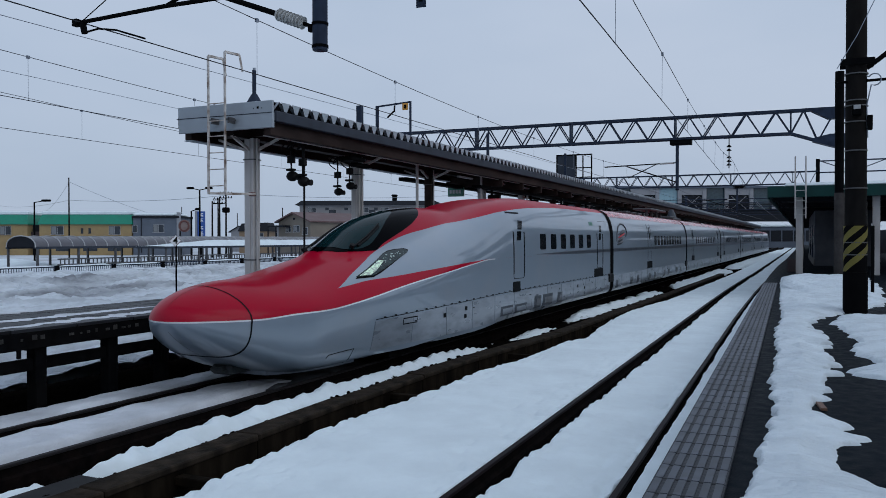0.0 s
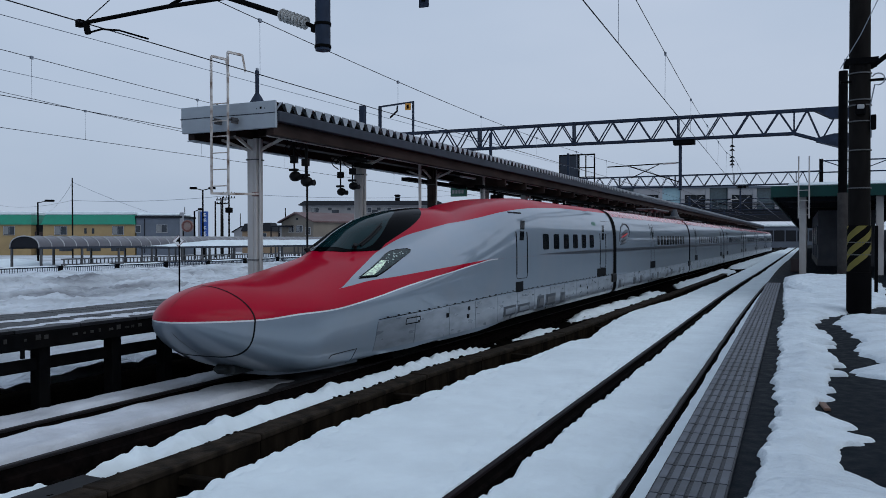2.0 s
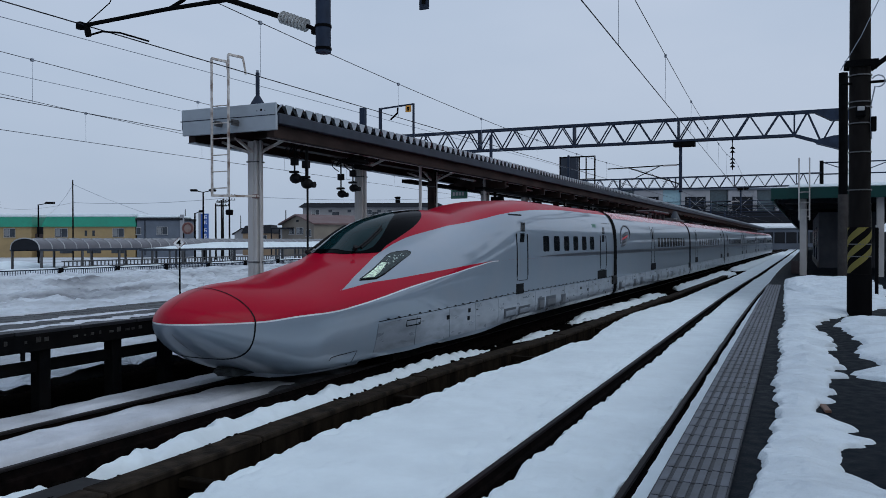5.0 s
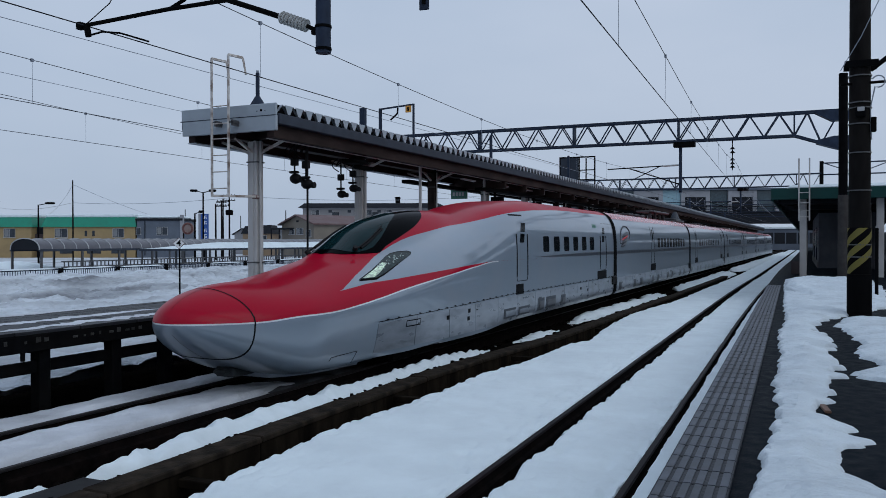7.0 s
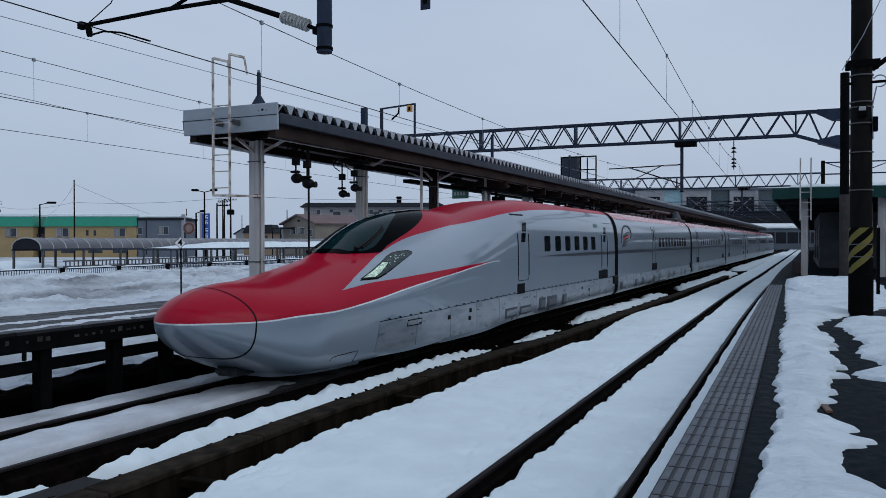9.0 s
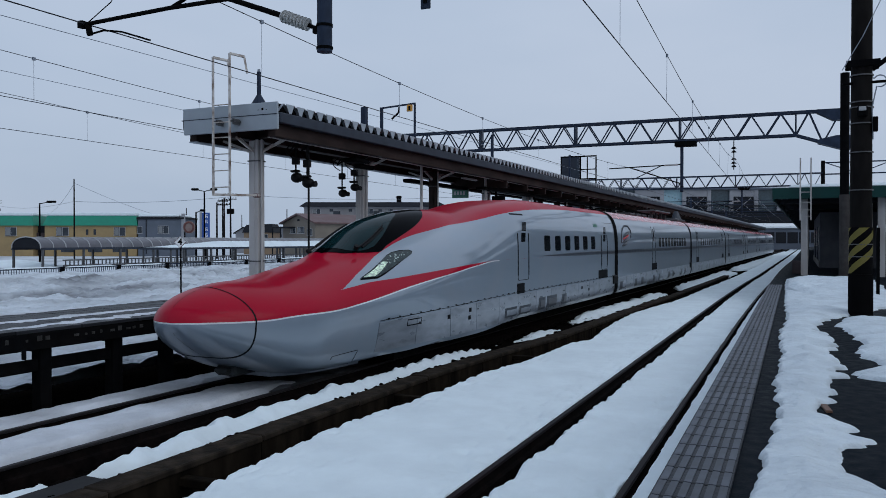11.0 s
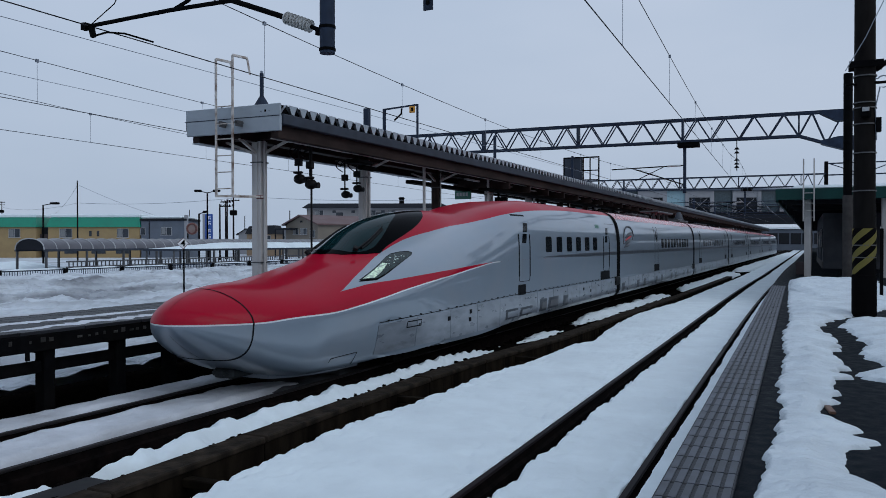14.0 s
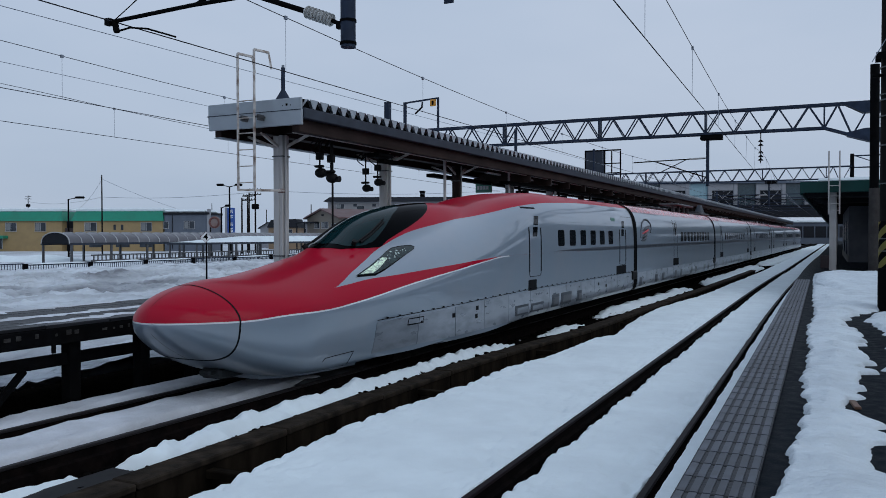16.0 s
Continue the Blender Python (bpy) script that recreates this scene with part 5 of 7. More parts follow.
# ---- platform canopies ----
def island_canopy():
    """The long steel canopy over the island platform; x across, y along."""
    turn = -math.degrees(math.atan(TRAIN_SLOPE))
    c = thing("island_canopy", "long grey folded-plate platform canopy on off-white pillars", "canopy", pose(tc_x(14.93) - 0.13, 14.93, 0, 0, 0, turn))
    xr, xl, length = -2.10, -4.78, 185.0
    part("end_fascia", boxes((xl, xr, 0, 0.06, 5.20, 5.47), bevel=0.01), M_FASCIA, c, "light grey end fascia board")
    part("end_fascia", boxes((xl + 0.05, xr + 0.02, -0.03, 0.05, 4.86, 5.20), bevel=0.01), M_FASCIA, c, "light grey end fascia board")
    part("fascia_joint", boxes((xl, xr + 0.01, -0.036, 0.02, 5.185, 5.203)), M_GUTTER, c, "dark drip joint between the fascia boards")
    for x, w, h in ((-2.62, 0.02, 0.02), (-2.52, 0.05, 0.05), (-2.40, 0.02, 0.02)):
        part("stencil_bar", boxes((x, x + w, -0.006, 0.0, 5.30, 5.30 + h)), M_DARKSTEEL, c)
    part("gutter", boxes((xr - 0.10, xr + 0.06, 0.06, length, 5.00, 5.24), bevel=0.02), M_GUTTER, c, "slate-blue gutter along the eave")
    part("gutter", boxes((xl - 0.06, xl + 0.10, 0.06, length, 5.00, 5.24), bevel=0.02), M_GUTTER, c)
    part("eave_beam", boxes((xr - 0.32, xr - 0.12, 0.10, length, 4.72, 5.02), bevel=0.01), M_BEAM, c, "brown painted eave beam")
    part("eave_beam", boxes((xl + 0.12, xl + 0.32, 0.10, length, 4.72, 5.02), bevel=0.01), M_BEAM, c, "brown painted eave beam")
    # sky light on the far eave's edge is drawn as a pale strip
    part("eave_strip", boxes((xl + 0.10, xl + 0.34, 0.10, length, 4.695, 4.716)), M_FASCIA, c, "pale strip standing for the sky-lit edge of the far eave")
    part("eave_strip", boxes((xr - 0.33, xr - 0.28, 0.10, length, 4.70, 4.717)), M_PILLAR, c, "pale strip along the eave beam's lower edge")
    for k in range(12):
        y = 2.2 + 3.1 * k
        part("junction_box", boxes((xr - 0.36, xr - 0.31, y, y + 0.22, 4.80, 4.92), bevel=0.01), M_STRAP, c)
    part("ridge_beam", boxes((-3.72, -3.42, 0.3, length, 4.78, 5.05), bevel=0.01), M_BEAM, c)
    # folded plate: ridges across the platform
    pitch = 0.405
    verts, faces = [], []
    n = int(length / pitch)
    for i in range(2 * n + 1):
        y = 0.06 + i * pitch / 2
        z = 5.26 if i % 2 == 0 else 5.46
        verts += [(xr, y, z), (xl, y, z)]
    for i in range(2 * n):
        faces.append((2 * i, 2 * i + 1, 2 * i + 3, 2 * i + 2))
    part("roof_sheet", mesh_of("roof_sheet", verts, faces), M_ROOFSHEET, c, "grey folded-plate roof sheet")
    part("ceiling_board", boxes((xl + 0.1, xr - 0.1, 0.1, length, 5.235, 5.25)), M_DARKSTEEL, c)
    # closing plates at the eave, narrow at the foot
    bm = bmesh.new()
    for p in ((-0.048, 0, 0), (0.048, 0, 0), (0.154, 0, 0.20), (-0.154, 0, 0.20)):
        for d in (0, 0.012):
            bm.verts.new((d, p[0], p[2]))
    bm.verts.ensure_lookup_table()
    v = bm.verts
    bm.faces.new((v[0], v[2], v[4], v[6]))
    bm.faces.new((v[7], v[5], v[3], v[1]))
    for a, b in ((0, 2), (2, 4), (4, 6), (6, 0)):
        bm.faces.new((v[a], v[a + 1], v[b + 1], v[b]))
    me = bpy.data.meshes.new("closing_plate")
    bm.to_mesh(me)
    bm.free()
    me.materials.append(M_FASCIA)
    for i in range(min(n, 290)):
        o = new("closing_plate", me)
        o.parent = c
        o.matrix_basis = pose(xr + 0.01, 0.06 + (i + 1) * pitch, 5.255)
    # black board behind the plates stands for shade inside the open ridges
    part("eave_back", boxes((xr - 0.09, xr - 0.07, 0.1, length, 5.24, 5.45)), M_BLACKPAINT, c)
    # pillars, brackets and cross beams
    for i in range(37):
        y = 1.05 + 4.93 * i
        bm = boxes((-3.60, -3.33, y - 0.13, y + 0.13, 1.1, 4.8), bevel=0.012)
        box(bm, -3.50, -3.42, y - 0.145, y - 0.12, 1.1, 4.75)
        part("pillar", bm, M_PILLAR if i < 2 or i in (3, 4) else M_BEAM, c, "off-white steel pillar" if i < 2 or i in (3, 4) else "brown steel pillar")
        bm = boxes((xl + 0.2, xr - 0.2, y - 0.08, y + 0.08, 4.84, 5.03))
        part("bracket", bm, M_BEAM, c)
        bm = bar(bmesh.new(), (-3.36, y, 4.50), (-2.5, y, 4.84), 0.05, 0.06)
        bar(bm, (-3.57, y, 4.50), (-4.5, y, 4.84), 0.05, 0.06)
        bar(bm, (-3.46, y + 0.12, 4.52), (-3.46, y + 0.75, 4.80), 0.06, 0.06)
        bar(bm, (-3.46, y - 0.12, 4.52), (-3.46, y - 0.75, 4.80), 0.06, 0.06)
        part("knee_brace", bm, M_RUSTYWHITE if i < 5 else M_BEAM, c, "off-white rusty knee braces" if i < 5 else "")
        if i < 4:
            for z in (4.28, 1.9):
                part("collar", boxes((-3.62, -3.31, y - 0.15, y + 0.15, z, z + 0.03)), M_STRAP, c)
            part("drain_pipe", rod(bmesh.new(), (-3.28, y - 0.05, 1.1), (-3.28, y - 0.05, 4.8), 0.028), M_PILLAR, c)
    for i in range(60):
        y = 0.6 + 2.46 * i
        part("purlin", boxes((xl + 0.3, xr - 0.3, y, y + 0.07, 5.05, 5.18)), M_BEAM, c)
    for i in range(8):
        y = 9.0 + 5.6 * i
        part("pipe", rod(bmesh.new(), (-3.0, y, 1.1), (-3.0, y, 4.9), 0.05), M_PILLAR, c)
    for i in range(14):
        y = 12.0 + 3.5 * i
        part("tube_light", boxes((-2.9, -2.78, y, y + 1.25, 4.62, 4.68), bevel=0.01), M_FRAME, c)
    part("cable_duct", boxes((-3.15, -2.75, 14.0, 120, 4.36, 4.46), (-4.2, -3.9, 10.0, 120, 4.40, 4.52)), M_DARKSTEEL, c, "dark cable duct under the canopy")
    for i in range(42):
        y = 15.0 + 2.46 * i
        part("cross_beam", boxes((xl + 0.15, xr - 0.15, y - 0.06, y + 0.06, 4.46, 4.84)), M_BEAM, c)
        if i % 2 == 0:
            part("hanger", boxes((-3.0, -2.92, y + 0.6, y + 0.68, 4.0, 4.9), (-3.1, -2.6, y + 0.55, y + 0.72, 3.95, 4.18)), M_DARKSTEEL, c)
    for i in range(12):
        part("tube_light", boxes((-3.52, -3.44, 16.5 + 7.2 * i, 20.2 + 7.2 * i, 4.40, 4.45), bevel=0.01), M_FRAME, c, "slim white tube light")
    part("ceiling_speaker", boxes((-2.85, -2.4, 3.9, 4.6, 4.50, 4.62), (-2.9, -2.7, 4.6, 5.4, 4.40, 4.52), bevel=0.03), M_DARKSTEEL, c)
    return c


canopy = island_canopy()


def roof_ladder():
    p = thing("roof_ladder", "white rust-spotted steel ladder fixed to the canopy's end", "ladder", pose(-12.10, 14.72, 0))
    for x in (0.0, 0.46):
        bm = bmesh.new()
        bar(bm, (x, 0, 3.42), (x, 0, 6.52 + 0.05 * (x > 0)), 0.042, 0.04)
        top = 6.52 + 0.05 * (x > 0)
        bar(bm, (x, 0, top), (x + 0.17, 0.30, top - 0.03), 0.05, 0.05)
        bar(bm, (x + 0.17, 0.30, top - 0.03), (x + 0.22, 0.34, top - 0.40), 0.045, 0.045)
        part("rail", bm, M_RUSTYWHITE, p)
    for z in (3.60, 3.97, 4.34, 4.71, 5.05, 5.44):
        part("rung", rod(bmesh.new(), (0, 0, z), (0.46, 0, z), 0.013), M_RUSTYWHITE, p)
    bm = bmesh.new()
    bar(bm, (-0.02, 0, 3.44), (0.62, 0.64, 3.44), 0.06, 0.05)
    bar(bm, (0.46, 0, 3.42), (0.74, 0.72, 3.44), 0.06, 0.05)
    part("foot_bracket", bm, M_RUSTYWHITE, p)
    part("clamp", boxes((0.62, 0.74, 0.62, 0.76, 3.39, 3.48), bevel=0.01), M_RUSTRING, p)
    for x in (0.0, 0.46):
        part("wall_bracket", boxes((x + 0.01, x + 0.13, 0.0, 0.22, 5.05, 5.09), (x + 0.07, x + 0.11, 0.0, 0.22, 4.99, 5.12)), M_STRAP, p)


roof_ladder()


def roof_post(x, y, z0, z1, w, label, cone=False):
    p = thing("roof_post", label, "post", pose(x, y, z0))
    bm = bmesh.new()
    if cone:
        rod(bm, (0, 0, 0.0), (0, 0, 0.30), 0.24, 0.06, seg=12)
        rod(bm, (0, 0, -0.18), (0, 0, 0.0), 0.13, seg=12)
        rod(bm, (0, 0, 0.28), (0, 0, z1 - z0), 0.05, seg=10)
        box(bm, -0.30, -0.08, -0.1, 0.1, 0, 0.06)
    else:
        box(bm, -w / 2, w / 2, -w / 2, w / 2, 0, z1 - z0, 0.01)
    part("post", bm, M_BLUESTEEL, p)
    if cone:
        part("wire_eye", rod(bmesh.new(), (0, 0, z1 - z0), (0, 0, z1 - z0 + 0.06), 0.035), M_WIRE_PALE, p)


roof_post(-11.94, 16.2, 5.60, 6.46, 0.1, "dark blue stay post with a cone foot on the canopy roof", cone=True)
roof_post(-11.62, 20.8, 5.46, 6.28, 0.16, "square dark post on the canopy roof")
roof_post(-11.2, 30.4, 5.46, 6.6, 0.10, "thin dark post on the canopy roof")
roof_post(-10.6, 40.0, 5.46, 6.7, 0.10, "thin dark post on the canopy roof")


def signal_lamp(x, y, z, drop, label, size=1.0):
    """A pair of round dark lamps on hanging stems with looped cables."""
    p = thing("hanging_signal", label, "signal lamp", pose(x, y, z), group="signal lamps under the canopy")
    bm = bmesh.new()
    rod(bm, (0, 0, 0), (0, 0, -drop), 0.022)
    box(bm, -0.09, 0.09, -0.06, 0.06, -drop * 0.58 - 0.09, -drop * 0.58 + 0.09, 0.012)
    part("stem", bm, M_BLACK, p)
    bm = bmesh.new()
    u = bmesh.ops.create_uvsphere(bm, u_segments=16, v_segments=10, radius=0.15 * size)
    for v in u["verts"]:
        v.co.x *= 1.25
    bmesh.ops.translate(bm, verts=u["verts"], vec=(0.03, 0, -drop - 0.06))
    rod(bm, (0.1, 0, -drop - 0.09), (0.30 * size, 0, -drop - 0.09), 0.075 * size, 0.09 * size, seg=12)
    box(bm, -0.13, 0.10, -0.07, 0.07, -drop + 0.07, -drop + 0.13, 0.02)
    part("lamp_head", bm, M_BLACK, p, "round black lamp housing", smooth=50)
    bm = bmesh.new()
    pts = [(0.10 + 0.02 * i - 0.32 * math.sin(math.pi * i / 8), -0.03, 0.04 - 0.30 * math.sin(math.pi * i / 8)) for i in range(9)]
    tube(bm, pts, 0.020, seg=5)
    pts = [(-0.10 - 0.28 * math.sin(math.pi * i / 8) * 0.8, 0.05, -0.02 - 0.05 * i) for i in range(9)]
    tube(bm, pts, 0.016, seg=5)
    part("cable", bm, M_BLACK, p)


signal_lamp(-11.43, 17.0, 4.86, 0.84, "black round signal lamp hanging under the canopy", 0.85)
signal_lamp(-11.10, 17.0, 4.86, 0.98, "black round signal lamp hanging under the canopy", 0.85)
signal_lamp(-12.19, 20.5, 4.86, 1.02, "small black signal lamp hanging under the canopy", 0.75)
signal_lamp(-11.79, 20.5, 4.86, 0.86, "small black signal lamp hanging under the canopy", 0.75)
tagged(part("signal_pole", rod(bmesh.new(), (-11.07, 17.02, 1.1), (-11.07, 17.02, 4.86), 0.026), M_BLACK), "thin dark pole from the island platform to the canopy", "pole")


def hanging_sign():
    p = thing("platform_sign", "dark green lit platform sign hanging under the canopy", "sign", pose(-12.4, 30.0, 4.1))
    part("board", boxes((-0.34, 0.34, -0.05, 0.05, 0, 0.36), bevel=0.01), M_SIGNGREEN, p)
    for i in range(4):
        part("text_bar", boxes((-0.26 + 0.13 * i, -0.17 + 0.13 * i, -0.058, -0.05, 0.12, 0.26)), M_FRAME, p)
    for x in (-0.3, 0.27):
        part("hanger", boxes((x, x + 0.03, -0.02, 0.02, 0.36, 0.85)), M_DARKSTEEL, p)


hanging_sign()


# ---- island platform: open timber and steel end ----
def island_platform():
    p = thing("island_platform", "raised island platform of dark timber and steel with patchy snow", "platform", kind="structure")
    for i in range(14):
        y0 = -1.0 + 1.15 * i
        for k in range(9):
            x = tc_x(y0) - 1.80 - 0.29 * k
            part("deck_board", boxes((x - 0.28, x, y0, y0 + 1.145, 1.05, 1.10 + 0.006 * wob(k, i, 1.7)), bevel=0.006), M_DECK, p)
    edge = tc_x(7) - 1.78
    part("edge_beam", boxes((edge - 0.14, edge + 0.02, -1.0, 15.0, 0.80, 1.045), bevel=0.01), M_DARKSTEEL, p, "dark riveted edge beam")
    part("edge_beam", boxes((edge - 2.6, edge - 2.45, -1.0, 15.0, 0.80, 1.045), bevel=0.01), M_DARKSTEEL, p)
    for i in range(30):
        y = 5.6 + 0.17 * i + 0.05 * random.random()
        h = 0.03 + 0.05 * random.random()
        if random.random() < 0.8:
            part("edge_plate", boxes((edge + 0.02, edge + 0.028, y, y + 0.04 + 0.07 * random.random(), 0.93, 0.93 + h), bevel=0.003), M_EDGEPLATE, p)
    for y in (3.3, 4.7, 6.05, 7.4, 8.75, 10.15, 11.35, 12.7):
        for x, yy in ((edge - 0.26, y), (edge - 2.5, y * (edge - 2.4) / (edge - 0.16))):
            part("post", boxes((x, x + 0.20, yy - 0.10, yy + 0.10, -0.5, 0.82), bevel=0.01), M_DARKSTEEL, p)
        part("cross_beam", boxes((edge - 2.5, edge - 0.05, y - 0.07, y + 0.07, 0.74, 0.85)), M_DARKSTEEL, p)
    part("side_rail", boxes((edge - 0.20, edge - 0.12, -1.0, 14.0, 0.46, 0.64), bevel=0.008), M_DARKSTEEL, p)
    bm = bmesh.new()
    bar(bm, (edge - 0.1, 7.9, 0.48), (edge + 0.35, 6.7, -0.25), 0.07, 0.09)
    bar(bm, (edge - 0.25, 7.5, 0.48), (edge + 0.10, 6.3, -0.25), 0.07, 0.09)
    part("brace", bm, M_DARKSTEEL, p)
    part("hook", boxes((edge - 0.02, edge + 0.03, 8.28, 8.34, 0.68, 0.82), bevel=0.01), M_DARKSTEEL, p)
    turn = -math.degrees(math.atan(TRAIN_SLOPE))
    part("platform_body", boxes((-4.5, -1.80, 0, 185, -0.4, 1.08), bevel=0.02), M_CONCRETE, p, at=pose(tc_x(15), 15.0, 0, 0, 0, turn))


island_platform()


for x0, x1, y0, y1, h, seed, label in ((-11.6, -11.35, 6, 12.4, 0.02, 2.0, "thin patch of old snow on the deck"), (-12.85, -12.6, 6.5, 11.8, 0.02, 8.0, "thin patch of old snow on the deck"),
                                       (-12.95, -11.4, 13.6, 15.3, 0.04, 14.0, "old snow across the deck"), (-10.75, -10.5, 8, 14, 0.02, 21.0, "thin patch of old snow on the deck's edge")):
    blob_snow("deck_snow", line_of((y0, x0), (y1, x0)), line_of((y0, x1), (y1, x1)), y0, y1, h, label, seed, rough=0.22, lobes=0.25, lobes_l=0.2, nx=20, fine=0.06, base=1.102, taper_len=1.2, many=2.5, material=M_SNOW_DIRTY_SHADED)


# ---- overhead line ----
def brace_mesh(x0, z0, x1, z1):
    bm = bar(bmesh.new(), (x0, 0, z0), (x1, 0, z1), 0.06, 0.06)
    me = bpy.data.meshes.new("brace")
    bm.to_mesh(me)
    bm.free()
    me.materials.append(M_BLUESTEEL)
    return me


BRACE_UP, BRACE_DOWN = brace_mesh(0, 0, -0.71, 1.15), brace_mesh(-0.71, 1.15, -1.42, 0)


def gantry(y, label, drops, x0=-24.0, x1=1.98, detail=True):
    """A lattice portal across the tracks."""
    g = thing("catenary_gantry", label, "gantry", pose(0, y, 0), group="gantries over the tracks")
    zb, zt, w = 7.73, 8.88, 0.28
    for z in (zb, zt):
        for yy in (-w, w):
            a = x0 if z == zt else x0
            bm = boxes((a, x1 - (2.2 if z == zb else 0.0), yy - 0.045, yy + 0.045, z - 0.055, z + 0.055))
            if z == zb:
                bar(bm, (x1 - 2.2, yy, zb), (x1, yy, zb - 0.75), 0.09, 0.11)
            part("chord", bm, M_BLUESTEEL, g)
    step = 1.42
    n = int((x1 - 2.2 - x0) / step)
    for i in range(n):
        xa = x1 - 2.2 - step * i
        for yy in (-w, w):
            for me in (BRACE_UP, BRACE_DOWN):
                o = new("brace", me)
                o.parent = g
                o.matrix_basis = pose(xa, yy, zb)
        if i % 4 == 0:
            part("batten", boxes((xa - 0.04, xa + 0.04, -w, w, zb - 0.04, zt + 0.04)), M_BLUESTEEL, g)
    for yy in (-w, w):
        for a, b, c, d in ((2.2, zb, 1.6, zt), (1.6, zt, 0.95, zb - 0.45), (0.95, zb - 0.45, 0.2, zt - 0.15)):
            part("brace", bar(bmesh.new(), (x1 - a, yy, b), (x1 - c, yy, d), 0.06, 0.06), M_BLUESTEEL, g)
    for outline in (((-1.25, zt + 0.06), (0.3, zt + 0.06), (0.3, zt - 0.5), (-0.5, zt - 0.5), (-1.25, zt - 0.08)),
                    ((-1.2, zb - 0.30), (-0.4, zb - 0.12), (0.3, zb - 0.12), (0.3, zb - 0.80), (-0.2, zb - 0.78), (-1.2, zb - 0.46))):
        if not detail:
            break
        k = len(outline)
        verts = [(x1 + x, yy, z) for yy in (-0.32, 0.32) for x, z in outline]
        faces = [tuple(range(k)), tuple(reversed(range(k, 2 * k)))] + [(q, (q + 1) % k, k + (q + 1) % k, k + q) for q in range(k)]
        part("gusset", mesh_of("gusset", verts, faces), M_BLUESTEEL, g, "tapered gusset plate")
    bm = bmesh.new()
    rod(bm, (x1, 0, 3.95), (x1, 0, 10.05), 0.18, seg=14)
    part("post", bm, M_DARKSTEEL, g, smooth=40)
    bm = bmesh.new()
    rod(bm, (x1, 0, 0.9), (x1, 0, 4.0), 0.21, 0.19, seg=16)
    part("post_foot", bm, M_CONCRETE, g, smooth=40)
    bm = bmesh.new()
    rod(bm, (x0, 0, -0.3), (x0, 0, 9.5), 0.17, seg=14)
    part("post", bm, M_DARKSTEEL, g, smooth=40)
    for x, z in drops:
        cantilever(g, x, z)
    return g


def cantilever(g, x, z0):
    """A drop post with a hinged bracket to the far track, its insulators and steady arm."""
    bm = bmesh.new()
    rod(bm, (x, 0, z0), (x, 0, 7.75), 0.085, seg=14)
    part("drop_post", bm, M_BLUESTEEL, g, "blue-grey drop post", smooth=40)
    part("drop_plate", boxes((x - 0.35, x + 0.75, -0.3, 0.3, 7.42, 7.68), bevel=0.02), M_DARKSTEEL, g)
    for z in (z0 + 0.03, z0 + 0.28):
        part("collar", rod(bmesh.new(), (x, 0, z), (x, 0, z + 0.03), 0.094, seg=14), M_DARKSTEEL, g, smooth=40)


OHL_Y = 7.8


def bracket_arm():
    """The near drop post's bracket over the far track."""
    g = thing("cantilever_bracket", "dark steel cantilever bracket with a ribbed pale insulator", "bracket", pose(0, OHL_Y, 0))
    bm = bmesh.new()
    box(bm, -5.0, -4.90, -0.03, 0.03, 4.72, 4.80)
    rod(bm, (-4.98, 0, 4.78), (-5.08, 0, 4.83), 0.024)
    part("hinge", bm, M_DARKSTEEL, g)
    a, b = Vector((-5.07, 0, 4.825)), Vector((-5.43, 0, 4.97))
    bm = bmesh.new()
    rod(bm, a, b, 0.035, seg=10)
    core = part("insulator", bm, M_PORCELAIN, g, "ribbed pale insulator", smooth=40)
    for i in range(8):
        c = a.lerp(b, (i + 0.5) / 8)
        d = (b - a).normalized() * 0.012
        part("shed", rod(bmesh.new(), c - d, c + d, 0.075, 0.06, seg=14), M_PORCELAIN, core, smooth=40)
    bm = bmesh.new()
    tube(bm, [tuple(b), (-6.13, 0, 5.235), (-6.6, 0, 5.40)], 0.032, seg=8)
    tube(bm, [(-6.2, 0, 5.25), (-7.09, 0, 5.245), (-8.55, 0, 5.19)], 0.028, seg=8)
    tube(bm, [(-7.05, 0, 5.245), (-6.82, 0, 5.33), (-6.3, 0, 5.9)], 0.024, seg=8)
    tube(bm, [(-8.42, 0, 5.21), (-8.02, 0, 5.43), (-7.9, 0, 5.6)], 0.007, seg=5)
    part("tube", bm, M_DARKSTEEL, g)
    bm = bmesh.new()
    tube(bm, [(-8.42, 0, 5.20), (-8.38, 0, 5.05)], 0.04, seg=8)
    tube(bm, [(-8.36, 0, 5.06), (-8.2, 0.05, 5.10), (-7.95, 0.1, 5.07), (-7.52, 0.15, 4.93)], 0.013, seg=6)
    box(bm, -8.56, -8.48, -0.04, 0.04, 5.15, 5.24)
    part("steady_arm", bm, M_DARKSTEEL, g)


gantry(45.0, "blue-grey lattice gantry across the tracks on a round steel post", ((-5.8, 5.0),), x0=-25.45)
far_gantry = gantry(86.0, "farther blue-grey lattice gantry across the tracks", ((-5.3, 5.1),), detail=False)
for z in (8.75, 9.85):
    part("side_bar", bar(bmesh.new(), (1.98, 0, z), (16.0, 0, z), 0.12, 0.12), M_BLUESTEEL, far_gantry)
for k in range(5):
    x = 2.2 + 2.8 * k
    part("side_brace", bar(bmesh.new(), (x, 0, 9.85 - 1.1 * (k % 2)), (x + 2.8, 0, 8.75 + 1.1 * (k % 2)), 0.08, 0.08), M_BLUESTEEL, far_gantry)
gantry(OHL_Y, "lattice gantry overhead with a drop post for the bracket", ((-4.86, 4.5),))
bracket_arm()
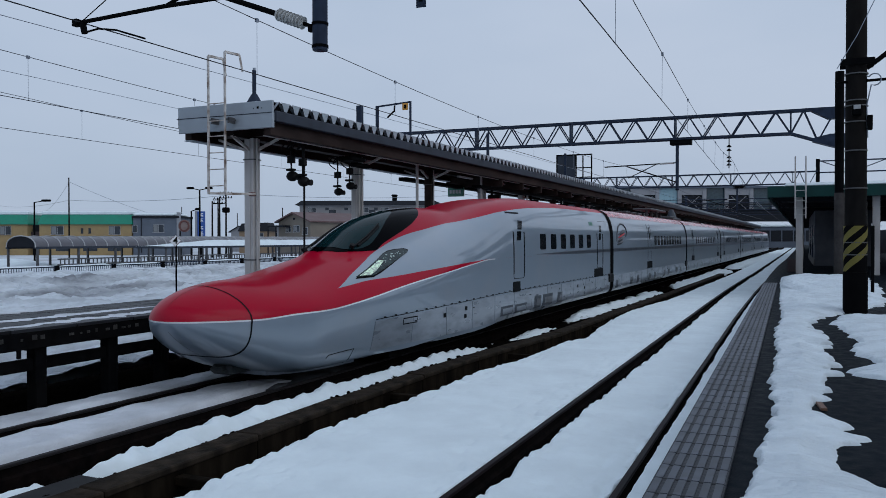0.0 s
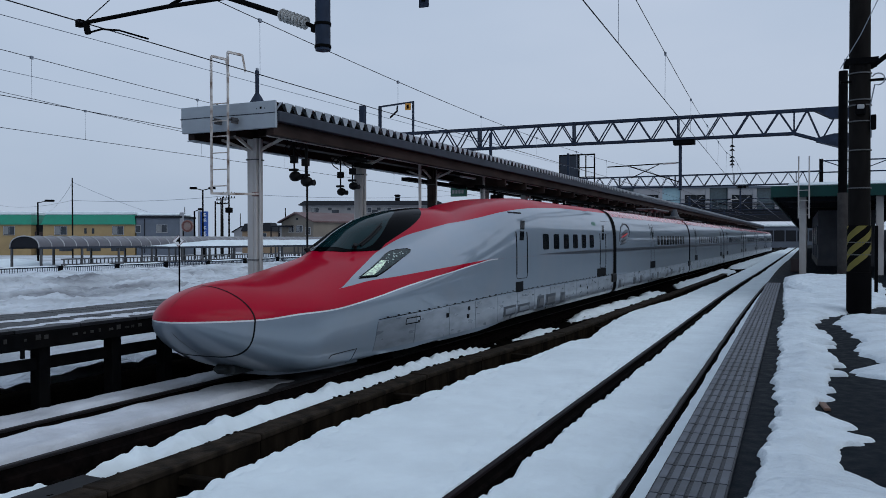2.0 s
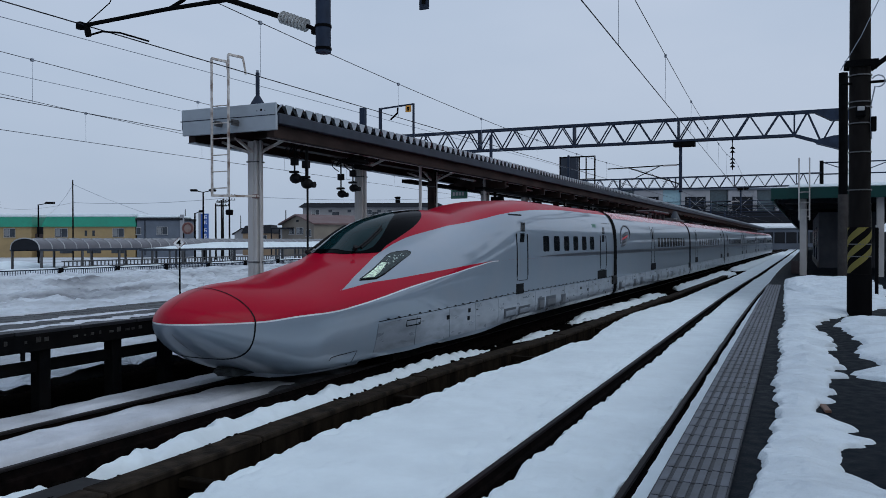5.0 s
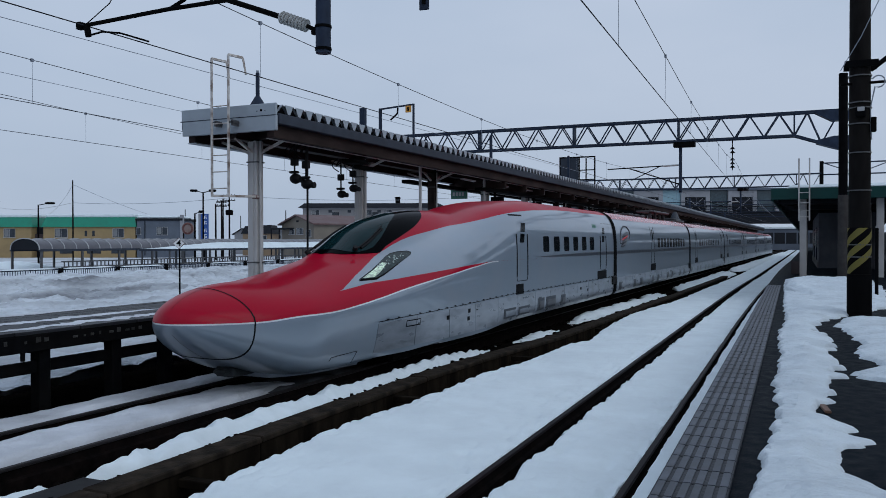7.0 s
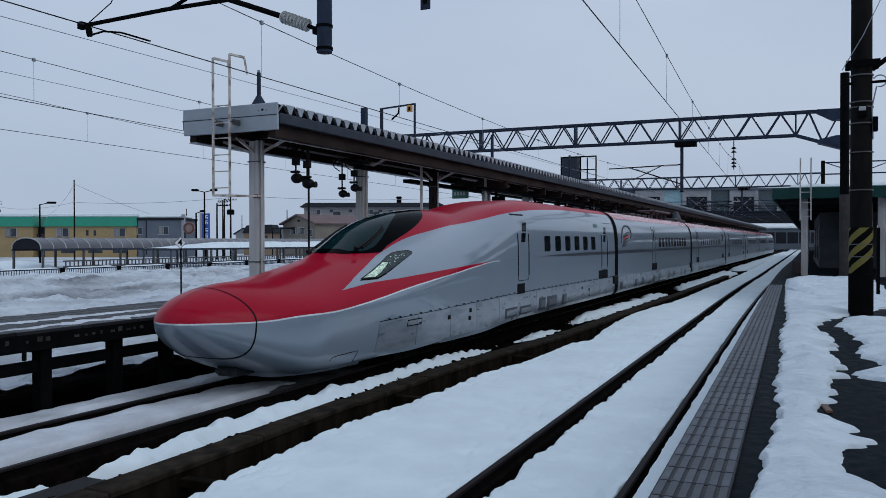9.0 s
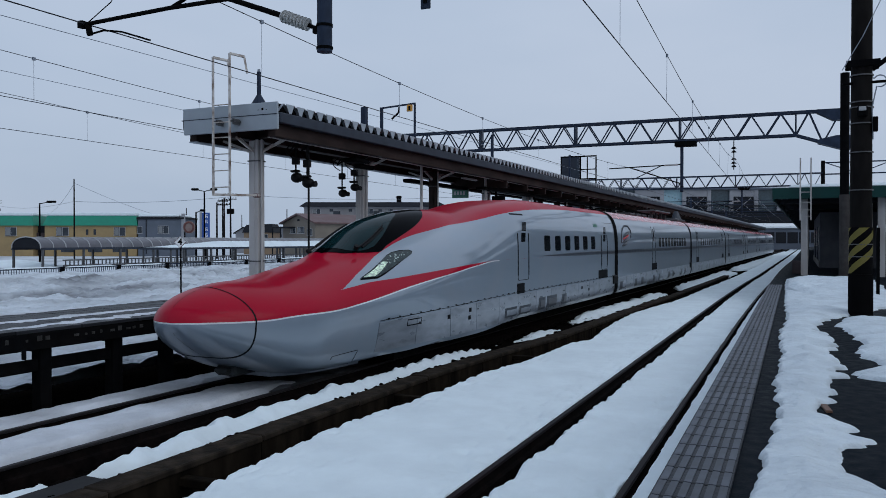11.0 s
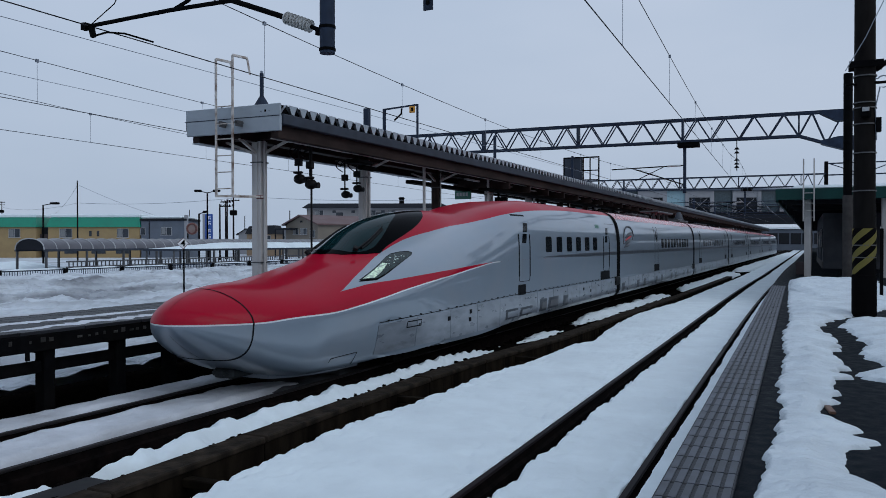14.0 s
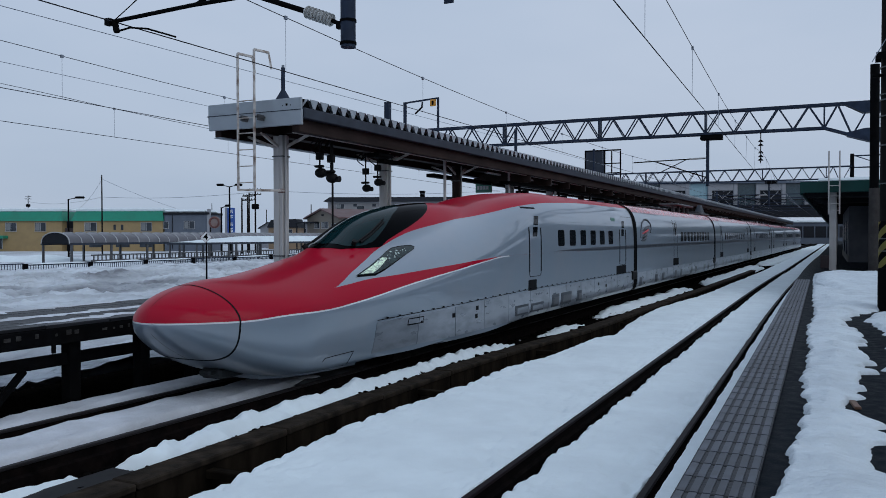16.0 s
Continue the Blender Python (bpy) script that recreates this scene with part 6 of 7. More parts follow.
g = thing("hanging_plate", "small perforated steel plate hanging from the gantry", "bracket", pose(-3.62, OHL_Y, 0))
part("plate", boxes((-0.055, 0.055, -0.01, 0.01, 4.84, 7.7), bevel=0.004), M_BLUESTEEL, g)
part("bolt", boxes((-0.02, 0.02, -0.02, 0.02, 4.9, 4.94)), M_DARKSTEEL, g)


g = thing("hanging_insulator", "string of dark disc insulators hanging from the gantry", "insulator", pose(-3.18, 45.0, 0))
for z in (7.2, 7.0, 6.62, 6.42, 6.24):
    part("disc", rod(bmesh.new(), (0, 0, z), (0, 0, z + 0.10), 0.14, 0.05, seg=12), M_DARKSTEEL, g)
part("stem", rod(bmesh.new(), (0, 0, 6.1), (0, 0, 7.75), 0.025), M_DARKSTEEL, g)


def far_bracket(y, x, z):
    g = thing("cantilever_bracket", "thin dark cantilever bracket on the far drop post", "bracket", pose(0, y, 0))
    bm = bmesh.new()
    tube(bm, [(x, 0, z + 1.15), (x - 3.9, 0, z + 1.05)], 0.035)
    tube(bm, [(x, 0, z + 0.1), (x - 2.8, 0, z + 1.08)], 0.035)
    tube(bm, [(x - 2.6, 0, z + 0.4), (x - 1.1, 0, z + 1.1)], 0.025)
    part("tube", bm, M_DARKSTEEL, g)
    bm = bmesh.new()
    tube(bm, [(x - 0.2, 0, z + 1.145), (x - 0.9, 0, z + 1.125)], 0.055)
    part("insulator", bm, M_PORCELAIN, g)


far_bracket(45.0, -5.8, 5.33)
far_bracket(86.0, -5.3, 5.2)


def wire(name, fx, fz, y0, y1, r, material, label, steps=40):
    line = [(fx(y0 + (y1 - y0) * i / steps), y0 + (y1 - y0) * i / steps, fz(y0 + (y1 - y0) * i / steps)) for i in range(steps + 1)]
    prof = [(r * math.cos(math.pi * k / 3), r * math.sin(math.pi * k / 3)) for k in range(6)]
    tagged(part(name, sweep(name, line, prof), material), label, "wire", group="overhead wires")


def sag(z_at, z_mid, span=38.6, start=OHL_Y):
    return lambda y: z_mid + (z_at - z_mid) * (2 * ((y - start) / span % 1.0) - 1) ** 2


def catenary(fx, z_contact, fm, fz, label, first, step=5.0, material=None):
    """A contact wire, the messenger above it and the droppers between."""
    wire("contact_wire", fx, lambda y: z_contact, -10, 200, 0.008, material or M_WIRE, "dark contact wire over " + label)
    wire("messenger_wire", fm, fz, -10, 200, 0.007, material or M_WIRE, "dark messenger wire over " + label, 120)
    bm = bmesh.new()
    y = first
    while y < 110:
        rod(bm, (fx(y), y, z_contact), (fm(y), y, fz(y)), 0.004, seg=5)
        box(bm, fm(y) - 0.02, fm(y) + 0.02, y - 0.03, y + 0.03, fz(y) - 0.035, fz(y) + 0.025)
        y += step
    tagged(part("droppers", bm, M_WIRE_PALE), "thin wire droppers between messenger and contact wire", "wire", kind="stuff")


catenary(lambda y: tc_x(y) + 0.02, 5.19, lambda y: tc_x(y) + 0.02, sag(6.27, 5.80), "the train's track", 1.43)
catenary(lambda y: -2.26 - 0.021 * (min(y, 45) - 10) + bend(max(0, y - 15)), 5.10, lambda y: -2.3 - 0.02 * (y - 12),
         line_of((-10, 6.7), (12.7, 6.1), (24, 5.88), (34, 5.97), (45, 6.4), (65, 6.0), (86, 6.5), (200, 6.4)), "the near track", 1.3)
catenary(lambda y: -13.45 - 0.0314 * y, 5.13, lambda y: -13.45 - 0.0314 * y, line_of((-10, 6.2), (10.7, 5.99), (15.4, 5.94), (60, 5.95), (200, 5.9)), "the track beyond the island", 1.46, material=M_WIRE_GREY)
catenary(lambda y: -17.24 - 0.0242 * y, 5.10, lambda y: -17.24 - 0.0242 * y, line_of((-10, 6.4), (13.7, 5.96), (16.3, 5.87), (21, 5.77), (26, 5.65), (34, 5.6), (60, 5.95), (200, 5.8)), "a siding past the island", 1.9, step=4.8, material=M_WIRE_GREY)
wire("line_wire", lambda y: -13.9 + 0.04 * y, lambda y: 6.55, 2, 200, 0.007, M_WIRE_PALE, "pale feeder wire over the island platform")
wire("line_wire", lambda y: -17.56 - 0.02 * y, lambda y: 6.55, 2, 200, 0.007, M_WIRE_PALE, "pale feeder wire beyond the island platform")


# ---- the town beyond the tracks; placed on axes turned with the camera's view ----
VIEW_TURN = 23.73


def street(r, d, z=0.0):
    """A pose fitted to the camera's view: metres across it and metres deep."""
    a = radians(VIEW_TURN)
    return pose(r * math.cos(a) - d * math.sin(a), r * math.sin(a) + d * math.cos(a), z, 0, 0, VIEW_TURN)


def snow_bank():
    """Ploughed snow rising behind the island platform, then a flat white yard."""
    verts, faces = [], []
    xs = [-13.0 - 0.2 * i for i in range(42)] + [-21.4 - 0.17 * i for i in range(75)] + [-34.3 - 0.45 * i for i in range(27)] + [-46.5 - 3.0 * i for i in range(8)]
    ys = [5 + 0.2 * i for i in range(50)] + [15 + 0.2 * i for i in range(175)] + [50 + 0.6 * i for i in range(34)] + [70.5 + 4 * i for i in range(17)]
    for y in ys:
        for x in xs:
            d = -13.0 - x
            z = ease(d, [(0, -0.25), (3, 0.05), (7, 0.12), (11, 0.2), (13.5, 0.34), (16.5, 0.72), (19.5, 0.80), (22, 0.66), (26, 0.46), (40, 0.30), (60, 0.2)])
            k = max(0, 1 - abs(d - 15) / 9)
            z += 0.10 * wob(x, y, 0.35, 3) + (0.06 + 0.22 * k) * wob(x, y * 0.5, 0.8, 5) + (0.04 + 0.18 * k) * wob(x, y * 0.8, 1.9, 8) + (0.01 + 0.16 * k) * (0.5 - abs(wob(x, y * 0.7, 3.2, 9)) * 2.2) + (0.006 + 0.07 * k) * wob(x, y, 6.5, 4)
            f = max(0, 1 - d / 8)
            z += f * (0.16 * wob(x, y, 1.1, 21) + 0.10 * (0.4 - abs(wob(x, y, 2.4, 22)) * 2) + 0.05 * wob(x, y, 5.5, 23))
            verts.append((x, y, z))
    n = len(xs)
    faces = [(j * n + i, (j + 1) * n + i, (j + 1) * n + i + 1, j * n + i + 1) for j in range(len(ys) - 1) for i in range(n - 1)]
    tagged(part("snow_bank", mesh_of("snow_bank", verts, faces), M_BANK, smooth=80), "ploughed bank of grey-streaked snow behind the platform", "snow", kind="structure")


M_BANK = mat("ploughed_snow", (0.555, 0.60, 0.65), 0.9, vary=0.14, scale=2.4, bump=0.26, bump_scale=3.6, dirt=(0.13, 0.135, 0.15), dirt_scale=0.6, dirt_amount=0.85, dirt_from=0.47, stretch=(1, 0.35, 2.6), spec=0.1)
snow_bank()


def kilometre_post():
    p = thing("marker_sign", "white diamond marker sign with a black four on a thin post", "sign", pose(-20.9, 23.6, 0.1))
    part("post", rod(bmesh.new(), (0, 0, 0), (0, 0, 2.2), 0.03), M_DARKSTEEL, p)
    d = bmesh.new()
    box(d, -0.155, 0.155, -0.01, 0.01, -0.155, 0.155, 0.004)
    part("plate", d, M_WHITE, p, at=pose(0, -0.04, 2.25, 0, 0, 38) @ pose(0, 0, 0, 0, 45, 0))
    e = bmesh.new()
    for a, b in (((-0.155, -0.155), (0.155, -0.155)), ((0.155, -0.155), (0.155, 0.155)), ((0.155, 0.155), (-0.155, 0.155)), ((-0.155, 0.155), (-0.155, -0.155))):
        bar(e, (a[0] * 0.93, -0.013, a[1] * 0.93), (b[0] * 0.93, -0.013, b[1] * 0.93), 0.018, 0.006)
    part("border", e, M_RUSTRING, p, "dark red border", at=pose(0, -0.04, 2.25, 0, 0, 38) @ pose(0, 0, 0, 0, 45, 0))
    f = bpy.data.curves.new("numeral", "FONT")
    f.body, f.size, f.extrude, f.align_x, f.align_y = "4", 0.33, 0.004, "CENTER", "CENTER"
    f.offset = 0.007
    t = new("numeral", f)
    t.parent = p
    t.matrix_basis = pose(0, -0.04, 2.25, 0, 0, 38) @ pose(0, -0.018, 0, 90)
    f.materials.append(M_BLACKPAINT)


kilometre_post()


def snow_cap(x, y0, y1, z):
    """A rounded roll of snow along a rail."""
    verts, faces, n = [], [], 16
    for j in range(n + 1):
        y = y0 + (y1 - y0) * j / n
        t = min(1, j / 2, (n - j) / 2)
        for u, v in ((-0.13, 0.0), (-0.12, 0.03), (-0.06, 0.06), (0.06, 0.06), (0.12, 0.03), (0.13, 0.0)):
            verts.append((x + u * (0.4 + 0.6 * t), y, z + v * t * (1 + 0.5 * wob(u, y, 0.9, 4))))
    for j in range(n):
        faces += [(6 * j + i, 6 * j + (i + 1) % 6, 6 * j + 6 + (i + 1) % 6, 6 * j + 6 + i) for i in range(6)]
    return verts, faces


def fence():
    p = thing("fence", "low dark steel fence half buried in snow", "fence")
    y = 20.0
    while y < 86:
        x = -36.5
        w = 0.15 * wob(1, y, 0.2, 4)
        base = 0.30
        bm = boxes((x - 0.02, x + 0.02, y, y + 3.9, base + 0.62 + w, base + 0.68 + w), (x - 0.02, x + 0.02, y, y + 3.9, base + 0.05 + w, base + 0.09 + w))
        for i in range(26):
            yy = y + 0.15 * i
            box(bm, x - 0.012, x + 0.012, yy, yy + 0.025, base - 0.3 + w, base + 0.64 + w)
        part("panel", bm, M_BLUESTEEL, p)
        part("fence_post", boxes((x - 0.09, x + 0.09, y - 0.11, y + 0.11, 0.0, base + 0.72 + w), bevel=0.01), M_DARKSTEEL, p)
        if wob(3, y, 0.13, 9) > -0.15 and y > 26:
            caps = mesh_of("snow_cap", *snow_cap(x, y + 0.15, y + 3.75, base + 0.68 + w))
            part("snow_cap", caps, M_SNOW, p, "snow lying along the top rail", smooth=60)
        y += 4.0


fence()


def arch_shelter():
    """Bicycle shelter with a vaulted grey roof, running back along the tracks."""
    p = thing("bicycle_shelter", "long bicycle shelter with a grey vaulted roof on dark posts", "shelter", pose(-55.0, 43.6, 0.1))
    w, L, ze, rise = 3.1, 46.0, 1.72, 0.84

    def roof_at(u, y, up=0.0):
        a = math.pi * u
        return (w / 2 - w / 2 * math.cos(a), y, ze + (rise + up) * math.sin(a) ** 0.8)
    for k in range(20):
        y0, y1 = 0.05 + 2.3 * k, 2.25 + 2.3 * k
        verts = [roof_at(i / 12, y) for y in (y0, y1) for i in range(13)] + [roof_at(i / 12, y, -0.05) for y in (y0, y1) for i in range(13)]
        faces = [(i, i + 1, 14 + i, 13 + i) for i in range(12)] + [(26 + i, 39 + i, 40 + i, 27 + i) for i in range(12)]
        part("roof_panel", mesh_of("roof_panel", verts, faces), M_ARCH, p, smooth=50)
        bm = bmesh.new()
        tube(bm, [roof_at(i / 12, y0 - 0.05, 0.03) for i in range(13)], 0.045, seg=6)
        part("rib", bm, M_FRAME, p)
        part("rib", tube(bmesh.new(), [roof_at(i / 12, y0 + 1.1, 0.03) for i in range(13)], 0.035, seg=6), M_FRAME, p)
    # a solid dark sheet stands for the dim inside of the open end
    verts = [roof_at(i / 12, 0.03) for i in range(13)]
    part("gable", mesh_of("gable", verts, [tuple(range(13))]), M_DARKROOF, p)
    for x in (0.0, w):
        part("eave", boxes((x - 0.08, x + 0.08, 0, L, ze - 0.12, ze + 0.06), bevel=0.01), M_GUTTER, p)
        for k in range(13):
            part("post", boxes((x - 0.07, x + 0.07, 0.1 + 3.8 * k, 0.24 + 3.8 * k, -0.2, ze)), M_STRAP, p)
    part("barrier", boxes((w - 0.05, w + 0.05, 2, L, 0.30, 0.42), (w - 0.05, w + 0.05, 2, L, 0.75, 0.85)), M_STRAP, p)
    for k in range(110):
        part("baluster", boxes((w - 0.03, w + 0.03, 2.2 + 0.4 * k, 2.28 + 0.4 * k, 0.0, 0.76)), M_STRAP, p)


arch_shelter()


def shovelled_heap():
    """A long heap of snow cleared to the shelter's end."""
    verts, faces, nx, ny = [], [], 40, 16
    for j in range(ny + 1):
        for i in range(nx + 1):
            u, v = i / nx, j / ny
            t = min(1, (1 - u) / 0.3, u / 0.1) ** 0.6 * max(0.0, 1 - abs(2 * v - 1) ** 2.4)
            x, y = 14 * u, 5 * v
            verts.append((x, y, -0.1 + t * (0.80 + 0.16 * wob(x, y, 0.5, 3) + 0.06 * wob(x, y, 1.6, 4))))
    n = nx + 1
    faces = [(j * n + i, j * n + i + 1, (j + 1) * n + i + 1, (j + 1) * n + i) for j in range(ny) for i in range(nx)]
    tagged(part("snow_heap", mesh_of("snow_heap", verts, faces), M_SNOW, at=street(-43.8, 63.5, 0.1), smooth=70), "smooth heap of snow cleared beside the bicycle shelter", "snow")


shovelled_heap()


def flat_shelter():
    p = thing("flat_shelter", "flat-roofed shelter with a thick cap of snow", "shelter", pose(-46.5, 48.0, 0.1))
    part("roof", boxes((0, 3.0, 0, 59, 1.62, 1.78), bevel=0.02), M_GUTTER, p)
    verts, faces = [], []
    for j in range(60):
        y = 59 * j / 59
        t = min(1, (j + 0.3) / 8, (59.3 - j) / 3)
        for i in range(9):
            u = i / 8
            verts.append((0.02 + 2.96 * u, y, 1.78 + 0.50 * t * (1 - abs(2 * u - 1) ** 4) * (1 + 0.2 * wob(u, y, 0.5, 2))))
    faces = [(j * 9 + i, j * 9 + i + 1, (j + 1) * 9 + i + 1, (j + 1) * 9 + i) for j in range(59) for i in range(8)]
    part("snow_cap", mesh_of("snow_cap", verts, faces), M_SNOW, p, "thick white snow on the roof", smooth=60)
    for k in range(16):
        for x in (0.1, 2.8):
            part("post", boxes((x - 0.05, x + 0.05, 0.2 + 3.7 * k, 0.30 + 3.7 * k, -0.2, 1.65)), M_STRAP, p)


flat_shelter()


def window_unit(p, x, z, w, h, y=-0.04, bars=1):
    part("window", boxes((x, x + w, y, y + 0.05, z, z + h)), M_WINDOW, p)
    bm = boxes((x - 0.055, x, y - 0.05, y + 0.05, z - 0.06, z + h + 0.06), (x + w, x + w + 0.055, y - 0.05, y + 0.05, z - 0.06, z + h + 0.06),
               (x, x + w, y - 0.05, y + 0.05, z + h, z + h + 0.06), (x - 0.12, x + w + 0.12, y - 0.14, y + 0.05, z - 0.10, z - 0.02))
    for i in range(bars):
        xx = x + w * (i + 1) / (bars + 1)
        box(bm, xx - 0.03, xx + 0.03, y - 0.02, y + 0.05, z, z + h)
    part("window_frame", bm, M_FRAME, p)
    if bars:
        part("curtain", boxes((x + 0.06, x + w * 0.42, y - 0.012, y + 0.02, z + 0.08, z + h - 0.06)), M_CURTAIN, p)


def green_building(r0, r1, label):
    """Two-storey ochre block with a steep green skirt roof and snow on top."""
    w = r1 - r0
    p = thing("apartment_block", label, "building", street(r0, 150), group="green-roofed blocks")
    part("wall", boxes((0, w, 0, 9, -0.5, 5.3)), M_YWALL, p, "ochre rendered wall")
    bm = bmesh.new()
    vs = [bm.verts.new(c) for c in ((-0.25, -0.35, 5.2), (w + 0.25, -0.35, 5.2), (w + 0.25, 9.3, 5.2), (-0.25, 9.3, 5.2), (0.25, 0.55, 7.0), (w - 0.25, 0.55, 7.0), (w - 0.25, 8.5, 7.0), (0.25, 8.5, 7.0))]
    for f in ((0, 1, 5, 4), (1, 2, 6, 5), (2, 3, 7, 6), (3, 0, 4, 7), (4, 5, 6, 7), (3, 2, 1, 0)):
        bm.faces.new([vs[i] for i in f])
    part("roof", bm, M_GREEN, p, "bright green sheet-metal skirt roof")
    part("roof_snow", boxes((0.2, w - 0.2, 0.5, 8.4, 7.0, 7.62), bevel=0.14), M_SNOW, p, "snow lying on the roof")
    return p


b1 = green_building(-112, -75.4, "ochre two-storey block with a bright green skirt roof")
for x in (3, 9, 15, 21, 26.0, 31.6):
    window_unit(b1, x, 3.35, 2.0, 1.5)
for x in (24.4,):
    part("sign_bar", boxes((x - 3, x - 0.2, -0.06, 0, 4.75, 5.0)), M_BLACKPAINT, b1)
part("porch_roof", boxes((20.0, 26.5, -2.0, 0, 1.9, 2.5), bevel=0.1), M_GREEN, b1, "green porch roof")
part("glass_door", boxes((23.5, 25.3, -0.08, 0.02, 0.0, 1.9)), M_WINDOW, b1)
part("door_frame", boxes((23.4, 23.52, -0.12, 0, 0, 2.0), (24.35, 24.45, -0.12, 0, 0, 1.9), (25.28, 25.4, -0.12, 0, 0, 2.0)), M_FRAME, b1)
b2 = green_building(-73.2, -56.3, "ochre two-storey block with a green skirt roof and small upper windows")
window_unit(b2, 2.2, 3.35, 2.2, 1.5)
window_unit(b2, 12.8, 3.35, 2.0, 1.5)
for x in (7.6, 9.0):
    part("small_window", boxes((x, x + 0.45, -0.04, 0.02, 3.5, 4.5)), M_WINDOW, b2)
for x in (3, 8, 12.5):
    part("shop_window", boxes((x, x + 2.6, -0.04, 0.02, 0.3, 1.9)), M_WINDOW, b2)
stair = thing("stairwell", "stairwell between the ochre blocks, its shade a solid dark wall", "building", street(-75.4, 152))
# near-black solid wall, put in for the shade of the gap
part("wall", boxes((0, 2.2, 0, 4, -0.5, 5.2)), M_DARKROOF, stair)
part("rail", boxes((0, 2.2, -0.6, -0.5, 3.0, 3.9)), M_BROWNROOF, stair)


def grey_house():
    p = thing("grey_house", "blue-grey sided building with snow along its flat roof", "building", street(-56.0, 150))
    part("wall", boxes((0, 8.2, 0, 8, -0.5, 6.4)), M_GREYWALL, p)
    part("roof_edge", boxes((-0.2, 8.5, -0.3, 8.2, 6.35, 6.75), bevel=0.05), M_DARKROOF, p)
    part("roof_snow", boxes((0.0, 7.6, -0.1, 8, 6.75, 7.25), bevel=0.2), M_SNOW, p)
    part("side_wall", boxes((8.0, 8.6, -0.2, 0.4, -0.5, 7.4), bevel=0.03), M_PALEWALL, p)
    window_unit(p, 3.7, 3.75, 1.9, 1.35)
    part("pipe", rod(bmesh.new(), (1.5, -0.08, 0), (1.5, -0.08, 6.3), 0.08), M_DARKROOF, p)
    window_unit(p, -0.1, 3.8, 0.8, 1.2, bars=0)


grey_house()


def gable_house(r, d, w, depth, eave, ridge, wall, roof, label, windows=(), turn=0):
    """A house with its gable to the camera, before any turn."""
    p = thing("house", label, "house", street(r, d) @ pose(0, 0, 0, 0, 0, turn), group="houses behind the station")
    bm = bmesh.new()
    prof = [(0, -0.5), (w, -0.5), (w, eave), (w / 2, ridge), (0, eave)]
    f = [bm.verts.new((x, 0, z)) for x, z in prof]
    b = [bm.verts.new((x, depth, z)) for x, z in prof]
    bm.faces.new(f)
    bm.faces.new(list(reversed(b)))
    for i in range(5):
        bm.faces.new((f[i], f[(i + 1) % 5], b[(i + 1) % 5], b[i]))
    part("wall", bm, wall, p)
    k = (ridge - eave) / (w / 2)
    for s in (0, 1):
        xa, xb = (-0.5, w / 2) if s == 0 else (w + 0.5, w / 2)
        bm = bmesh.new()
        vs = [bm.verts.new(c) for c in ((xa, -0.5, eave - 0.5 * k), (xb, -0.5, ridge), (xb, depth + 0.5, ridge), (xa, depth + 0.5, eave - 0.5 * k))]
        vt = [bm.verts.new(v.co + Vector((0, 0, 0.22))) for v in vs]
        bm.faces.new(vs)
        bm.faces.new(vt)
        for i in range(4):
            bm.faces.new((vs[i], vs[(i + 1) % 4], vt[(i + 1) % 4], vt[i]))
        part("roof", bm, roof, p)
    for x, z, ww, hh in windows:
        window_unit(p, x, z, ww, hh)
    return p


home = gable_house(-25.4, 130, 8.7, 12, 5.15, 6.45, M_BEIGEWALL, M_TILEROOF, "beige gabled house with a red-brown tiled roof", ((2.2, 3.6, 1.3, 0.75), (4.2, 3.6, 1.7, 0.9), (6.8, 3.2, 1.2, 1.0)), turn=-46)
part("porch_roof", boxes((-1.2, 3.4, -1.5, 0.0, 4.35, 4.6), bevel=0.05), M_DARKROOF, home, "dark lean-to porch roof")
part("porch_post", boxes((-1.1, -0.95, -1.4, -1.25, -0.3, 4.35)), M_DARKROOF, home)
part("porch_post", boxes((1.2, 1.35, -1.4, -1.25, -0.3, 4.35)), M_DARKROOF, home)
part("gable_vent", boxes((4.05, 4.65, -0.05, 0.02, 5.45, 5.75)), M_DARKROOF, home)
gable_house(-48.2, 190, 3.6, 9, 4.3, 5.4, M_PALEWALL, M_DARKROOF, "small pale house with a dark roof", ())
gable_house(-41.8, 200, 4.2, 9, 4.4, 5.7, M_PALEWALL, M_PALEWALL, "grey house with snow-pale low roof", ((1.2, 3.2, 1.2, 0.8),))


def mansard_house():
    p = thing("house", "small tan house under a steep dark mansard roof", "house", street(-41.7, 170), group="houses behind the station")
    part("wall", boxes((0.2, 6.2, 0.3, 8, -0.5, 4.2)), M_TANWALL, p)
    bm = bmesh.new()
    vs = [bm.verts.new(c) for c in ((-0.1, 0, 4.1), (6.5, 0, 4.1), (6.5, 8.4, 4.1), (-0.1, 8.4, 4.1), (0.55, 1.0, 5.75), (5.9, 1.0, 5.95), (5.9, 7.4, 5.95), (0.55, 7.4, 5.75))]
    for f in ((0, 1, 5, 4), (1, 2, 6, 5), (2, 3, 7, 6), (3, 0, 4, 7), (4, 5, 6, 7), (3, 2, 1, 0)):
        bm.faces.new([vs[i] for i in f])
    part("roof", bm, M_DARKROOF, p, "dark mansard roof")
    part("dormer", boxes((2.6, 3.8, -0.1, 1.2, 4.5, 5.5), bevel=0.04), M_BROWNROOF, p)
    window_unit(p, 3.6, 2.6, 1.6, 1.1, y=0.24)


mansard_house()


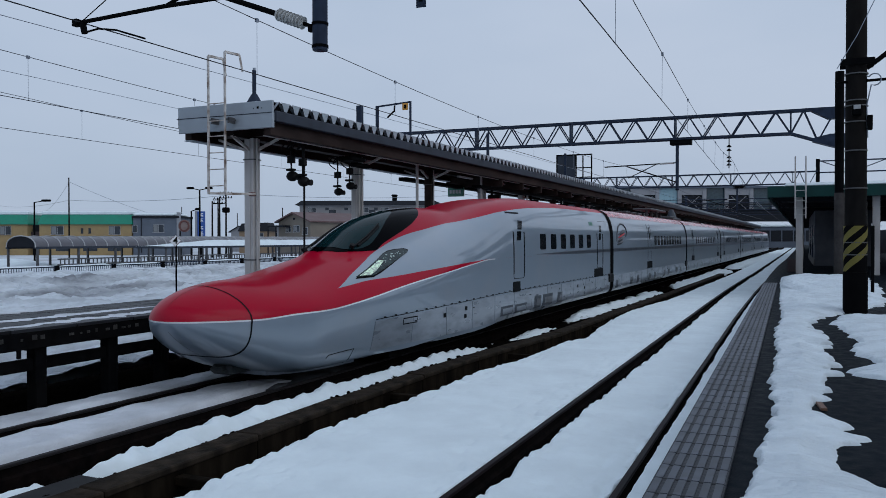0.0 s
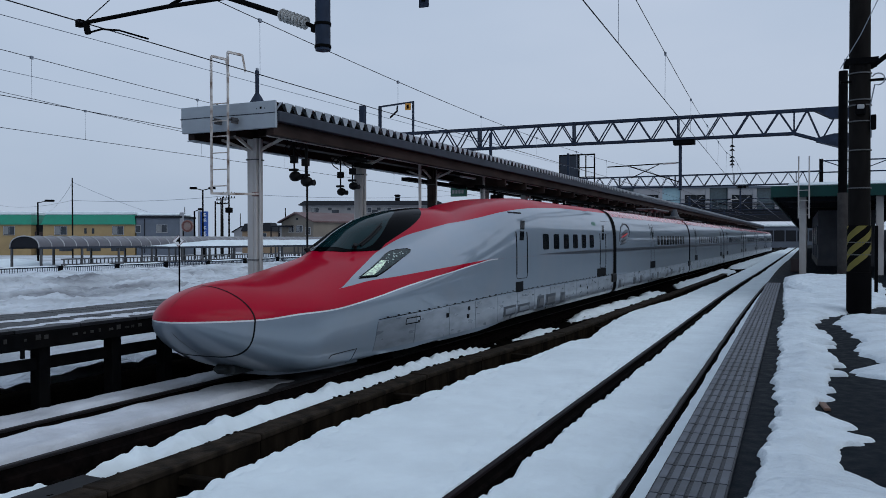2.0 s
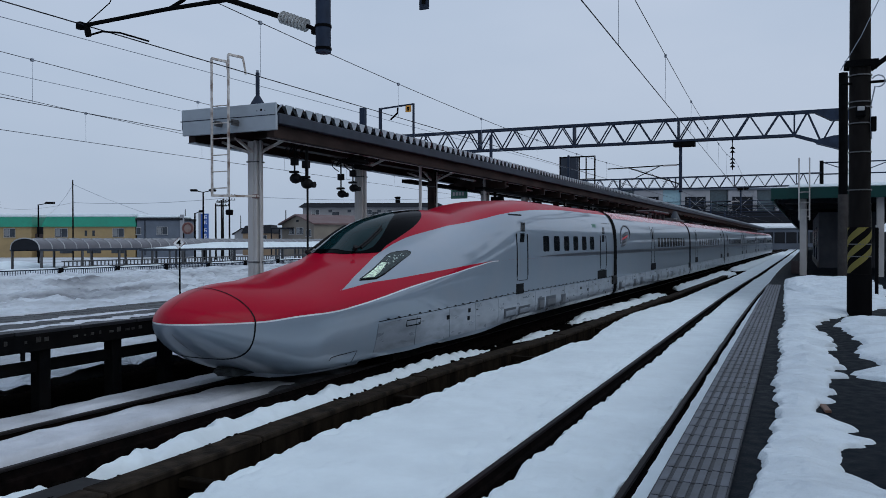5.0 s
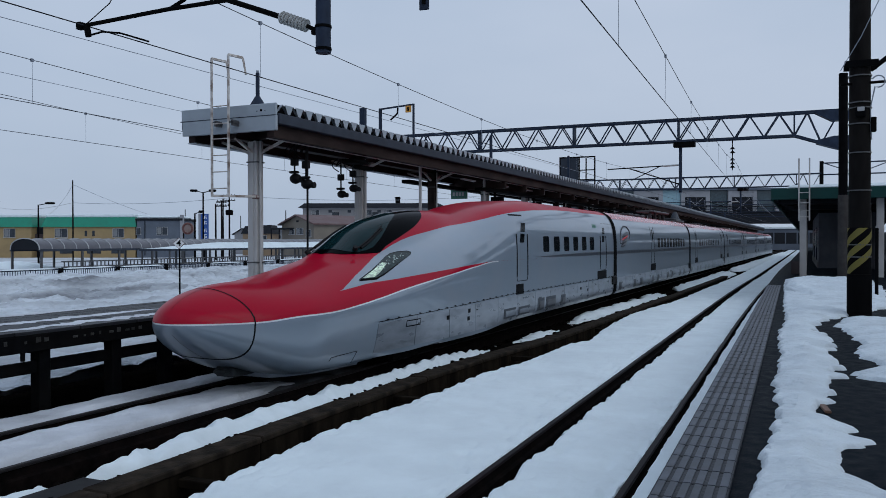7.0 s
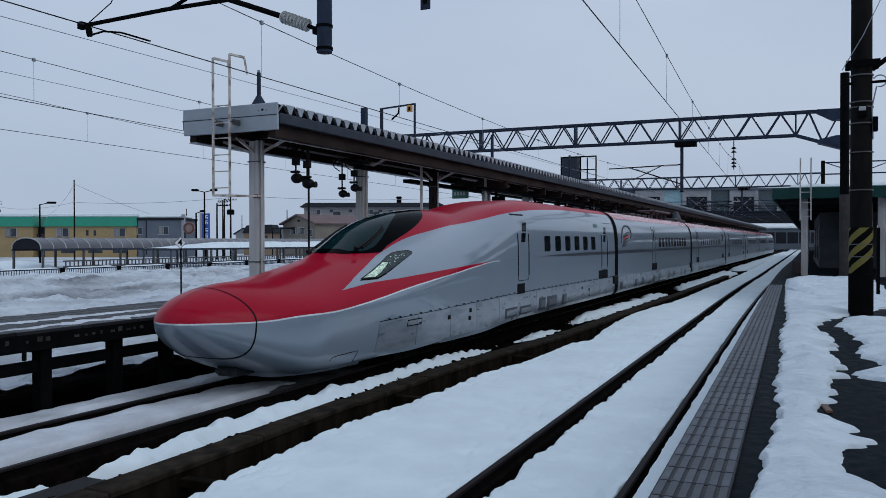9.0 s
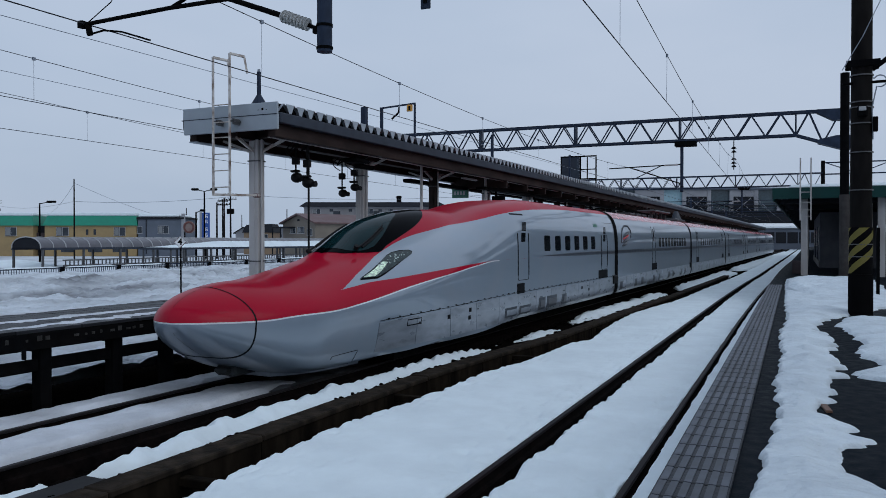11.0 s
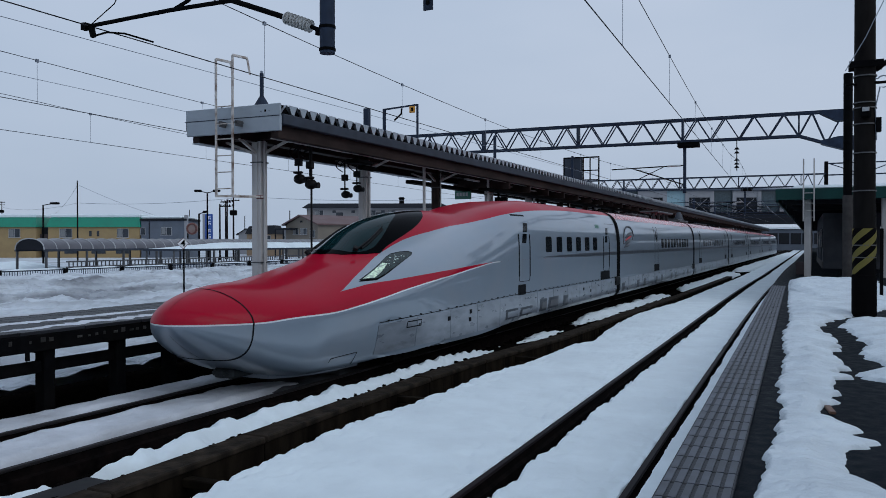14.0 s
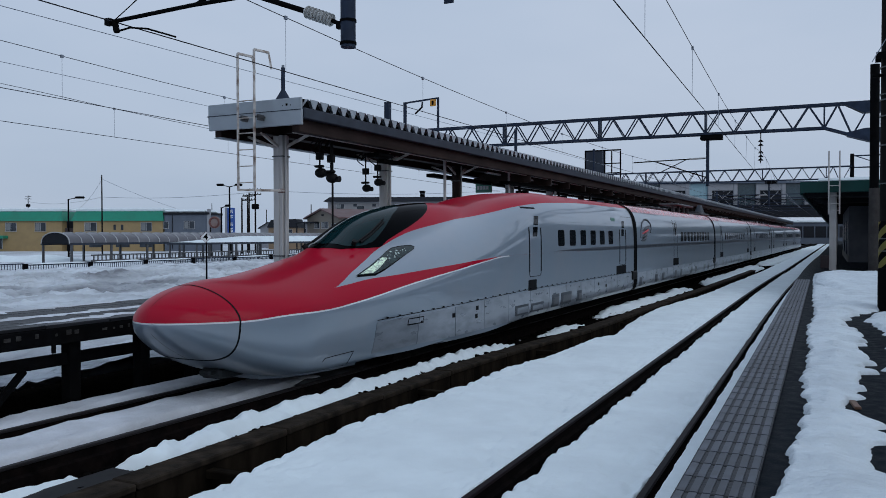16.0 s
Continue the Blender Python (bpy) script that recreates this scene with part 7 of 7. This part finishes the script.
def flats():
    p = thing("apartment_building", "long pale concrete apartment building with a dark flat roof", "building", street(-29.7, 175))
    part("wall", boxes((0, 30, 0, 9, -0.5, 9.85)), M_FLATWALL, p)
    bm = bmesh.new()
    vs = [bm.verts.new(c) for c in ((-0.9, -0.8, 9.75), (31, -0.8, 9.75), (31, 10, 9.75), (-0.9, 10, 9.75), (0.3, 0.3, 10.7), (29, 0.3, 10.7), (29, 9, 10.7), (0.3, 9, 10.7))]
    for f in ((0, 1, 5, 4), (1, 2, 6, 5), (2, 3, 7, 6), (3, 0, 4, 7), (4, 5, 6, 7), (3, 2, 1, 0)):
        bm.faces.new([vs[i] for i in f])
    part("roof", bm, M_DARKROOF, p)
    for x in (1.9, 13.2, 17.5, 22.0, 26):
        window_unit(p, x, 8.2, 1.6, 1.0)
    for x in (5.5, 9.6, 16.0):
        part("small_window", boxes((x, x + 0.75, -0.06, 0.02, 8.65, 9.2)), M_WINDOW, p)
    for x in (6.2, 14.6, 19.6):
        part("balcony", boxes((x, x + 1.7, -0.7, 0.0, 7.2, 8.0), bevel=0.03), M_DARKCONC, p, "dark concrete balcony")
        part("balcony_window", boxes((x + 0.1, x + 1.6, -0.05, 0.02, 8.0, 8.75)), M_WINDOW, p)
    for x in (1.6, 4.6, 9.2, 12.2, 16, 20, 24, 27):
        window_unit(p, x, 4.9, 1.5, 1.2)
    part("eave_band", boxes((-0.05, 30.05, -0.12, 0.0, 9.45, 9.7)), M_PALEWALL, p)
    part("tank", boxes((19.7, 20.7, 3, 4.4, 10.7, 12.2), (19.5, 20.9, 2.9, 4.5, 11.9, 12.05), bevel=0.05), M_DARKSTEEL, p)


flats()


def street_lamp(r, d, h, heads, label):
    p = thing("street_lamp", label, "street lamp", street(r, d, 0), group="street lamps")
    bm = bmesh.new()
    rod(bm, (0, 0, -0.3), (0, 0, h), 0.13, 0.09)
    part("pole", bm, M_DARKSTEEL, p)
    for s in heads:
        bm = bmesh.new()
        bar(bm, (0, 0, h - 0.05), (s * 1.2, 0, h + 0.15), 0.09, 0.09)
        part("arm", bm, M_DARKSTEEL, p)
        part("lamp_head", boxes((min(s * 0.9, s * 2.0), max(s * 0.9, s * 2.0), -0.22, 0.22, h + 0.05, h + 0.32), bevel=0.08), M_DARKSTEEL, p)


street_lamp(-49.4, 100, 7.0, (1,), "dark street lamp with one arm")
street_lamp(-27.73, 95, 8.2, (-0.75, 0.75), "dark street lamp with two heads")
street_lamp(-27.5, 91, 5.6, (0.5,), "small dark lamp beside the blue sign")


def utility_pole(r, d, h, label, arms=True, box_on=False):
    p = thing("utility_pole", label, "utility pole", street(r, d, 0), group="utility poles")
    part("shaft", rod(bmesh.new(), (0, 0, -0.3), (0, 0, h), 0.13, 0.09), M_POLE, p)
    if arms:
        bm = bmesh.new()
        for z in (h - 0.3, h - 0.85):
            box(bm, -0.75, 0.75, -0.06, 0.06, z - 0.04, z + 0.04)
            for x in (-0.68, -0.3, 0.3, 0.68):
                rod(bm, (x, 0, z), (x, 0, z + 0.22), 0.045)
        part("crossarm", bm, M_DARKSTEEL, p)
    if box_on:
        part("transformer", boxes((-0.42, 0.42, -0.3, 0.3, h - 2.7, h - 2.05), bevel=0.08), M_DARKSTEEL, p)


utility_pole(-54.2, 120, 11.5, "tall dark utility pole with a small aerial", arms=False)
utility_pole(-27.66, 100, 7.1, "thin dark utility pole", arms=False)
utility_pole(-28.1, 105, 7.9, "dark utility pole with crossarms")
utility_pole(-26.5, 102, 8.45, "dark utility pole with a transformer", box_on=True)
utility_pole(-31.8, 118, 8.4, "far utility pole with crossarms")
utility_pole(-103.5, 190, 12.0, "far utility pole with crossarms", box_on=True)
utility_pole(-62.8, 200, 10.4, "far thin utility pole", arms=False)
utility_pole(-49.2, 200, 8.8, "far thin utility pole", arms=False)
utility_pole(-30.5, 160, 8.6, "far thin utility pole", arms=False)


def blue_sign():
    p = thing("street_sign", "tall blue vertical sign with white unreadable lettering", "sign", street(-29.45, 100))
    part("board", boxes((0, 0.90, -0.12, 0.12, 2.5, 5.85), bevel=0.02), M_BLUESIGN, p)
    for z in (5.2, 4.55, 3.6, 2.95, 2.55):
        h = 0.42
        part("lettering_bar", boxes((0.20, 0.70, -0.14, -0.12, z + h - 0.08, z + h), (0.20, 0.70, -0.14, -0.12, z + 0.12, z + 0.19), (0.41, 0.49, -0.14, -0.12, z, z + h),
                                    (0.20, 0.27, -0.14, -0.12, z, z + 0.2), (0.63, 0.70, -0.14, -0.12, z, z + 0.2)), M_WHITE, p)
    part("post", boxes((0.4, 0.6, -0.08, 0.08, -0.3, 2.4)), M_DARKSTEEL, p)
    part("side_board", boxes((-0.32, -0.04, -0.1, 0.1, 2.5, 5.9), bevel=0.02), M_PALEWALL, p)


blue_sign()
ring = thing("round_sign", "round white and rust-red ring sign on a pole", "sign", street(-34.8, 112, -0.35))
bm = bmesh.new()
bmesh.ops.create_cone(bm, cap_ends=True, segments=28, radius1=0.85, radius2=0.85, depth=0.2)
part("disc", bm, M_RUSTSIGN, ring, at=pose(0, 0, 4.6, 90))
bm = bmesh.new()
tube(bm, [(0.62 * math.cos(radians(a)), -0.12, 4.6 + 0.68 * math.sin(radians(a))) for a in range(0, 341, 20)] + [(0.62, -0.12, 4.6)], 0.13)
part("ring", bm, M_RUSTRING, ring)
part("post", rod(bmesh.new(), (-0.6, 0, 0), (-0.6, 0, 5.0), 0.10), M_POLE, ring)


def far_wire(r0, d0, z0, r1, d1, z1, drop, label):
    a, b = street(r0, d0, z0).translation, street(r1, d1, z1).translation
    pts = []
    for i in range(13):
        u = i / 12
        q = a.lerp(b, u)
        pts.append((q.x, q.y, q.z - drop * 4 * u * (1 - u)))
    bm = bmesh.new()
    tube(bm, pts, 0.025, seg=4)
    tagged(part("street_wire", bm, M_WIRE_PALE), label, "wire", group="street wires")


far_wire(-103.5, 190, 10.6, -54.2, 120, 8.2, 0.8, "sagging street wire between poles")
far_wire(-54.2, 120, 8.2, -26.6, 102, 7.9, 0.4, "sagging street wire between poles")
far_wire(-26.6, 102, 8.2, 10, 130, 10, 0.8, "sagging street wire between poles")
far_wire(-54.2, 120, 10.8, -72, 150, 7.6, 0.5, "sagging street wire between poles")
far_wire(-54.2, 120, 10.9, -48.5, 135, 7.0, 0.2, "stay wire from the tall pole")


# ---- the far end: canopy, footbridge, concourse ----
def east_canopy():
    p = thing("platform_canopy", "platform canopy with a dark green fascia and snow on top", "canopy", pose(0, 35.0, 0))
    x0, x1 = -1.02, 7.0
    part("fascia", boxes((x0, x1, 0, 0.12, 4.05, 4.49), bevel=0.015), M_GREEN_DARK, p, "dark green fascia")
    part("side_fascia", boxes((x0, x0 + 0.1, 0.12, 110, 3.98, 4.40), bevel=0.015), M_GREEN_DARK, p, at=pose(0, 0, 0, 0, 0, -0.55))
    part("roof", boxes((x0 + 0.1, x1, 0.12, 110, 4.15, 4.42)), M_DARKROOF, p, at=pose(0, 0, 0, 0, 0, -0.55))
    part("roof_snow", boxes((x0 + 0.6, x1 - 0.3, 0.1, 100, 4.42, 4.62), bevel=0.09), M_SNOW, p, "snow along the canopy roof", at=pose(0, 0, 0, 0, 0, -0.55))
    for i in range(14):
        y = 1.1 + 7.0 * i
        part("pillar", boxes((0.02, 0.28, y - 0.13, y + 0.13, -0.0 + 0.98, 4.16), bevel=0.015), M_PILLAR, p, at=pose(0.0096 * y, 0, 0))
        part("pillar", boxes((2.75, 3.01, y - 0.53, y - 0.27, 0.98, 4.16), bevel=0.015), M_PILLAR, p, at=pose(0.0096 * y, 0, 0))
        bm = boxes((x0 + 0.2, x1 - 0.2, y - 0.07, y + 0.07, 3.92, 4.14))
        bar(bm, (0.15, y, 3.5), (-0.7, y, 3.95), 0.08, 0.08)
        part("rafter", bm, M_DARKROOF, p, at=pose(0.0096 * y, 0, 0))
    for x in (0.0, 0.38):
        part("ladder_rail", rod(bmesh.new(), (x, -0.12, 3.2), (x, -0.12, 5.64), 0.028), M_PILLAR, p)
    for z in (3.35, 3.6, 3.9, 4.3):
        part("ladder_rung", rod(bmesh.new(), (0, -0.12, z), (0.38, -0.12, z), 0.015), M_PILLAR, p)


east_canopy()
room = thing("waiting_room", "grey waiting room in the shade of the canopy", "building", pose(0, 0, 0.98))
part("wall", boxes((0.95, 3.6, 47, 66, 0, 2.9)), M_EASTWALL, room)
part("window_band", boxes((0.92, 0.95, 48, 65, 1.1, 2.1)), M_WINDOW, room)
part("base", boxes((0.90, 0.945, 47, 66, 0, 0.35)), M_CONCRETE, room)
for y in (51, 58):
    part("door", boxes((0.90, 0.945, y, y + 1.0, 0.36, 2.2)), M_GUTTER, room)
kerb = thing("hazard_box", "small yellow-edged box beside the canopy pillar", "box", pose(-0.30, 38.0, 0.98))
part("body", boxes((0, 0.35, 0, 0.6, 0, 0.55), bevel=0.02), M_BROWNROOF, kerb)


pole = thing("line_pole", "round dark steel line pole on a grey concrete foot", "pole", pose(1.53, 34.3, 0.98))
part("foot", rod(bmesh.new(), (0, 0, 0), (0, 0, 3.16), 0.185, 0.18, seg=16), M_DARKCONC, pole, "grey concrete foot", smooth=40)
part("shaft", rod(bmesh.new(), (0, 0, 3.16), (0, 0, 7.75), 0.16, seg=16), M_DARKSTEEL, pole, smooth=40)
post = thing("thin_post", "thin dark post standing in the platform snow", "post", pose(1.8, 23.16, 0.98))
part("shaft", boxes((-0.04, 0.04, -0.04, 0.04, 0, 1.75), bevel=0.01), M_DARKSTEEL, post)
# a wall added beyond the platform, to darken what the train mirrors
east = thing("wall_east", "plain dark wall added behind the platform for the train's reflections", "wall", kind="structure")
part("wall", boxes((9.0, 9.4, -70, 170, -0.2, 3.4)), M_EASTWALL, east)


def footbridge():
    """The enclosed bridge over the tracks: pale frames round dark glass with cross braces, a lattice rail and a dark girder."""
    p = thing("footbridge", "enclosed station footbridge with dark glazing and crossed braces", "bridge", street(0, 190))
    part("girder", boxes((30, 130, 0, 7, 6.6, 9.4), bevel=0.05), M_DARKROOF, p, "dark lower girder")
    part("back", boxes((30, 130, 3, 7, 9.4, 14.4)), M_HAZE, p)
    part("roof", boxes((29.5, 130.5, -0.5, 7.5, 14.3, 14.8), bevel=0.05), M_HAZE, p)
    x = 34.0
    for i in range(9):
        w = 6.7
        part("frame_post", boxes((x, x + 0.9, -0.1, 0.8, 9.4, 14.3)), M_PALEWALL, p)
        part("frame_post", boxes((x + w - 0.9, x + w, -0.1, 0.8, 9.4, 14.3)), M_PALEWALL, p)
        part("lintel", boxes((x + 0.9, x + w - 0.9, 0.0, 0.5, 12.7, 14.3)), M_PALEWALL, p)
        part("pane", boxes((x + 0.9, x + w - 0.9, 0.3, 0.4, 9.4, 12.7)), M_DARKROOF, p)
        bm = bmesh.new()
        bar(bm, (x + 1.6, 0.1, 9.4), (x + w - 1.6, 0.1, 12.4), 0.22, 0.1)
        bar(bm, (x + 1.6, 0.1, 12.4), (x + w - 1.6, 0.1, 9.4), 0.22, 0.1)
        part("cross_brace", bm, M_PALEWALL, p)
        part("link_pane", boxes((x + w, x + w + 4.3, 0.5, 0.6, 9.4, 14.3)), M_SKYPANE if i % 3 == 1 else M_TEALPANE, p)
        x += w + 4.3
    part("rail", boxes((30, 130, -0.4, -0.2, 10.4, 10.65), (30, 130, -0.4, -0.2, 9.2, 9.4)), M_DARKROOF, p)
    for k in range(50):
        part("lattice", bar(bmesh.new(), (31 + 2 * k, -0.3, 9.3), (32 + 2 * k, -0.3, 10.5), 0.15, 0.1), M_DARKROOF, p)
    for x in (33, 92):
        part("pier", boxes((x - 0.7, x + 0.7, 2, 4, -0.5, 7.3)), M_CONCRETE, p)


M_SKYPANE = mat("pale_blue_pane", (0.22, 0.36, 0.42), 0.3, vary=0.05)
M_TEALPANE = mat("teal_dark_pane", (0.03, 0.055, 0.07), 0.2, vary=0.2)
footbridge()


def concourse():
    p = thing("concourse", "low grey station building with a band of windows beyond the track", "building", street(76, 250))
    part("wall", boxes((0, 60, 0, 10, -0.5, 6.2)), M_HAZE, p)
    for i in range(16):
        part("window", boxes((1.2 + 3.6 * i, 4.4 + 3.6 * i, -0.06, 0.02, 1.6, 5.0)), M_DARKROOF, p)
    part("roof", boxes((-0.5, 60.5, -0.5, 10.5, 6.2, 6.8), bevel=0.05), M_SNOW, p)
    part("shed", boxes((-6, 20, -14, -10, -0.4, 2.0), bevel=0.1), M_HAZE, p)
    part("shed_snow", boxes((-6, 20, -14, -10, 2.0, 2.8), bevel=0.3), M_SNOW, p)


concourse()
for i, (y, z) in enumerate(((120, 8.0), (150, 8.0), (180, 8.0))):
    g = thing("far_portal", "thin steel portal over the far tracks", "gantry", pose(0, y, 0), group="far portals")
    part("beam", boxes((-22, 4, -0.1, 0.1, z - 0.6, z - 0.5), (-22, 4, -0.1, 0.1, z - 0.1, z)), M_BLUESTEEL, g)
    for x in (-14.2, 3.9):
        part("post", rod(bmesh.new(), (x, 0, -0.3), (x, 0, z + 0.5), 0.15), M_BLUESTEEL, g)


def cage():
    p = thing("roof_cage", "black equipment screen and steel frame on the canopy roof", "frame", pose(-12.75, 51.0, 5.40))
    part("screen", boxes((-1.27, -0.12, -0.03, 0.03, 0.55, 2.32), bevel=0.01), M_GUTTER, p, "slate-grey screen panel")
    bm = boxes((-1.35, -1.28, -0.05, 0.05, 0, 2.4), (-0.1, -0.03, -0.05, 0.05, 0, 2.4), (0.9, 0.97, -0.05, 0.05, 0, 2.3), (-1.35, 0.97, -0.05, 0.05, 2.32, 2.4), (-0.1, 0.97, -0.05, 0.05, 1.5, 1.56), (-0.1, 0.97, -0.05, 0.05, 0.9, 0.96),
               (0.35, 0.41, -0.05, 0.05, 0.9, 2.3))
    part("frame", bm, M_DARKSTEEL, p)


cage()


def bracket_frame():
    p = thing("line_bracket", "steel goalpost frame with a small amber plate on the canopy roof", "frame", pose(-12.75, 24.0, 0))
    bm = bmesh.new()
    rod(bm, (0, 0, 5.4), (0, 0, 6.82), 0.06)
    rod(bm, (1.22, 0, 5.4), (1.22, 0, 6.90), 0.04)
    bar(bm, (0, 0, 6.80), (1.22, 0, 6.88), 0.05, 0.05)
    part("frame", bm, M_BLUESTEEL, p)
    part("plate", boxes((0.95, 1.16, -0.06, -0.03, 6.62, 6.84), bevel=0.01), M_ORANGE, p, "amber plate")
    part("mark", boxes((1.02, 1.09, -0.07, -0.06, 6.67, 6.79)), M_BLACKPAINT, p)
    bm = bmesh.new()
    tube(bm, [(0.65, 0, 6.8), (0.63, 0, 6.62), (0.38, 0, 6.42)], 0.03)
    part("insulator", bm, M_DARKSTEEL, p)


bracket_frame()

# ---- what moves ----
motions()
